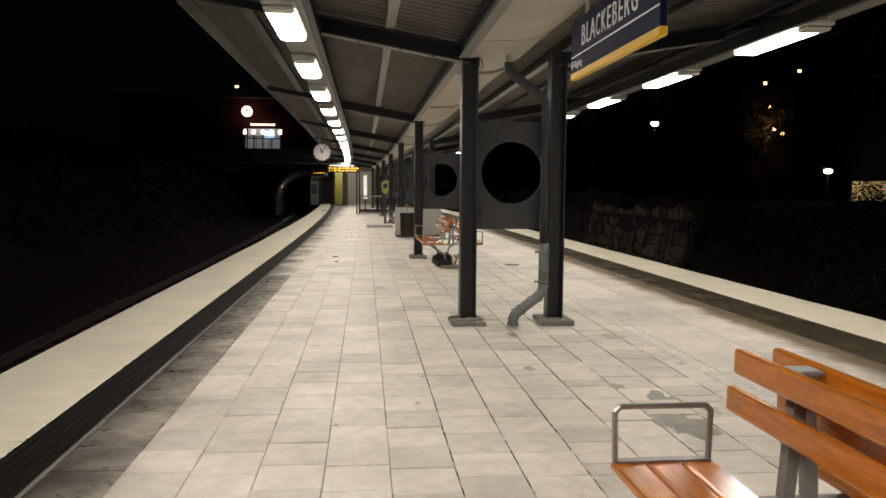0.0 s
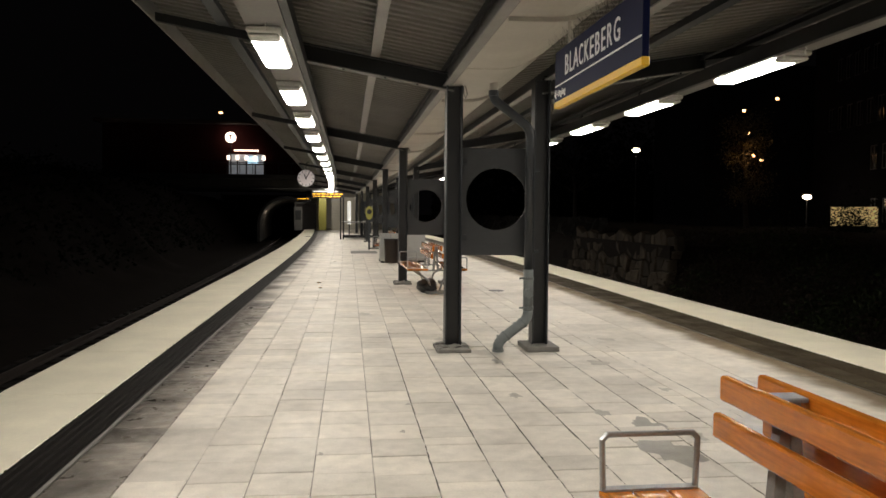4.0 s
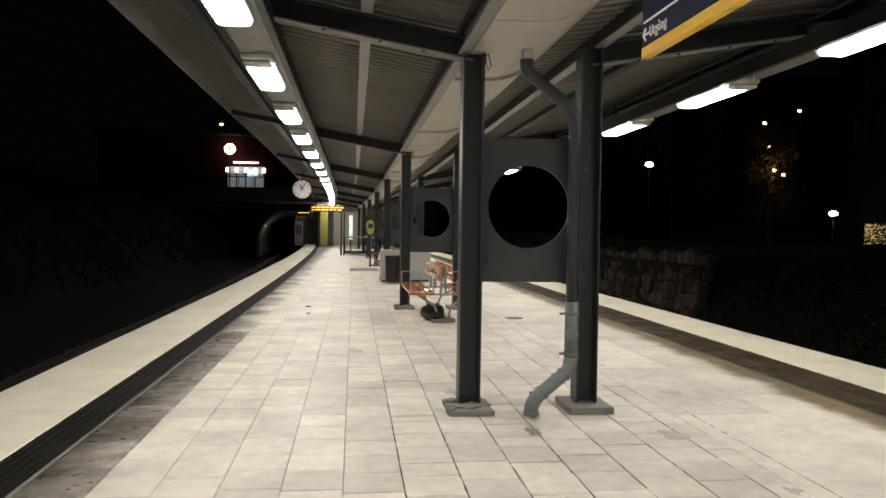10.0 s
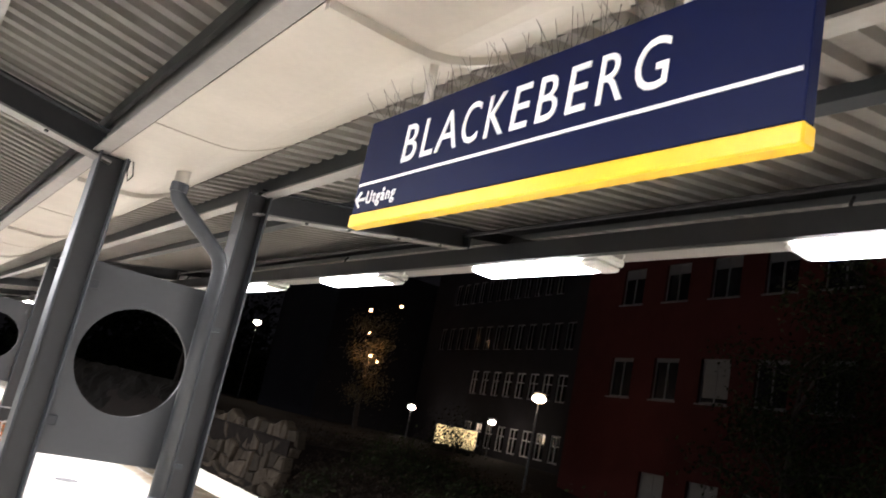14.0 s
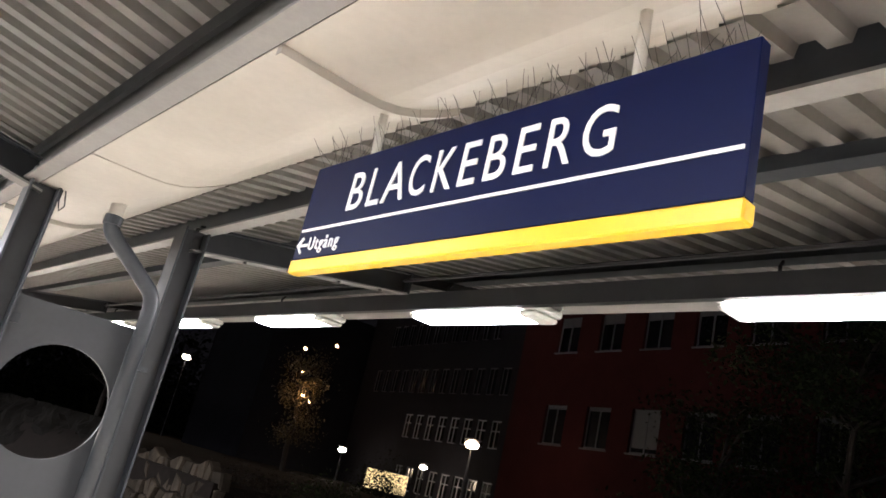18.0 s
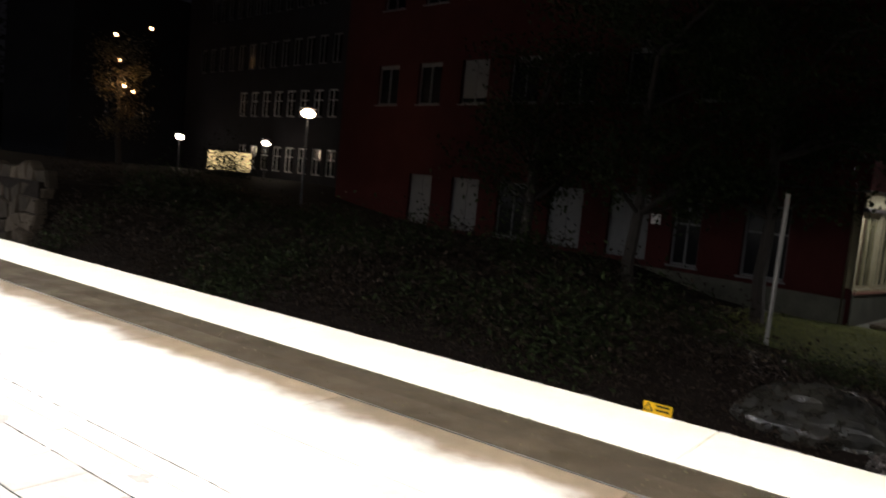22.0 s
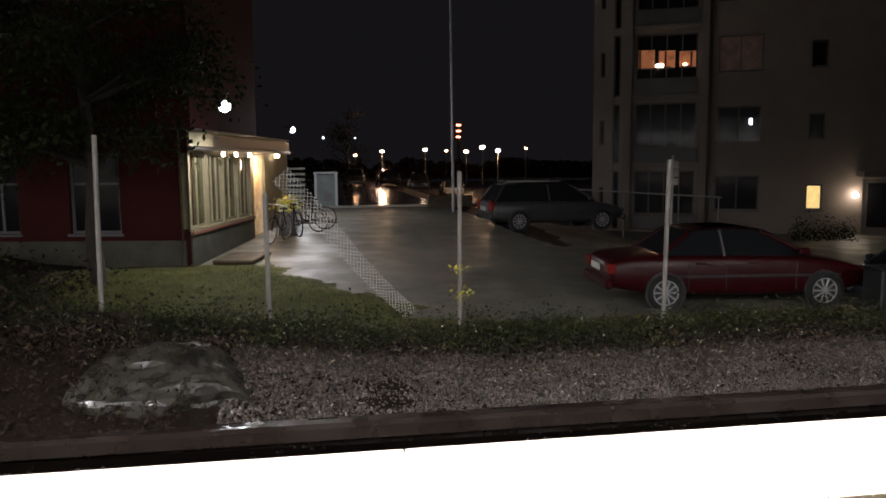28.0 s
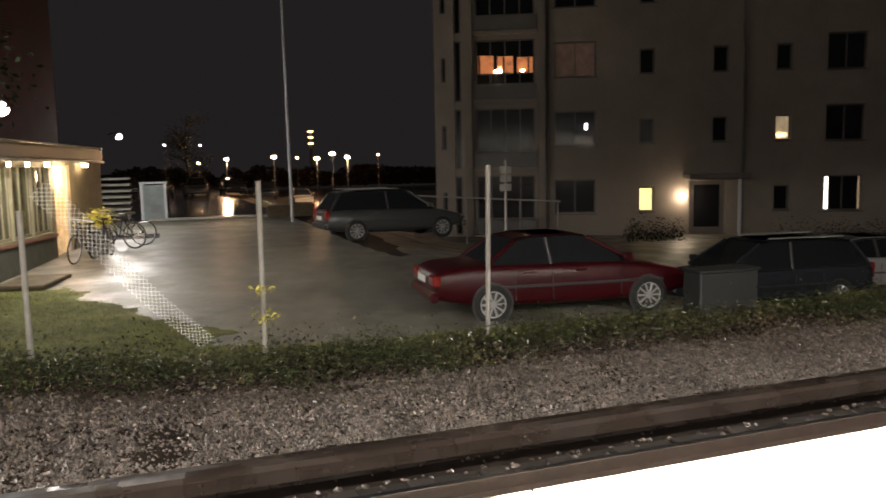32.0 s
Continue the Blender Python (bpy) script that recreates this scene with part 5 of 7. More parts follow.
def scatter(name, label, category, n, seed, where, size, mat, shape="stone"):
    """Many small stones or leaves as one object."""
    rng = random.Random(seed)
    vs, fs = [], []
    for _ in range(n):
        p = where(rng)
        if p is None:
            continue
        x, y, z = p
        s = rng.uniform(*size)
        b = len(vs)
        if shape == "stone":
            a = rng.uniform(0, 6.28)
            c, d = math.cos(a) * s, math.sin(a) * s
            h = s * rng.uniform(0.5, 1.0)
            k = rng.uniform(0.6, 1.0)
            vs += [(x + c, y + d, z), (x - d * k, y + c * k, z + 0.2 * h), (x - c, y - d, z), (x + d * k, y - c * k, z + 0.1 * h), (x + 0.2 * c, y + 0.2 * d, z + h), (x, y, z - h)]
            fs += [(b, b + 1, b + 4), (b + 1, b + 2, b + 4), (b + 2, b + 3, b + 4), (b + 3, b, b + 4), (b + 1, b, b + 5), (b + 2, b + 1, b + 5), (b + 3, b + 2, b + 5), (b, b + 3, b + 5)]
        elif shape == "leaf":
            u = Vector((rng.gauss(0, 1), rng.gauss(0, 1), rng.gauss(0, 0.7))).normalized()
            w = u.cross(Vector((rng.gauss(0, 1), rng.gauss(0, 1), rng.gauss(0, 1)))).normalized()
            q = Vector(p)
            up = u.cross(w) * s * 0.15
            vs += [tuple(q - u * s), tuple(q + w * s * 0.45 + up), tuple(q + u * s), tuple(q - w * s * 0.45 + up)]
            fs += [(b, b + 1, b + 2), (b, b + 2, b + 3)]
        else:
            a = rng.uniform(0, 6.28)
            lean = Vector((rng.gauss(0, 0.35), rng.gauss(0, 0.35), 1)).normalized() * s
            q = Vector(p)
            side = Vector((math.cos(a), math.sin(a), 0)) * s * 0.07
            vs += [tuple(q - side), tuple(q + side), tuple(q + lean)]
            fs += [(b, b + 1, b + 2)]
    me = bpy.data.meshes.new(name)
    me.from_pydata(vs, [], fs)
    me.materials.append(M[mat])
    return tagged(new(name, me), label, category, kind="stuff")


def on_bank(x, y, lift=0.0):
    return (x, y, ground_height(x, y) + lift)


scatter("gravel", "loose grey gravel on the slope beside the track", "gravel", 62000, 1, lambda r: on_bank(r.uniform(9.7, 11.3) + r.gauss(0, 0.15), r.uniform(-14, 4.2), 0.008), (0.009, 0.034), "gravel")
scatter("ballast_stone", "wet ballast stones between the rails", "ballast", 7000, 2, lambda r: (r.uniform(6.3, 9.0), r.uniform(-12, 14), BED + 0.0), (0.015, 0.035), "gravel")
scatter("fallen_leaves", "yellow fallen leaves under the fence", "leaves", 900, 3, lambda r: on_bank(r.uniform(10.6, 12.9), r.uniform(-12, 12), 0.03), (0.02, 0.04), "leaf_yellow", "leaf")


scatter("track_litter", "wet leaves and grit beside the track", "leaves", 2600, 13, lambda r: (lambda x, y: (x, y, ground_height(x, y) + 0.02))(r.uniform(9.75, 11.9), r.uniform(-13, 9)), (0.012, 0.03), "leaf_brown", "leaf")


def clumps(seed, n, xr, yr, hr):
    r0 = random.Random(seed)
    return [(r0.uniform(*xr), r0.uniform(*yr), r0.uniform(*hr)) for _ in range(n)]


def in_clumps(cl, spread):
    def f(r):
        x, y, h = r.choice(cl)
        x += r.gauss(0, spread)
        y += r.gauss(0, spread)
        return on_bank(x, y, abs(r.gauss(0, 0.45)) * h)
    return f


scatter("weeds", "low green weeds and ivy along the fence", "weeds", 16000, 5, in_clumps(clumps(5, 90, (11.4, 12.9), (-16, 9), (0.2, 0.5)), 0.28), (0.014, 0.036), "leaf", "leaf")
scatter("dry_weeds", "brown and yellow withered weeds along the fence", "weeds", 5000, 6, in_clumps(clumps(6, 60, (11.2, 12.8), (-16, 9), (0.2, 0.45)), 0.25), (0.012, 0.03), "leaf_yellow", "leaf")
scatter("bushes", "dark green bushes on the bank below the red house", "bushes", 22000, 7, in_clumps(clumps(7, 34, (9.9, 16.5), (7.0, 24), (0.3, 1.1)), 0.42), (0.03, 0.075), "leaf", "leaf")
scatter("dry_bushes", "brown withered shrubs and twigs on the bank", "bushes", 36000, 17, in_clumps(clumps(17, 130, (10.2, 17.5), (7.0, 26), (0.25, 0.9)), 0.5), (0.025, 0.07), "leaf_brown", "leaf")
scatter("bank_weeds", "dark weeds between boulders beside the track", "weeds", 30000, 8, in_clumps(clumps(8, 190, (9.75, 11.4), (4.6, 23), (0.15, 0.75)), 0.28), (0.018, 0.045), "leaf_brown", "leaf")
def lawn_edge(x):
    return 1.25 + 0.46 * (x - 13.4) + 0.5 * noise.noise((x * 0.9, 1.7, 0)) + 0.25 * noise.noise((x * 2.7, 4.2, 0))


def lawn_inside(x, y):
    """How far a spot lies inside the lawn, in metres."""
    return min((y - lawn_edge(x)) * 0.9, (19.3 - x) * 1.0, 0.9) + 0.4 * noise.noise((x * 1.3, y * 1.3, 2.0)) + 0.3 * noise.noise((x * 4.1, y * 4.1, 6.0))


def on_lawn(r):
    x, y = r.uniform(12.7, 19.3), r.uniform(0.6, 8.0)
    return (x, y, yard_height(x, y) + 0.05) if lawn_inside(x, y) > r.random() * 0.7 else None


lawn_bed = sheet(bmesh.new(), 12.7, 0.5, 19.4, 8.6, 0, 45, 54, lambda x, y: yard_height(x, y) + 0.02 + max(-0.06, min(0.035, 0.06 * lawn_inside(x, y))))
tagged(part("lawn_soil", lawn_bed, "turf", smooth=True), "short wet turf beside the car park", "lawn", kind="structure")
scatter("lawn", "wet short grass in front of the kiosk", "grass", 90000, 9, on_lawn, (0.02, 0.06), "grass", "blade")
scatter("ivy", "wet leafy ivy along the foot of the fence", "ivy", 13000, 15, lambda r: (lambda x, y: on_bank(x, y, abs(r.gauss(0, 0.085)) * (1.2 + noise.noise((x * 1.5, y * 1.5, 7)))))(r.gauss(12.45, 0.22), r.uniform(-15, 4.5)), (0.02, 0.05), "leaf_wet", "leaf")
scatter("leaf_litter", "brown wet leaf litter on the slope below the fence", "leaves", 26000, 16, lambda r: on_bank(r.uniform(10.9, 12.7) + r.gauss(0, 0.15), r.uniform(-15, 9), 0.015), (0.015, 0.045), "leaf_litter", "leaf")
scatter("verge_grass", "grass verge behind the fence", "grass", 15000, 10, lambda r: on_bank(r.uniform(12.5, 13.2), r.uniform(-14, 1.6), 0.0), (0.05, 0.13), "grass", "blade")
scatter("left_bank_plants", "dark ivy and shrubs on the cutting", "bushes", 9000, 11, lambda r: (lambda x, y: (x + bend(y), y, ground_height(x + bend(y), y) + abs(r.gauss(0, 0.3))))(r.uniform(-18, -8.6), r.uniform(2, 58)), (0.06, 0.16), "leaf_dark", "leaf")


def tree(at, height, seed, label, leaves=7000, spread=2.2, mat="leaf"):
    t = thing("tree", at, label=label, category="tree")
    rng = random.Random(seed)
    bm = bmesh.new()
    tips = []
    pts = [Vector((0, 0, -0.2))]
    for k in range(6):
        pts.append(pts[-1] + Vector((rng.uniform(-0.15, 0.15), rng.uniform(-0.15, 0.15), height / 7)))
    for k in range(6):
        r = 0.16 * (1 - k / 7)
        rod(bm, pts[k], pts[k + 1], r, r * 0.85, 8)
    part("trunk", bm, "bark", t)
    bm = bmesh.new()
    for k in range(26):
        b = pts[rng.randint(2, 6)]
        a = rng.uniform(0, 6.28)
        ln = spread * rng.uniform(0.5, 1.0)
        m = b + Vector((math.cos(a) * ln * 0.6, math.sin(a) * ln * 0.6, ln * rng.uniform(0.15, 0.5)))
        e = m + Vector((math.cos(a + 0.4) * ln * 0.5, math.sin(a + 0.4) * ln * 0.5, ln * rng.uniform(-0.1, 0.35)))
        rod(bm, b, m, 0.05, 0.03, 6), rod(bm, m, e, 0.03, 0.01, 5)
        tips += [m, e, (m + e) / 2]
    tagged(part("branch_work", bm, "bark", t), kind="stuff")
    vs, fs = [], []
    for _ in range(leaves):
        q = rng.choice(tips) + Vector((rng.gauss(0, 0.32), rng.gauss(0, 0.32), rng.gauss(0, 0.25)))
        u = Vector((rng.gauss(0, 1), rng.gauss(0, 1), rng.gauss(0, 1))).normalized()
        w = u.cross(Vector((rng.gauss(0, 1), rng.gauss(0, 1), rng.gauss(0, 1)))).normalized()
        s = rng.uniform(0.04, 0.08)
        b = len(vs)
        vs += [tuple(q - u * s), tuple(q + w * s * 0.5), tuple(q + u * s), tuple(q - w * s * 0.5)]
        fs += [(b, b + 1, b + 2), (b, b + 2, b + 3)]
    me = bpy.data.meshes.new("crown")
    me.from_pydata(vs, [], fs)
    me.materials.append(M[mat])
    c = new("crown", me)
    c.parent = t


tree((15.6, 9.4, ground_height(15.6, 9.4)), 7.5, 1, "leafy dark tree in front of the red house", 15000, 2.6)
tree((16.6, 12.6, ground_height(16.6, 12.6)), 5.5, 2, "smaller dark tree in front of the red house", 7000, 1.8)
tree((17.4, 7.3, ground_height(17.4, 7.3)), 8.5, 6, "tall dark tree beside the kiosk wall", 15000, 2.5)
tree((20.5, 37.5, ground_height(20.5, 37.5)), 6.0, 3, "tree glowing amber in street light", 3000, 1.0, "leaf_yellow")
tree((14.5, 48, ground_height(14.5, 48)), 8, 4, "dark tree beyond the track", 5000, 2.6, "leaf_dark")
tree((66, 0.5, -0.4), 6.5, 5, "tree beside a distant street lamp", 3000, 1.8)

# ---- yard ----
bm = bmesh.new()
gx = [13.1 + 0.9 * i for i in range(25)] + [35.3]
gy = [-46 + 2 * i for i in range(25)] + [2.6]
g = [[bm.verts.new((x, y, yard_height(x, y) + 0.02)) for x in gx] for y in gy]
for a, b in zip(g, g[1:]):
    for i in range(len(gx) - 1):
        bm.faces.new((a[i], a[i + 1], b[i + 1], b[i]))
gy = [2.6, 4, 6, 8, 9]
gx2 = [13.1, 14, 15, 16.5, 18.4, 19.5, 22, 26, 30, 35.3]
g = [[bm.verts.new((x, y, yard_height(x, y) + 0.02)) for x in gx2] for y in gy]
for a, b in zip(g, g[1:]):
    for i in range(len(gx2) - 1):
        bm.faces.new((a[i], a[i + 1], b[i + 1], b[i]))
tagged(part("yard", bm, "asphalt", smooth=True), "wet dark asphalt car park", "car park", kind="structure")
bm = bmesh.new()
gx = [35.3, 42, 50, 70, 100, 140, 200]
gy = [-46 + 2 * i for i in range(25)] + [2.6, 4, 6, 8, 14, 30]
g = [[bm.verts.new((x, y, yard_height(x, y) + 0.02)) for x in gx] for y in gy]
for a, b in zip(g, g[1:]):
    for i in range(len(gx) - 1):
        bm.faces.new((a[i], a[i + 1], b[i + 1], b[i]))
tagged(part("road", bm, "wetroad", smooth=True), "wet shining road beyond the yard", "road", kind="structure")
tagged(part("kerb", boxbm(35.2, -6.5, yard_height(35, 0), 35.5, 3.0, yard_height(35, 0) + 0.10, 0.02), "concrete"), "low pale kerb at the end of the yard", "kerb", kind="structure")
tagged(part("kerb_verge", boxbm(13.05, -20, YARD - 0.1, 13.2, 2.6, YARD + 0.05, 0.02), "kerbdark"), "low dark wet kerb along the verge", "kerb", kind="structure")

# ---- fence ----
fence = thing("fence", (0, 0, 0), label="chain-link fence on thin grey steel posts", category="fence")
FX = 12.66
for y, h in ((6.0, 2.33), (3.86, 1.8), (1.24, 2.27), (-1.81, 2.42)):
    z = ground_height(FX, y)
    bm = bmesh.new()
    rod(bm, (0, 0, -0.1), (0, 0, h), 0.033, seg=10)
    part("post", bm, "galvdull", fence).matrix_basis = pose(FX, y, z, random.uniform(-1, 1), random.uniform(-1, 1))
bm = bmesh.new()
vs, fs = [], []


def wire(a, b, r=0.004):
    n = len(vs)
    for p in (a, b):
        vs.extend([(p[0] + r, p[1], p[2]), (p[0] - r, p[1] + r, p[2] + r), (p[0] - r, p[1] - r, p[2] - r)])
    for k in range(3):
        fs.append((n + k, n + (k + 1) % 3, n + 3 + (k + 1) % 3, n + 3 + k))


# only the diagonal band of mesh that catches lamplight is built, as pale wire
P0, P1 = Vector((FX + 0.02, 3.77, 1.22)), Vector((FX + 0.05, 2.0, -0.73))
AX, AW = (P1 - P0), Vector((0, -0.19, 0.17))
NW, NQ = 80, 9


def net(k, q):
    a = k / NW
    sag = Vector((0.02 * math.sin(9 * a) + 0.03 * math.sin(q), 0, 0.03 * math.sin(7 * a) + 0.16 * a * (a - 1)))
    return P0 + AX * a + AW * (q / (NQ - 1.0)) * (1.1 - 0.3 * a) + sag


for k in range(NW):
    for q in range(NQ):
        if (k + q) % 2 == 0:
            for e in (-1, 1):
                if 0 <= q + e < NQ:
                    wire(tuple(net(k, q)), tuple(net(k + 1, q + e)), 0.0021)
me = bpy.data.meshes.new("mesh_wire")
me.from_pydata(vs, [], fs)
me.materials.append(M["glint"])
o = new("mesh_wire", me)
o.parent = fence
tagged(o, "sagging strip of glinting chain-link wire", kind="stuff")
cl = scatter("climbing_plant", "small yellow-green plant climbing a fence post", "plant", 60, 61, lambda r: (FX - 0.05 + r.gauss(0, 0.04), 1.23 + r.gauss(0, 0.07), ground_height(FX, 1.23) + r.choice((0.55, 0.6, 0.92, 0.95)) + r.gauss(0, 0.05)), (0.02, 0.045), "leaf_lime", "leaf")
part("stem", pipe(bmesh.new(), [(FX - 0.05, 1.26, ground_height(FX, 1.23)), (FX - 0.06, 1.18, -0.5), (FX - 0.05, 1.28, -0.1), (FX - 0.05, 1.21, 0.1)], 0.004, 4), "bark", cl)


# ---- facades ----
def facade(parent, w, h, holes, mat, z0=0.0, thick=0.3, name="wall"):
    """A wall in the plane y = 0 that faces -y, with real openings (u0, z0, u1, z1)."""
    holes = [tuple(round(q, 3) for q in a[:4]) for a in holes]
    us = sorted({0.0, w, *[q for a in holes for q in (a[0], a[2])]})
    zs = sorted({z0, h, *[q for a in holes for q in (a[1], a[3])]})
    bm = bmesh.new()
    cache = {}

    def v(x, y, z):
        k = (round(x, 4), y, round(z, 4))
        if k not in cache:
            cache[k] = bm.verts.new(k)
        return cache[k]

    for a, b in zip(us, us[1:]):
        for c, d in zip(zs, zs[1:]):
            if not any(q[0] - 1e-5 <= a and b <= q[2] + 1e-5 and q[1] - 1e-5 <= c and d <= q[3] + 1e-5 for q in holes):
                bm.faces.new((v(a, 0, c), v(b, 0, c), v(b, 0, d), v(a, 0, d)))
                bm.faces.new((v(a, thick, c), v(a, thick, d), v(b, thick, d), v(b, thick, c)))
    for a, c, b, d in holes:
        for p, q in (((a, c), (b, c)), ((b, c), (b, d)), ((b, d), (a, d)), ((a, d), (a, c))):
            bm.faces.new((v(p[0], 0, p[1]), v(q[0], 0, q[1]), v(q[0], thick, q[1]), v(p[0], thick, p[1])))
    return part(name, bm, mat, parent)


def window(parent, u0, z0, u1, z1, pane, frame="frame", bars=1, inset=0.12, sill=True, blind=0.0, label="", hbar=False):
    f = 0.06
    bm = bmesh.new()
    y0, y1 = inset, inset + 0.06
    box(bm, u0, y0, z0, u0 + f, y1, z1), box(bm, u1 - f, y0, z0, u1, y1, z1)
    box(bm, u0 + f, y0, z0, u1 - f, y1, z0 + f), box(bm, u0 + f, y0, z1 - f, u1 - f, y1, z1)
    w = part("window", bm, frame, parent, label)
    part("pane", boxbm(u0 + f, inset + 0.03, z0 + f, u1 - f, inset + 0.036, z1 - f), pane, w)
    for k in range(bars):
        x = u0 + (u1 - u0) * (k + 1) / (bars + 1)
        part("mullion", boxbm(x - 0.025, y0 - 0.004, z0 + f, x + 0.025, inset + 0.029, z1 - f), frame, w)
    if hbar:
        zz = z0 + (z1 - z0) * 0.62
        part("transom", boxbm(u0 + f, y0 - 0.008, zz - 0.025, u1 - f, y0 - 0.005, zz + 0.025), frame, w)
    if blind:
        part("blind", boxbm(u0 + f, inset + 0.012, z1 - f - (z1 - z0 - 2 * f) * blind, u1 - f, inset + 0.02, z1 - f), "blind", w)
    if sill:
        part("sill", boxbm(u0 - 0.05, -0.06, z0 - 0.05, u1 + 0.05, inset - 0.001, z0 - 0.002), frame, w)
    return w


K = Vector((19.28, 5.9, -0.15))
D80 = Vector((math.cos(radians(80)), math.sin(radians(80)), 0))
red = thing("red_house", tuple(K + 19.6 * D80), -100, "dark red three-storey brick house behind bushes", "house")
holes, wins = [], []
for u0, u1, kind in ((13.9, 15.1, "b"), (11.6, 12.9, "b"), (9.45, 10.75, "o"), (7.4, 8.65, "b"), (5.2, 6.5, "b"), (3.7, 4.5, "s"), (1.5, 2.6, "s")):
    wins.append((19.6 - u1, 0.13, 19.6 - u0, 1.87, kind))
for u0, u1 in ((16.2, 17.4), (13.9, 15.1), (11.65, 12.9), (9.5, 10.7), (7.4, 8.65), (5.2, 6.4), (3.0, 4.2)):
    wins.append((19.6 - u1, 4.33, 19.6 - u0, 5.78, "h" if abs(u0 - 11.65) < 0.1 else "d"))
    wins.append((19.6 - u1, 7.8, 19.6 - u0, 9.2, "t"))
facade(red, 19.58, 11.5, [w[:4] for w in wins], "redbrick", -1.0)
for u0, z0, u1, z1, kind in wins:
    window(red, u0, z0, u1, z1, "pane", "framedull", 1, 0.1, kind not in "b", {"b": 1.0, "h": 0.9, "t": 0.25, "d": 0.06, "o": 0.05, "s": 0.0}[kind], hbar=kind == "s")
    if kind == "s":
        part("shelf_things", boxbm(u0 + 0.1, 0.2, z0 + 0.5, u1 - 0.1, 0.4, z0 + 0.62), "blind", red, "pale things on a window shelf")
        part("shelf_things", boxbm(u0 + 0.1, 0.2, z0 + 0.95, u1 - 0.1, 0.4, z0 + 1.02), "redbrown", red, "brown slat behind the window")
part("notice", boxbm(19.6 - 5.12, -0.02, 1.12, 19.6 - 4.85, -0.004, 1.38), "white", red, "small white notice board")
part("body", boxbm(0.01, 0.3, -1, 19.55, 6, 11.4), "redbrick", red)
part("plinth", boxbm(11.5, -0.05, -1.0, 19.5, -0.002, -0.02, 0.01), "kerbdark", red, "dull grey plinth")
part("roof", boxbm(-0.3, -0.3, 11.5, 19.8, 6.2, 11.8, 0.05), "darkframe", red)

# darker wing behind, with rows of pale window frames
wing = thing("dark_house", (28.6, 44.5, 0), -100, "dark long house with rows of pale window frames", "house")
wins = []
for k in range(13):
    wins.append((1.9 + k * 1.12, 6.5, 2.65 + k * 1.12, 7.85, 0))
for k in range(12):
    wins.append((2.9 + k * 1.0, 9.3, 3.6 + k * 1.0, 10.6, 0))
for k in range(8):
    wins.append((6.9 + k * 1.2, 4.0, 7.7 + k * 1.2, 5.3, 1))
for k in range(8):
    wins.append((7.1 + k * 1.2, 1.25, 7.9 + k * 1.2, 2.5, 2))
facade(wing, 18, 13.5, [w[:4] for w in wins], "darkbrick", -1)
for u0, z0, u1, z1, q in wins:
    # upper rows take darker frames: the weaker light there is put into colour
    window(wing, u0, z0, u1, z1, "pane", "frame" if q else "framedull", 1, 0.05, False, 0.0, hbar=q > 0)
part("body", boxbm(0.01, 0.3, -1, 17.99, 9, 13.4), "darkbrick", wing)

# ---- kiosk ----
kio = thing("kiosk", (19.15, 5.88, -0.72), -11, "low kiosk with a lit shop front and bicycles outside", "kiosk")
kw = [(0.12 + 1.15 * k, 0.79, 1.20 + 1.15 * k, 2.42) for k in range(4)]
door = (4.95, 0.05, 6.15, 2.42)
facade(kio, 9.0, 2.9, kw + [door], "cream", 0.0, 0.2)
for k, w in enumerate(kw):
    window(kio, *w, "kioskpane", "cream", 1 + k % 2, 0.06, True)
    part("inner_post", boxbm(w[0] + 0.36, 0.1, w[1] + 0.07, w[0] + 0.46, 0.15, w[3] - 0.07), "cream", kio)
window(kio, *door, "kioskwarm", "frame", 0, 0.06, False, label="warmly lit glass door")
part("plinth", boxbm(0, -0.04, -0.3, 4.8, -0.001, 0.66), "kerbdark", kio, "dull brown concrete plinth")
part("sill_board", boxbm(0.02, -0.07, 0.665, 4.85, -0.001, 0.74, 0.01), "redbrown", kio)
part("rear", boxbm(0.6, 0.25, -0.3, 8.98, 6, 2.85), "darkbrick", kio)
# fascia split by light: cream where lamplit, near-black colour for the shaded rest
part("fascia", boxbm(-0.02, -0.06, 2.57, 1.5, -0.002, 2.86, 0.01), "cream", kio, "cream painted fascia")
part("fascia", boxbm(1.51, -0.05, 2.57, 9.1, -0.002, 2.86, 0.01), "cabdark", kio)
part("roof", boxbm(0.0, -0.08, 2.901, 9.1, 6.1, 2.95, 0.01), "cabdark", kio)
part("eave_shelf", boxbm(-0.05, -0.12, 2.48, 9.0, -0.001, 2.56, 0.01), "cabdark", kio)
for u, w in ((1.9, 0.02), (2.9, 0.035), (4.1, 0.05), (7.0, 0.15)):
    part("eave_lamp", boxbm(u - w, -0.2, 2.36, u + w, -0.121, 2.47, 0.01), "eavebulb", kio, "small warm lamp under the eave")


def flood(at, aim, mat="bulbwhite", label="bright white flood lamp on a bracket", r=0.16):
    t = thing("flood_lamp", at, label=label, category="flood lamp")
    bm = bmesh.new()
    bmesh.ops.create_uvsphere(bm, u_segments=16, v_segments=10, radius=r)
    part("glass", bm, mat, t, smooth=True)
    # half shell added to block lamplight from the house wall behind and above
    bm = bmesh.new()
    bmesh.ops.create_uvsphere(bm, u_segments=20, v_segments=14, radius=r * 1.3)
    bmesh.ops.delete(bm, geom=[v for v in bm.verts if v.co.y * 0.85 + v.co.z * 0.53 < 0.02], context="VERTS")
    part("hood", bm, "steel", t, "dark hood behind the lamp", smooth=True)
    part("arm", pipe(bmesh.new(), [(0, 0, 0.1), (0, 0.25, 0.2), (0.1, 0.5, 0.1)], 0.03, 8), "steel", t)
    return t


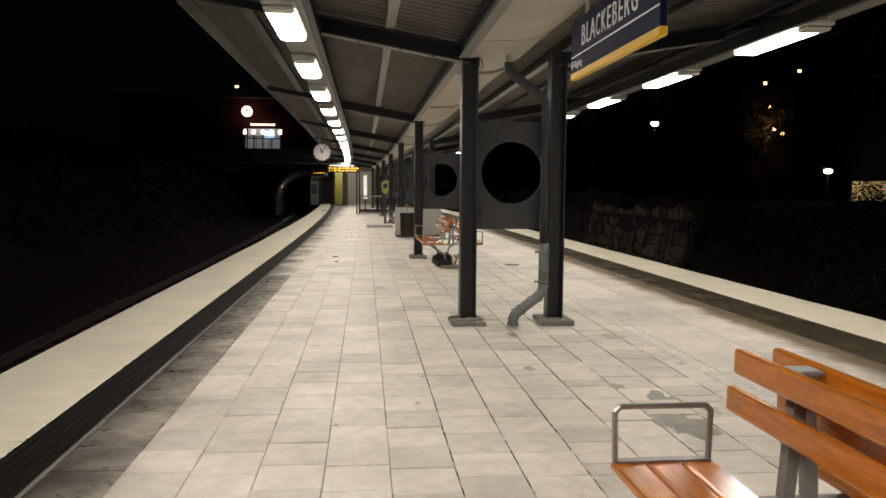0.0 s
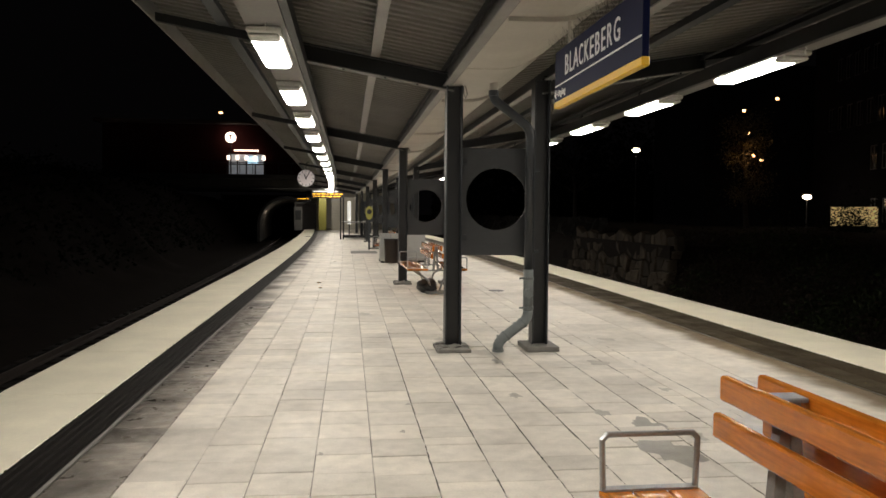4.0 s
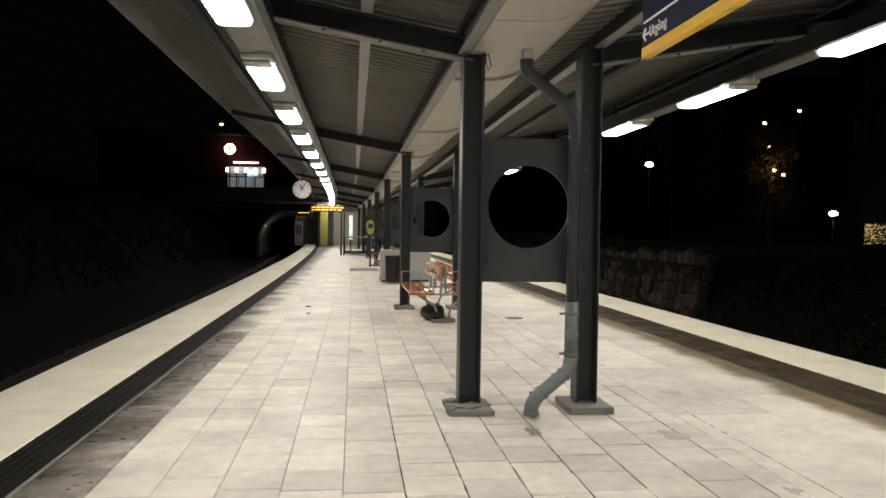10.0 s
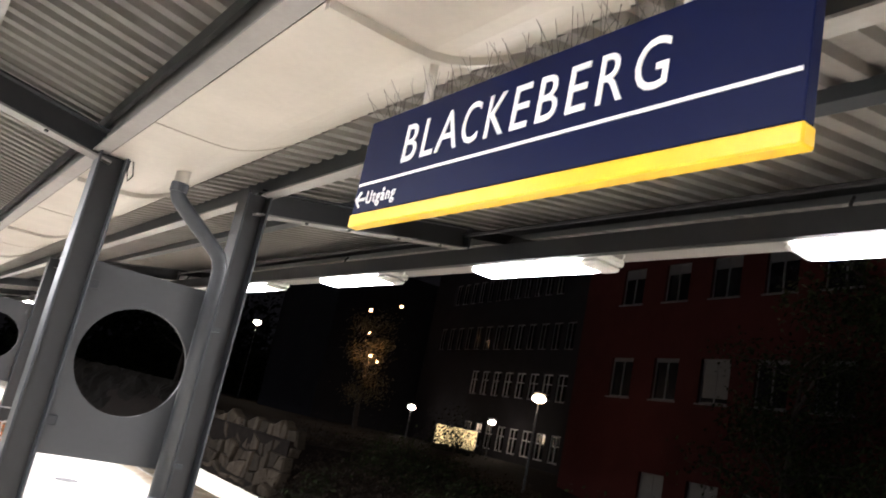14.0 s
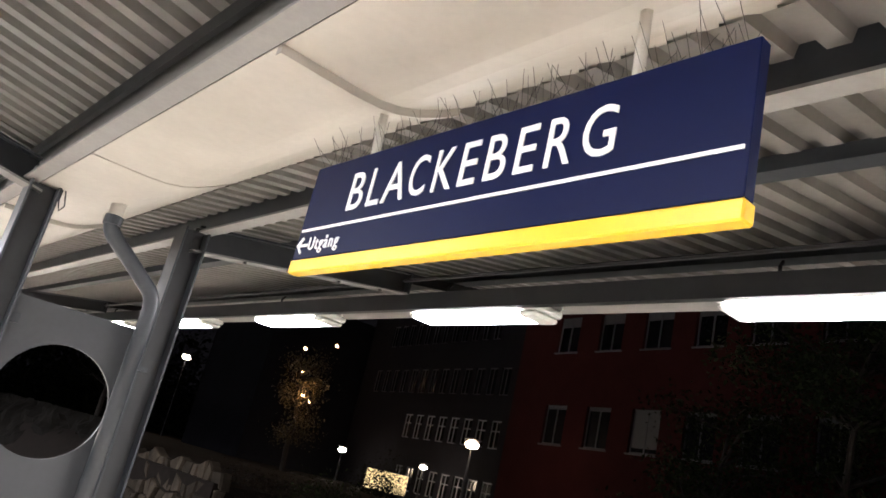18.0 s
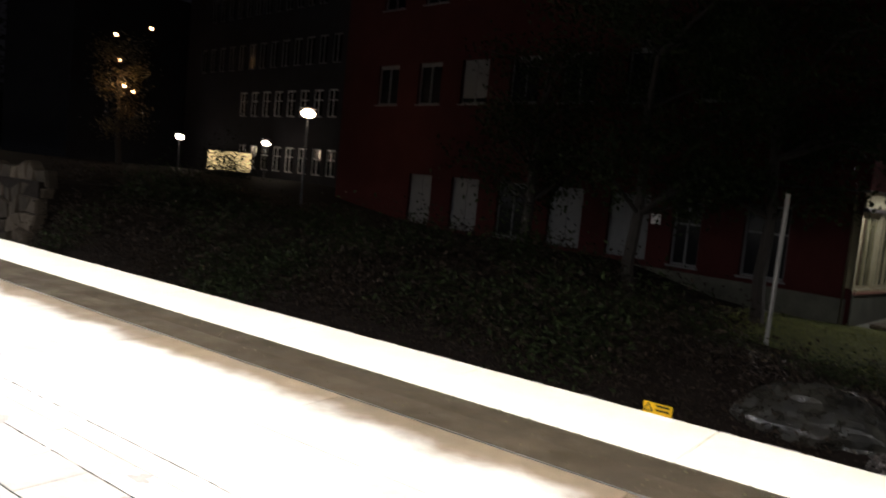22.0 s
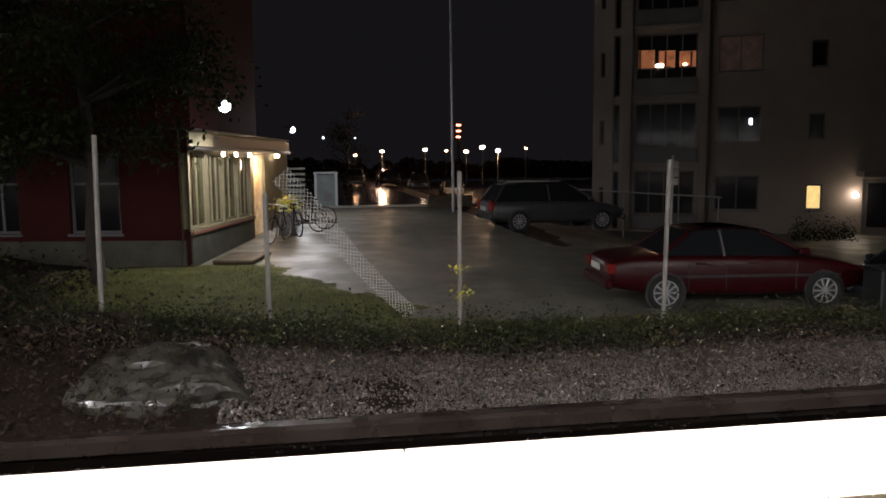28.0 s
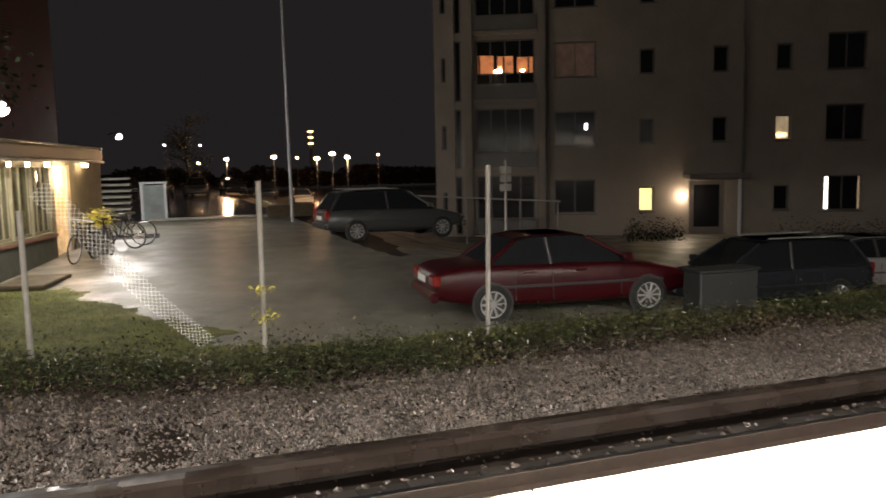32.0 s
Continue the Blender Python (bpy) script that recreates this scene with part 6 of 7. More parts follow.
flood((19.05, 5.07, 2.67), None, "floodglass", r=0.12)
for at in ((45, 4.5, 3.3),):
    flood(at, None, r=0.16)
yl = lamp("yard_light", "SPOT", (19.12, 4.86, 2.5), 68, (1.0, 0.97, 0.88))
yl.data.spot_size, yl.data.spot_blend, yl.data.shadow_soft_size = radians(158), 0.35, 0.12
yl.matrix_world = look((19.12, 4.86, 2.5), (19.6, 4.05, -0.7))
lamp("yard_light_far", "POINT", (30.2, 3.85, 2.38), 68, (0.95, 0.95, 0.9), 0.15)
lamp("door_light", "POINT", (24.5, 4.6, 1.43), 9, (1, 0.7, 0.4), 0.15)


def bicycle(at, rz, lean, label):
    t = thing("bicycle", at, rz, label, "bicycle", "bicycles at the kiosk")
    t.matrix_basis = pose(*at, 0, 0, rz) @ pose(0, 0, 0, lean)
    for x in (-0.52, 0.52):
        w = new("wheel")
        w.parent = t
        bm = bmesh.new()
        pipe(bm, [(x + 0.33 * math.cos(a), 0, 0.34 + 0.33 * math.sin(a)) for a in [2 * math.pi * k / 28 for k in range(29)]], 0.017, 6)
        part("tyre", bm, "tyre", w)
        bm = bmesh.new()
        pipe(bm, [(x + 0.305 * math.cos(a), 0, 0.34 + 0.305 * math.sin(a)) for a in [2 * math.pi * k / 28 for k in range(29)]], 0.009, 5)
        for k in range(10):
            a = 2 * math.pi * k / 10
            rod(bm, (x, 0, 0.34), (x + 0.3 * math.cos(a), 0, 0.34 + 0.3 * math.sin(a)), 0.0025, seg=3)
        part("rim", bm, "rim", w)
    bm = bmesh.new()
    for a, b in (((-0.52, 0.34), (-0.08, 0.3)), ((-0.52, 0.34), (-0.18, 0.8)), ((-0.18, 0.85), (-0.08, 0.3)), ((-0.08, 0.3), (0.36, 0.75)), ((-0.17, 0.75), (0.34, 0.82)), ((0.33, 0.95), (0.52, 0.34))):
        rod(bm, (a[0], 0, a[1]), (b[0], 0, b[1]), 0.018, seg=8)
    part("frame", bm, "cardark", t)
    part("saddle", boxbm(-0.3, -0.07, 0.86, -0.06, 0.07, 0.92, 0.02), "black", t)
    part("handlebar", pipe(bmesh.new(), [(0.25, -0.28, 1.0), (0.33, -0.1, 1.02), (0.33, 0.1, 1.02), (0.25, 0.28, 1.0)], 0.014, 6), "galv", t)


for k, (x, y, rz) in enumerate(((25.6, 3.5, 78), (25.1, 3.65, 60), (24.2, 3.9, 20), (22.9, 4.25, 160))):
    bicycle((x, y, yard_height(x, y) + 0.02), rz, 6 - 4 * k, "dark bicycle parked outside the kiosk")
mt = thing("door_step", (19.95, 4.87, yard_height(20, 4.87) + 0.02), -11, "low dark slab lying in front of the kiosk", "slab")
part("slab", boxbm(-0.7, -0.4, 0, 0.9, 0.5, 0.09, 0.02), "asphalt_band", mt)
yb = thing("flower_tub", (24.6, 4.05, yard_height(24.6, 4.05)), label="tub of yellow-green plants at the kiosk", category="planter")
part("tub", boxbm(-0.5, -0.25, 0, 0.5, 0.25, 0.7, 0.03), "darkframe", yb)
o = scatter("plant", "yellow-green leaves", "", 500, 31, lambda r: (r.gauss(0, 0.28), r.gauss(0, 0.15), 0.85 + r.gauss(0, 0.13)), (0.03, 0.07), "leaf_lime", "leaf")
o.parent = yb
bs = thing("glass_booth", (36.0, 2.85, yard_height(36, 2.85) - 0.25), label="pale glazed booth beside the road", category="booth")
for x, y in ((-0.44, -0.44), (0.44, -0.44), (-0.44, 0.44), (0.44, 0.44)):
    part("post", boxbm(x - 0.05, y - 0.05, 0, x + 0.05, y + 0.05, 1.72), "frame", bs)
part("roof", boxbm(-0.52, -0.52, 1.72, 0.52, 0.52, 1.80, 0.02), "frame", bs)
part("panel", boxbm(-0.46, -0.39, 0.08, -0.44, 0.39, 1.68), "boothglass", bs)
part("poster", boxbm(-0.48, -0.28, 0.55, -0.462, 0.12, 0.9), "blind", bs)
stp = thing("outdoor_steps", (36.6, 4.65, yard_height(36.5, 4.65)), label="pale stair flight beside the booth", category="stairs")
for k in range(7):
    part("step", boxbm(-0.9, -0.9 + 0.0 * k, 0.22 + k * 0.24, 0.9, 0.9, 0.30 + k * 0.24), "concrete", stp)
part("stringer", boxbm(-0.95, 0.9, 0, 0.95, 1.0, 2.0), "concrete", stp)


# ---- cars ----
def loft(bm, rings, cap=True):
    vs = [[bm.verts.new(p) for p in r] for r in rings]
    n = len(rings[0])
    for a, b in zip(vs, vs[1:]):
        for k in range(n):
            bm.faces.new((a[k], a[(k + 1) % n], b[(k + 1) % n], b[k]))
    if cap:
        bm.faces.new(vs[0][::-1]), bm.faces.new(vs[-1])
    bmesh.ops.recalc_face_normals(bm, faces=bm.faces)
    return bm


def car(at, rz, paint, label, kind="sedan", L=4.5, W=1.74, plate=True):
    """A car that points along +x; the origin is on the ground under its middle."""
    t = thing("car", at, rz, label, "car", "parked cars")
    h = L / 2
    wb = 1.33
    wr = 0.31
    belt = 0.88
    prof = [(-h, 0.42, 0.72, 0.80), (-h + 0.06, 0.34, 0.86, 0.90), (-h + 0.5, 0.24, 0.93, 0.97), (-0.9, 0.20, 0.93, 1.0), (0.3, 0.19, 0.91, 1.0), (0.95, 0.20, 0.90, 1.0), (h - 0.5, 0.24, 0.80, 0.98), (h - 0.1, 0.32, 0.66, 0.88), (h, 0.42, 0.56, 0.74)]
    if kind != "sedan":
        prof[0], prof[1] = (-h, 0.40, 0.86, 0.84), (-h + 0.05, 0.32, 0.93, 0.93)
    rings = []
    for x, zb, zt, k in prof:
        w = W / 2 * k
        mid = (zb + zt) / 2
        rings.append([(x, -w * 0.9, zb), (x, -w, zb + 0.14), (x, -w, mid + 0.06), (x, -w * 0.96, zt - 0.05), (x, -w * 0.86, zt), (x, w * 0.86, zt), (x, w * 0.96, zt - 0.05), (x, w, mid + 0.06), (x, w, zb + 0.14), (x, w * 0.9, zb)])
    near_car = at[0] < 40
    b = part("body", loft(bmesh.new(), rings), paint, t, smooth=near_car)
    if near_car:
        b.modifiers.new("round", "SUBSURF").levels = 2
        b.modifiers["round"].render_levels = 2
    zr = 1.33 if kind == "sedan" else 1.44
    if kind == "sedan":
        cab = [(-1.42, 0.88, 0.70), (-0.88, zr - 0.05, 0.58), (-0.55, zr, 0.57), (0.1, zr, 0.57), (0.35, zr - 0.03, 0.58), (1.12, 0.88, 0.70)]
    else:
        cab = [(-h + 0.12, 0.93, 0.72), (-h + 0.45, zr - 0.06, 0.60), (-1.2, zr, 0.59), (0.1, zr, 0.58), (0.35, zr - 0.03, 0.58), (1.15, 0.91, 0.70)]
    rings = []
    for x, z, w in cab:
        lo = 0.86
        wl = 0.745
        rings.append([(x, -wl, lo), (x, -(w + wl) / 2 if z > 1.2 else -wl, (lo + z) / 2), (x, -w, z - 0.02), (x, -w * 0.9, z), (x, w * 0.9, z), (x, w, z - 0.02), (x, (w + wl) / 2 if z > 1.2 else wl, (lo + z) / 2), (x, wl, lo)])
    part("window_band", loft(bmesh.new(), rings), "glass", t, "dark glass")
    roof = [c for c in cab[1:-1]]
    rings = [[(x, -w - 0.012, z - 0.035), (x, -w * 0.88, z + 0.012), (x, w * 0.88, z + 0.012), (x, w + 0.012, z - 0.035)] for x, z, w in roof]
    bm = bmesh.new()
    vs = [[bm.verts.new(p) for p in r] for r in rings]
    for a, b in zip(vs, vs[1:]):
        for k in range(3):
            bm.faces.new((a[k], b[k], b[k + 1], a[k + 1]))
    bmesh.ops.solidify(bm, geom=bm.faces[:], thickness=0.01)
    part("roof", bm, paint, t)
    for s in (-1, 1):
        for (x0, z0, w0), (x1, z1, w1) in ((cab[0], cab[1]), (cab[-1], cab[-2])):
            part("roof_pillar", rod(bmesh.new(), (x0, s * 0.74, 0.88), (x1, s * (w1 + 0.01), z1 - 0.02), 0.035, seg=6), paint, t)
        part("roof_pillar", rod(bmesh.new(), (-0.32, s * 0.75, 0.88), (-0.36, s * 0.59, zr - 0.03), 0.03, seg=6), "black", t)
        part("side_strip", boxbm(-1.5, s * W / 2 - 0.012, 0.55, 1.6, s * W / 2 + 0.012, 0.59, 0.004), "black", t)
        for x in (-0.95, -0.33, 0.85):
            part("door_gap", boxbm(x - 0.006, s * (W / 2) - 0.004, 0.34, x + 0.006, s * (W / 2) + 0.004, 0.78), "black", t)
        for x in (-0.75, 0.15):
            part("door_handle", boxbm(x - 0.09, s * (W / 2 + 0.005) - 0.012, 0.77, x + 0.09, s * (W / 2 + 0.005) + 0.012, 0.80, 0.004), paint, t)
        part("mirror", boxbm(0.82, s * 0.95 - 0.09, 0.92, 0.98, s * 0.95 + 0.05, 1.04, 0.03), paint, t)
        part("tail_lamp", boxbm(-h - 0.012, s * 0.62 - 0.16, 0.62, -h + 0.12, s * 0.62 + 0.13, 0.78 if kind == "sedan" else 0.92, 0.02), "tail", t, "red tail lamp")
        part("head_lamp", boxbm(h - 0.14, s * 0.52 - 0.17, 0.52, h - 0.015, s * 0.52 + 0.14, 0.64, 0.02), "headglass", t)
        for x in (-wb, wb):
            w = new("wheel")
            w.parent = t
            w.matrix_basis = pose(x, s * (W / 2 - 0.10), wr)
            bm = bmesh.new()
            disc(bm, (0, 0, 0), wr + 0.03, 0.03, "y", 28)
            part("wheel_arch", bm, "black", w).matrix_basis = pose(0, s * 0.085, 0.0)
            bm = bmesh.new()
            pipe(bm, [(0.255 * math.cos(a), 0, 0.255 * math.sin(a)) for a in [2 * math.pi * k / 28 for k in range(29)]], 0.062, 8)
            bmesh.ops.scale(bm, vec=(1, 1.7, 1), verts=bm.verts)
            part("tyre", bm, "tyre", w).matrix_basis = pose(0, s * 0.05, 0)
            bm = bmesh.new()
            pipe(bm, [(0.205 * math.cos(a), s * 0.11, 0.205 * math.sin(a)) for a in [2 * math.pi * k / 28 for k in range(29)]], 0.014, 6)
            for k in range(10):
                a = 2 * math.pi * k / 10
                rod(bm, (0, s * 0.12, 0), (0.2 * math.cos(a), s * 0.11, 0.2 * math.sin(a)), 0.014, 0.02, seg=5)
            disc(bm, (0, s * 0.12, 0), 0.05, 0.03, "y", 12)
            part("rim", bm, "rim", w, "bright alloy rim")
            bm = bmesh.new()
            disc(bm, (0, s * 0.085, 0), 0.2, 0.02, "y", 24)
            part("hub_back", bm, "black", w)
    part("rear_bumper", boxbm(-h - 0.05, -W / 2 + 0.1, 0.36, -h + 0.1, W / 2 - 0.1, 0.52, 0.04), paint, t)
    part("front_bumper", boxbm(h - 0.12, -W / 2 + 0.14, 0.30, h + 0.04, W / 2 - 0.14, 0.46, 0.04), paint, t)
    if plate:
        part("plate", boxbm(-h - 0.03, -0.26, 0.62, -h - 0.012, 0.26, 0.73), "plate", t, "blank pale plate")
    if kind != "sedan":
        for s in (-1, 1):
            part("roof_rail", boxbm(-h + 0.6, s * 0.52 - 0.02, zr + 0.03, 0.1, s * 0.52 + 0.02, zr + 0.06, 0.008), "steelmid", t)
    return t


car((14.50, -3.79, YARD - 0.03), -96, "carred", "dark red wet saloon car parked by the fence")
car((25.2, -3.98, yard_height(24.4, -3.8) + 0.02), -86, "carsilver", "grey estate car parked in the yard", "estate", 4.35)
car((15.8, -9.3, -1.6), 82, "cardark", "dark car parked behind a low electric box", "estate", 4.5)
car((16.4, -13.2, -1.65), -104, "carlight", "pale grey car parked at the end of the row")
for k, (x, y, p) in enumerate(((66, 3.0, "cardark"), (66, 0.2, "carsilver"), (66.5, -2.6, "cardark"), (67, -5.3, "cardark"), (67, -8.1, "carlight"), (74, 5.5, "cardark"))):
    car((x, y, yard_height(x, y) + 0.02), 170 + 6 * k % 17, p, "distant car in the lit car park", "estate" if k % 2 else "sedan")
eb = thing("electric_box", (12.8, -5.88, YARD), label="low grey electric cabinet behind the fence", category="electric cabinet")
part("body", boxbm(-0.22, -0.55, -0.1, 0.22, 0.55, 0.72, 0.02), "cabdark", eb)
part("lid", boxbm(-0.25, -0.58, 0.72, 0.25, 0.58, 0.76, 0.01), "cabdark", eb)

# ---- apartment house ----
AP = Vector((31.4, -11.75, -0.14))
AD = Vector((-0.442, -0.897, 0))
AL = AP - 3.9 * AD
apt = thing("apartment_house", tuple(AL), math.degrees(math.atan2(AD.y, AD.x)), "beige plastered apartment house with glazed balconies", "apartment house")
O = 3.9
floors = [(-1.35, 0), (1.40, 1), (4.15, 2), (6.90, 3), (9.65, 4)]
wins = []
for z, f in floors:
    wins.append((0.98 + O, z + 0.95, 2.65 + O, z + 2.35, "w", f))
    for u in (4.35, 7.2, 9.6):
        if f == 0 and u == 7.2:
            continue
        wins.append((u + O, z + 1.0, u + 0.6 + O, z + 2.0, "s", f))
    wins.append((11.5 + O, z + 0.95, 12.95 + O, z + 2.35, "w", f))
    wins.append((18.4 + O, z + 0.95, 19.9 + O, z + 2.35, "w", f))
    wins.append((-3.62 + O, z + 0.9, -3.42 + O, z + 1.9, "n", f))
    wins.append((-3.08 + O, z + 0.1, -2.8 + O, z + 2.55, "n", f))
    for u0, u1 in ((-2.2, 0.2), (13.95, 15.75), (15.85, 17.7)):
        wins.append((u0 + O, z + 0.25, u1 + O, z + 2.55, "B", f))
dooru = (6.35 + O, -1.35, 7.75 + O, 0.85)
facade(apt, 26 + O, 13.0, [w[:4] for w in wins] + [dooru], "plaster", -2.0)
for u0, z0, u1, z1, k, f in wins:
    lit = {(4.35, 0): "warmpane", (9.6, 1): "dimwarm"}.get((round(u0 - O, 2), f))
    if k == "B":
        glow = "orangepane" if (round(u0 - O, 1) == -2.2 and f == 2) else "dimwarm" if (round(u0 - O, 2) == 15.85 and f == 3) else "pane"
        ph = 0.5 if u0 < O else 1.0
        w = window(apt, u0, z0 + ph, u1, z1, "pane" if glow == "orangepane" else glow, "darkframe", 3, 0.1, False, label="glazed balcony")
        part("parapet", boxbm(u0 - 0.05, -0.12, z0 - 0.1, u1 + 0.05, 0.05, z0 + ph - 0.02, 0.01), "parapet", w, "dull balcony front")
        part("balcony_slab", boxbm(u0 - 0.12, -0.2, z0 - 0.26, u1 + 0.12, 0.05, z0 - 0.12, 0.01), "plaster", w)
        if glow == "orangepane":
            for k in range(3):
                a, b = u0 + 0.8 * k + 0.09, u0 + 0.8 * k + 0.73
                part("lit_room", boxbm(a, 0.072, z0 + 0.95, b, 0.09, z0 + 1.68 - 0.05 * k), glow, w, "warm lit room behind the glass")
                part("curtain_edge", boxbm(a + 0.02 + 0.2 * k, 0.06, z0 + 0.95, a + 0.1 + 0.2 * k, 0.071, z0 + 1.66 - 0.05 * k), "redbrown", w)
                part("sill_clutter", boxbm(a + 0.05, 0.05, z0 + 0.90, b - 0.12 * k, 0.066, z0 + 0.96 + 0.02 * k), "darkframe", w)
            part("lamp_shade", boxbm(u0 + 0.78, 0.04, z0 + 0.99, u0 + 1.06, 0.058, z0 + 1.09, 0.02), "bulb", w, "small warm lamp")
            part("lamp_shade", boxbm(u0 + 1.86, 0.04, z0 + 1.02, u0 + 1.96, 0.058, z0 + 1.08, 0.01), "bulb", w, "small warm lamp")
    elif k == "w":
        pane = "warmpane" if (f in (2, 3) and u0 - O > 18) else "curtain" if f == 2 and u0 - O < 2 else "pane"
        window(apt, u0, z0, u1, z1, pane, "darkframe", 1, 0.12, True)
    else:
        window(apt, u0, z0, u1, z1, lit or "pane", "darkframe", 0, 0.12, k == "s")
part("curtain_gap", boxbm(11.56 + O, 0.1, -0.34, 11.70 + O, 0.118, 0.94), "stripglow", apt, "bright strip beside a curtain")
part("curtain_gap", boxbm(12.82 + O, 0.1, -0.34, 12.87 + O, 0.118, 0.94), "dimwarm", apt, "bright strip beside a curtain")
part("lit_sill", boxbm(14.2 + O, 0.07, -0.05, 15.6 + O, 0.09, 0.14), "dimwarm", apt, "dim lit strip low in a window")
part("lit_lamp", boxbm(9.7 + O, 0.1, 2.55, 10.05 + O, 0.118, 2.68), "warmbright", apt, "small lamp low in a window")
part("lit_glint", boxbm(2.2 + O, 0.1, 3.0, 2.32 + O, 0.118, 3.25), "coolpane", apt, "small bright lamp behind a window")
part("lit_glint", boxbm(16.5 + O, 0.07, 2.6, 16.65 + O, 0.09, 2.85), "coolpane", apt, "small bright lamp behind a window")
part("body", boxbm(0.01, 0.3, -2, 25.9 + O, 11, 12.9), "plaster", apt)
part("corner_post", boxbm(-2.7 + O, -0.22, -2, -2.34 + O, 0.0, 13, 0.01), "plaster", apt)
part("corner_post", boxbm(0.34 + O, -0.22, -2, 0.62 + O, 0.0, 13, 0.01), "plaster", apt)
part("downpipe", rod(bmesh.new(), (8.35 + O, -0.08, -1.6), (8.35 + O, -0.08, 13), 0.06), "darkframe", apt)
part("downpipe", rod(bmesh.new(), (0.71 + O, -0.08, -1.6), (0.71 + O, -0.08, 13), 0.06), "darkframe", apt)
w = part("entrance_door", boxbm(dooru[0], 0.12, dooru[1], dooru[2], 0.2, dooru[3]), "darkframe", apt, "dark entrance door")
part("glass", boxbm(dooru[0] + 0.2, 0.1, -1.0, dooru[2] - 0.2, 0.119, 0.7), "pane", w)
part("porch_roof", boxbm(6.1 + O, -1.3, 0.95, 8.4 + O, 0.0, 1.15, 0.02), "darkframe", apt)
part("porch_post", boxbm(7.95 + O, -1.25, -1.6, 8.05 + O, -1.15, 0.95), "frame", apt)
al = thing("porch_lamp", tuple(AL + (6.05 + O) * AD + Vector((-0.897, 0.442, 0)) * 0.25 + Vector((0, 0, 0.25))), label="round lit wall lamp beside the entrance", category="wall lamp")
bm = bmesh.new()
bmesh.ops.create_uvsphere(bm, u_segments=16, v_segments=10, radius=0.11)
part("globe", bm, "bulb", al, smooth=True)
q = al.matrix_basis.translation
lamp("porch_light", "POINT", (q.x - 0.35, q.y + 0.2, q.z), 0.45, (1, 0.78, 0.45), 0.12)
hr = thing("handrail", tuple(AL + 2.0 * AD + Vector((-0.897, 0.442, 0)) * 3.0 + Vector((0, 0, -0.9))), math.degrees(math.atan2(AD.y, AD.x)), "thin pale handrail in front of the house", "handrail")
part("rail", rod(bmesh.new(), (-4.5, 0, 1.55), (3.0, 0, 1.15), 0.03), "steelmid", hr)
for u in (-4.4, -2.5, -0.5, 1.5, 2.9):
    part("post", rod(bmesh.new(), (u, 0, -0.5), (u, 0, 1.35 - 0.053 * u), 0.025), "steelmid", hr)
scatter("house_hedge", "dark clipped hedge below the apartment house", "hedge", 7000, 41, lambda r: (lambda u, d: tuple(AL + u * AD + Vector((-0.897, 0.442, 0)) * d + Vector((0, 0, -1.5 + abs(r.gauss(0, 0.4))))))(r.choice((r.uniform(7.5, 9.6), r.uniform(13, 30), r.uniform(13, 30))), r.uniform(1.2, 3.0)), (0.03, 0.06), "leaf_dark", "leaf")
SPX, SPY = 19.1, -5.03
pole = thing("road_sign_post", (SPX, SPY, yard_height(SPX, SPY)), label="thin steel sign post with small plates", category="sign post")
part("pole", rod(bmesh.new(), (0, 0, 0), (0, 0, 2.45), 0.03), "galvdull", pole)
for k in range(3):
    part("plate", boxbm(-0.02, -0.14, 1.75 + 0.2 * k, 0.0, 0.14, 1.91 + 0.2 * k), "galvdull", pole)
part("plate", boxbm(-0.02, -0.14, 0.5, 0.0, 0.14, 0.72), "white", pole)


# ---- street lamps ----
def street_lamp(at, top, mat="bulborange", power=0.0, label="distant street lamp, lit", colour=(1, 0.6, 0.3), r=0.2):
    t = thing("street_lamp", at, label=label, category="street lamp", group="street lamps")
    h = top - at[2]
    part("post", rod(bmesh.new(), (0, 0, 0), (0, 0, h + 0.1), 0.045, 0.03), "steel", t)
    part("head", boxbm(-r * 1.2, -r, h + 0.1, r * 1.2, r, h + 0.16, 0.02), "steel", t)
    bm = bmesh.new()
    bmesh.ops.create_uvsphere(bm, u_segments=14, v_segments=8, radius=r)
    bmesh.ops.scale(bm, vec=(1.2, 1.2, 0.7), verts=bm.verts)
    bmesh.ops.translate(bm, vec=(0, 0, h - 0.05), verts=bm.verts)
    part("glass", bm, mat, t, "glowing lamp glass", smooth=True)
    if power:
        lamp("street_light", "POINT", (at[0], at[1], top - 0.35), power, colour, 0.2)


for x, y, z, mat, r, pw in ((82, -0.63, 2.34, "bulborange", 0.25, 0), (72, -2.6, 2.55, "bulbwarm", 0.25, 200), (81.3, -7.85, 2.85, "bulbwarm", 0.32, 0), (80.6, -12.07, 2.63, "bulborange", 0.36, 220), (70.5, -11.6, 2.88, "bulb", 0.32, 0), (60.4, -10.65, 2.4, "bulbwhite2", 0.24, 250), (88.8, -20.7, 3.08, "bulborange", 0.22, 0), (100.7, -13.3, 3.02, "bulborange", 0.25, 0), (110, -2, 5.0, "bulbwhite2", 0.14, 0), (96, 2.5, 4.6, "bulbwhite2", 0.14, 0)):
    street_lamp((x, y, yard_height(40, 0) - 0.2), z, mat, pw, r=r * 0.62)
tw = thing("distant_mast", (120, -18.5, -1), label="tall distant mast with red lamps", category="mast")
part("mast", rod(bmesh.new(), (0, 0, 0), (0, 0, 8.3), 0.25, 0.15), "darkframe", tw)
for z in (6.3, 7.2, 8.1):
    part("red_lamp", boxbm(-0.3, -0.3, z, 0.3, 0.3, z + 0.25), "bulbred", tw)
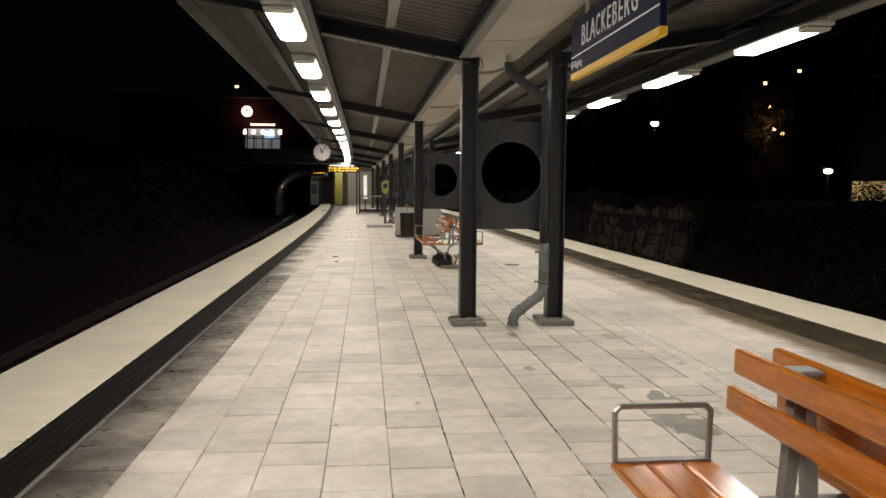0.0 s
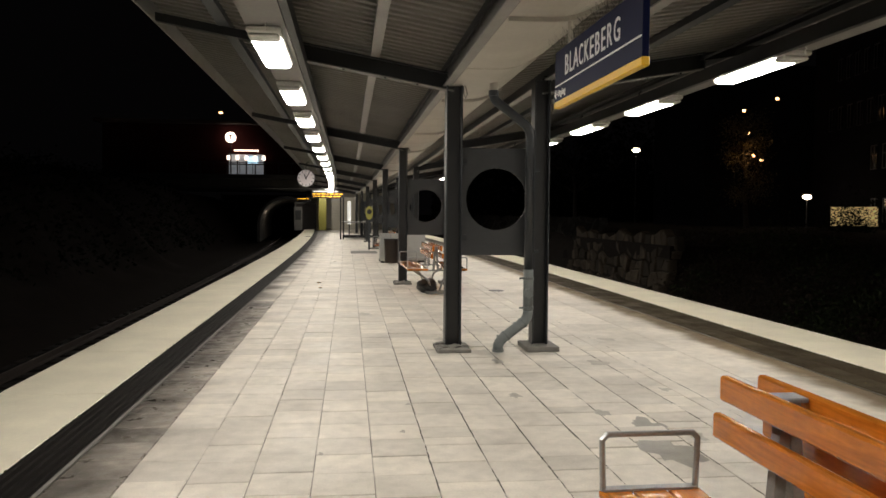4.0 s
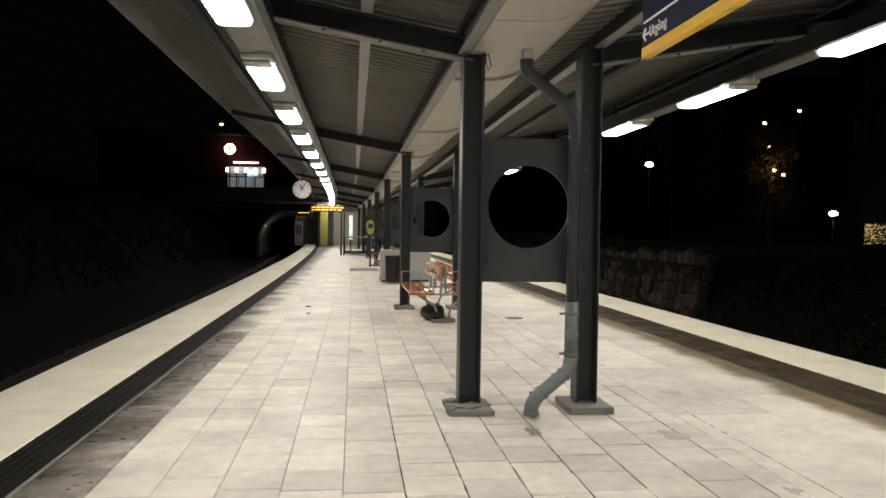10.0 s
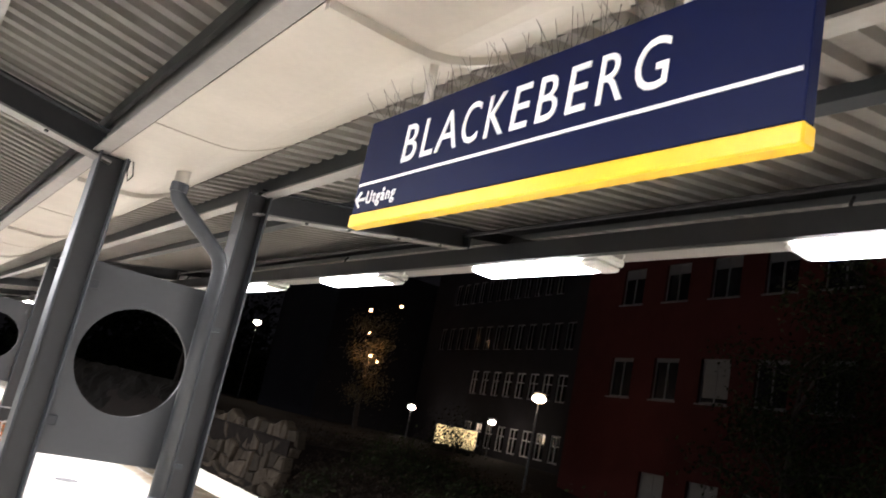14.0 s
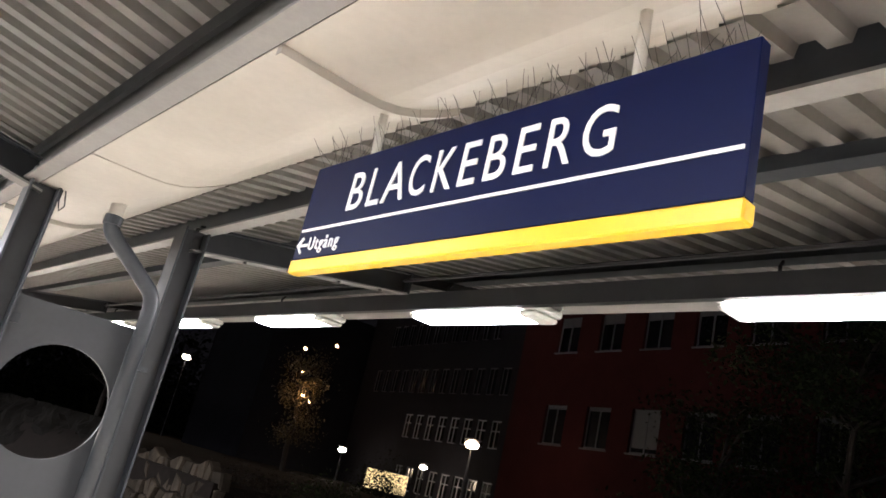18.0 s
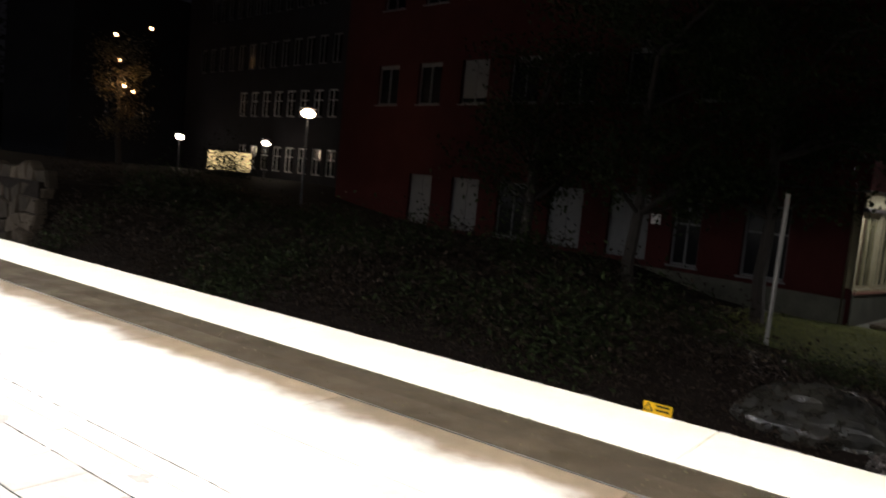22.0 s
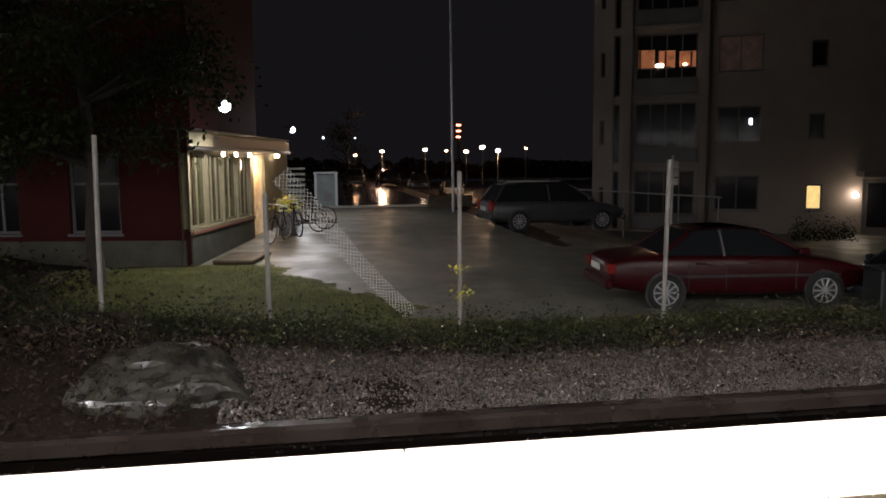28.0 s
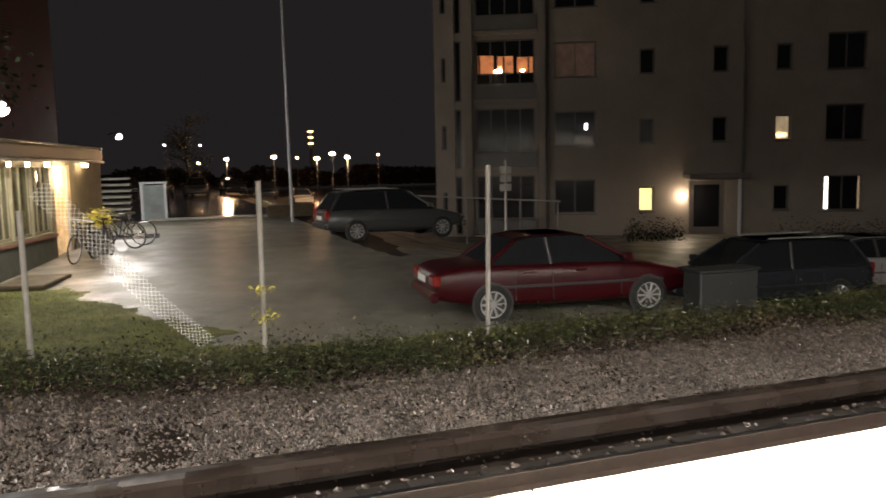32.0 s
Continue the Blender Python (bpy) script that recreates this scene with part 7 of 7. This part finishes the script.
fp = thing("flag_pole", (31.2, -1.95, yard_height(31, -1.95)), label="tall thin pale pole in the yard", category="pole")
part("pole", rod(bmesh.new(), (0, 0, 0), (-0.6, 0.2, 11), 0.06, 0.03), "frame", fp)
block = thing("low_wall", (34.9, -2.4, yard_height(35, -2.4)), label="low dark planter wall by the road", category="wall")
part("wall", boxbm(-0.25, -1.0, 0, 0.25, 0.9, 0.5, 0.03), "asphalt_band", block)
scatter("far_hedge", "distant dark trees and hedges", "trees", 26000, 44, lambda r: (lambda y: (r.uniform(118, 128), y, -1 + r.random() ** 1.3 * (2.6 + 1.3 * noise.noise((y * 0.12, 0, 0)) + 1.2 * noise.noise((y * 0.5, 3, 0)))))(r.uniform(-60, 50)), (0.2, 0.45), "leaf_brown", "leaf")

scatter("far_woods", "dark woods behind the houses beyond the track", "trees", 24000, 45, lambda r: (lambda x: (x, r.uniform(72, 84), 1.0 + abs(r.gauss(0, 4.2)) * (1 + 0.35 * math.sin(x * 0.5) + 0.25 * math.sin(x * 1.3))))(r.uniform(9, 48)), (0.15, 0.45), "leaf_dark", "leaf")

# lamps beyond the track, in the direction of the dark house
for x, y, z, mat, r, pw, lb in ((22.67, 58.78, 6.74, "bulb", 0.26, 60, "street lamp with a warm round globe"), (18.12, 22.19, 3.38, "bulbwarm", 0.2, 10, "park lamp with a round warm globe"), (25.67, 40.44, 2.66, "bulb", 0.2, 12, "low lamp glowing among bushes"), (24.9, 32.3, 2.6, "bulb", 0.16, 10, "low lamp glowing among bushes")):
    street_lamp((x, y, ground_height(x, y)), z, mat, pw, lb, (1, 0.75, 0.45), r)
GLX, GLY, GLZ = 22.0, 31.2, 1.0
gl = thing("lit_shop_window", (GLX, GLY, GLZ), -60, "bright lit window half hidden by twigs", "window")
part("pane", boxbm(-1.0, 0, 0.1, 1.0, 0.05, 0.95), "warmbright", gl)
scatter("twigs", "bare twigs in front of a lit window", "twigs", 2600, 52, lambda r: (GLX - 0.5 + r.gauss(0, 0.25), GLY - 0.5 + r.gauss(0, 0.95), GLZ - 0.2 + abs(r.gauss(0, 0.75))), (0.03, 0.08), "leaf_dark", "leaf")
far_house = thing("far_house", (27.0, 49.5, 0), label="dark far house with a few lit windows", category="house")
part("wall", boxbm(-5, -4, -1, 5, 4, 11), "darkbrick", far_house)
for x, z in ((25.2, 5.3), (24.5, 8.1), (25.75, 5.05), (24.8, 6.7), (26.7, 8.9)):
    part("lit_window", boxbm(x - 27.1, -4.03, z - 0.08, x - 26.9, -4.001, z + 0.08), "bulborange", far_house, "tiny lit window")
lamp("amber_street_light", "POINT", (20.0, 36.7, 4.6), 16, (1, 0.55, 0.2), 0.2)
for x, y, z in ((-12.95, 60, 9.6), (-14.8, 60, 7.7), (-13.4, 60, 7.8)):
    street_lamp((x, y + 20, 2.8), z + 2.0, "bulborange", 0, "distant street lamp above the cutting", r=0.16)

# ---- platform edge slabs ----
for nm, a, b, lb in (("edge_left", XL, XLI, "left"), ("edge_right", XRI, XR, "right")):
    root = thing(nm, (0, 0, 0), label="pale cream concrete edge slabs of the platform", category="platform edge", kind="structure")
    y = Y0
    me = None
    while y < Y1 - 0.1:
        ln = 1.96
        if y < 22:
            if me is None:
                o = part("edge_slab", boxbm(a, 0.004, -0.16, b, ln - 0.004, 0.0, 0.006), "edge", root)
                me = o.data
            else:
                o = new("edge_slab", me)
                o.parent = root
            o.matrix_basis = pose(0, y, 0)
        else:
            part("edge_slab", profile(bmesh.new(), rect(a, -0.16, b, 0.0), y + 0.004, min(y + ln, Y1) - 0.004), "edge", root)
        y += ln
    tagged(part("edge_foundation", profile(bmesh.new(), rect(a + 0.02, -0.3, b - 0.001, -0.161), Y0, Y1), "concrete"), "concrete under the platform edge", "platform edge", kind="structure")

# ribbed plate in the dark strip and a scrap of paper
gp = thing("ribbed_plate", (5.0, 3.645, 0), label="wet ribbed guidance plate in the dark strip", category="guidance plate")
part("plate", boxbm(-0.15, -0.17, -0.006, 0.148, 0.17, -0.002), "asphalt_band", gp)
for k in range(7):
    part("rib", boxbm(-0.135 + k * 0.042, -0.165, -0.002, -0.117 + k * 0.042, 0.165, 0.004, 0.002), "wetrib", gp)
pp = thing("paper_scrap", (4.80, 3.52, 0), 14, label="small white scrap of paper on the wet strip", category="paper")
part("sheet", boxbm(-0.035, -0.06, 0.0, 0.035, 0.06, 0.003), "letter", pp)
bm = bmesh.new()
rng = random.Random(12)
for _ in range(2400):
    x = XRI - abs(rng.gauss(0, 0.035)) if rng.random() < 0.5 else rng.uniform(LINE + 0.03, XRI - 0.02) if rng.random() < 0.5 else XLI + abs(rng.gauss(0, 0.012))
    y = rng.uniform(-4, 16)
    bmesh.ops.create_icosphere(bm, subdivisions=1, radius=rng.uniform(0.002, 0.006), matrix=pose(x, y, -0.002))
tagged(part("moss", bm, "moss"), "specks of moss and grit along the edge strip", "moss", kind="stuff")


def stain(at, seed, size, mat="stain"):
    t = thing("wet_stain", at, label="dark wet stain on the pale paving", category="stain", group="wet stains")
    bm = bmesh.new()
    c = bm.verts.new((0, 0, 0.0014))
    ring = []
    for k in range(40):
        a = 2 * math.pi * k / 40
        r = size * (0.65 + 0.55 * noise.noise((math.cos(a) * 1.3 + seed, math.sin(a) * 1.3, seed)) + 0.2 * noise.noise((math.cos(a) * 4 + seed, math.sin(a) * 4, 0)))
        ring.append(bm.verts.new((r * math.cos(a) * 0.6, r * math.sin(a), 0.0012)))
    for k in range(40):
        bm.faces.new((c, ring[k], ring[(k + 1) % 40]))
    part("film", bm, mat, t)


stain((2.02, 4.75, 0), 2.3, 0.42)
stain((2.1, 5.3, 0), 5.1, 0.28)
stain((1.5, 7.75, 0), 7.7, 0.16)
for k, (x, y, s) in enumerate(((2.35, 5.05, 0.16), (1.9, 5.7, 0.13), (2.7, 6.4, 0.1), (2.5, 7.6, 0.2), (0.45, 6.1, 0.06), (-0.2, 4.9, 0.05), (1.1, 9.2, 0.2), (0.2, 11.5, 0.25), (3.1, 9.0, 0.22), (0.35, 5.35, 0.045), (1.35, 6.3, 0.11))):
    stain((x, y, 0), 11.3 + k * 3.1, s, "stainlight")

# ---- paving slabs ----
COLS = 12
near = thing("paving", (0, 0, 0), label="pale square concrete paving slabs with dark joints", category="paving", kind="structure")
rng = random.Random(77)
me = None
vs, fs = [], []


def joined_tile(x0, y0, x1, y1, z, e=0.004):
    sx = bend((y0 + y1) / 2)
    b = len(vs)
    for (xa, ya, xb, yb, zz) in ((x0 + 0.0018, y0 + 0.004, x1 - 0.0018, y1 - 0.004, z - 0.009), (x0 + 0.0018, y0 + 0.004, x1 - 0.0018, y1 - 0.004, z - e), (x0 + 0.0018 + e, y0 + 0.004 + e, x1 - 0.0018 - e, y1 - 0.004 - e, z)):
        vs.extend([(xa + sx, ya, zz), (xb + sx, ya, zz), (xb + sx, yb, zz), (xa + sx, yb, zz)])
    for lv in (0, 4):
        for k in range(4):
            fs.append((b + lv + k, b + lv + (k + 1) % 4, b + lv + 4 + (k + 1) % 4, b + lv + 4 + k))
    fs.append((b + 8, b + 9, b + 10, b + 11))


gv = random.Random(88)
bm = bmesh.new()
for _ in range(1800):
    c = gv.randint(6, 13)
    x = TXJ + c * TILE + gv.gauss(0, 0.0015)
    y = 6.4 + gv.gauss(0, 2.0)
    bmesh.ops.create_icosphere(bm, subdivisions=1, radius=gv.uniform(0.0015, 0.005), matrix=pose(x, y, -0.001) @ Matrix.Diagonal((1, gv.uniform(4, 16), 0.45, 1)))
tagged(part("joint_moss", bm, "grime"), "moss and grit in the paving joints", "moss", kind="stuff")
count = 0
dirty = None
HALF = (6, 8, 9, 11)
half_mesh = {}
for c in range(COLS + 1):
    x0 = TX0 if c == 0 else TXJ + c * TILE
    x1 = min(2.767, TXJ + (c + 1) * TILE)
    if x1 - x0 < 0.08:
        continue
    if c in HALF:
        y = 3.2 + rng.uniform(0.05, 0.3)
        joined_tile(x0, 3.2, x1, y, 0.0)
        while y < 12.2:
            ln = rng.choice((0.167, 0.25, TILE, TILE, TILE))
            if ln not in half_mesh:
                o = part("cut_slab", boxbm(0.002, 0.0045, -0.03, TILE - 0.002, ln - 0.0045, 0.0, 0.004), "slab", near)
                half_mesh[ln] = o.data
            else:
                o = new("cut_slab", half_mesh[ln])
                o.parent = near
            o.matrix_basis = pose(x0, y, rng.uniform(-0.003, 0.002), rng.uniform(-0.4, 0.4), rng.uniform(-0.4, 0.4), rng.uniform(-0.5, 0.5))
            y += ln
        while y < 14:
            joined_tile(x0, y, x1, min(14.0, y + 0.25), 0.0)
            y += 0.25
    y = Y0 + rng.uniform(0, TILE)
    while y < 72:
        if c in HALF and 3.2 - TILE < y < 14:
            if y < 3.2 - 0.06:
                joined_tile(x0, y, x1, 3.198, 0.0)
            y = 14.0
            continue
        z = rng.uniform(-0.0025, 0.0015)
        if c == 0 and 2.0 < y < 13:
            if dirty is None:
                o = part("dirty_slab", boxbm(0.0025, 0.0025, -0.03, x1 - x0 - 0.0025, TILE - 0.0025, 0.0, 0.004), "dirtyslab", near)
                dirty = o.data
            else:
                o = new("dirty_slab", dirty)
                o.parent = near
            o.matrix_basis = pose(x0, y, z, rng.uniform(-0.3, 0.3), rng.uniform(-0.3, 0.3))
        elif 3.0 < y < 10.6 and count < 300 and c < COLS:
            if me is None:
                o = part("paving_slab", boxbm(0.0018, 0.0034, -0.03, TILE - 0.0018, TILE - 0.0034, 0.0, 0.004), "slab", near)
                me = o.data
            else:
                o = new("paving_slab", me)
                o.parent = near
            o.matrix_basis = pose(x0, y, z, rng.uniform(-0.3, 0.3), rng.uniform(-0.3, 0.3), rng.uniform(-0.35, 0.35))
            count += 1
        else:
            joined_tile(x0, y, x1, y + TILE, z)
        y += TILE
xs_big = [2.767, 3.62, LINE - 0.006]
for x0, x1 in zip(xs_big, xs_big[1:]):
    y = Y0 + (0.4 if x0 < 3 else 1.1)
    while y < 72:
        if -2 < y < 16:
            part("large_slab", boxbm(x0 + 0.002, y + 0.002, -0.03, x1 - 0.002, y + 2.098, rng.uniform(-0.001, 0.001), 0.003), "slab", near)
        else:
            joined_tile(x0, y, x1, y + 2.1, 0.0)
        y += 2.1
mesh = bpy.data.meshes.new("paving_far")
mesh.from_pydata(vs, [], fs)
mesh.materials.append(M["slab_far"])
o = new("paving_far", mesh)
o.parent = near
tagged(o, "pale paving slabs", kind="stuff")
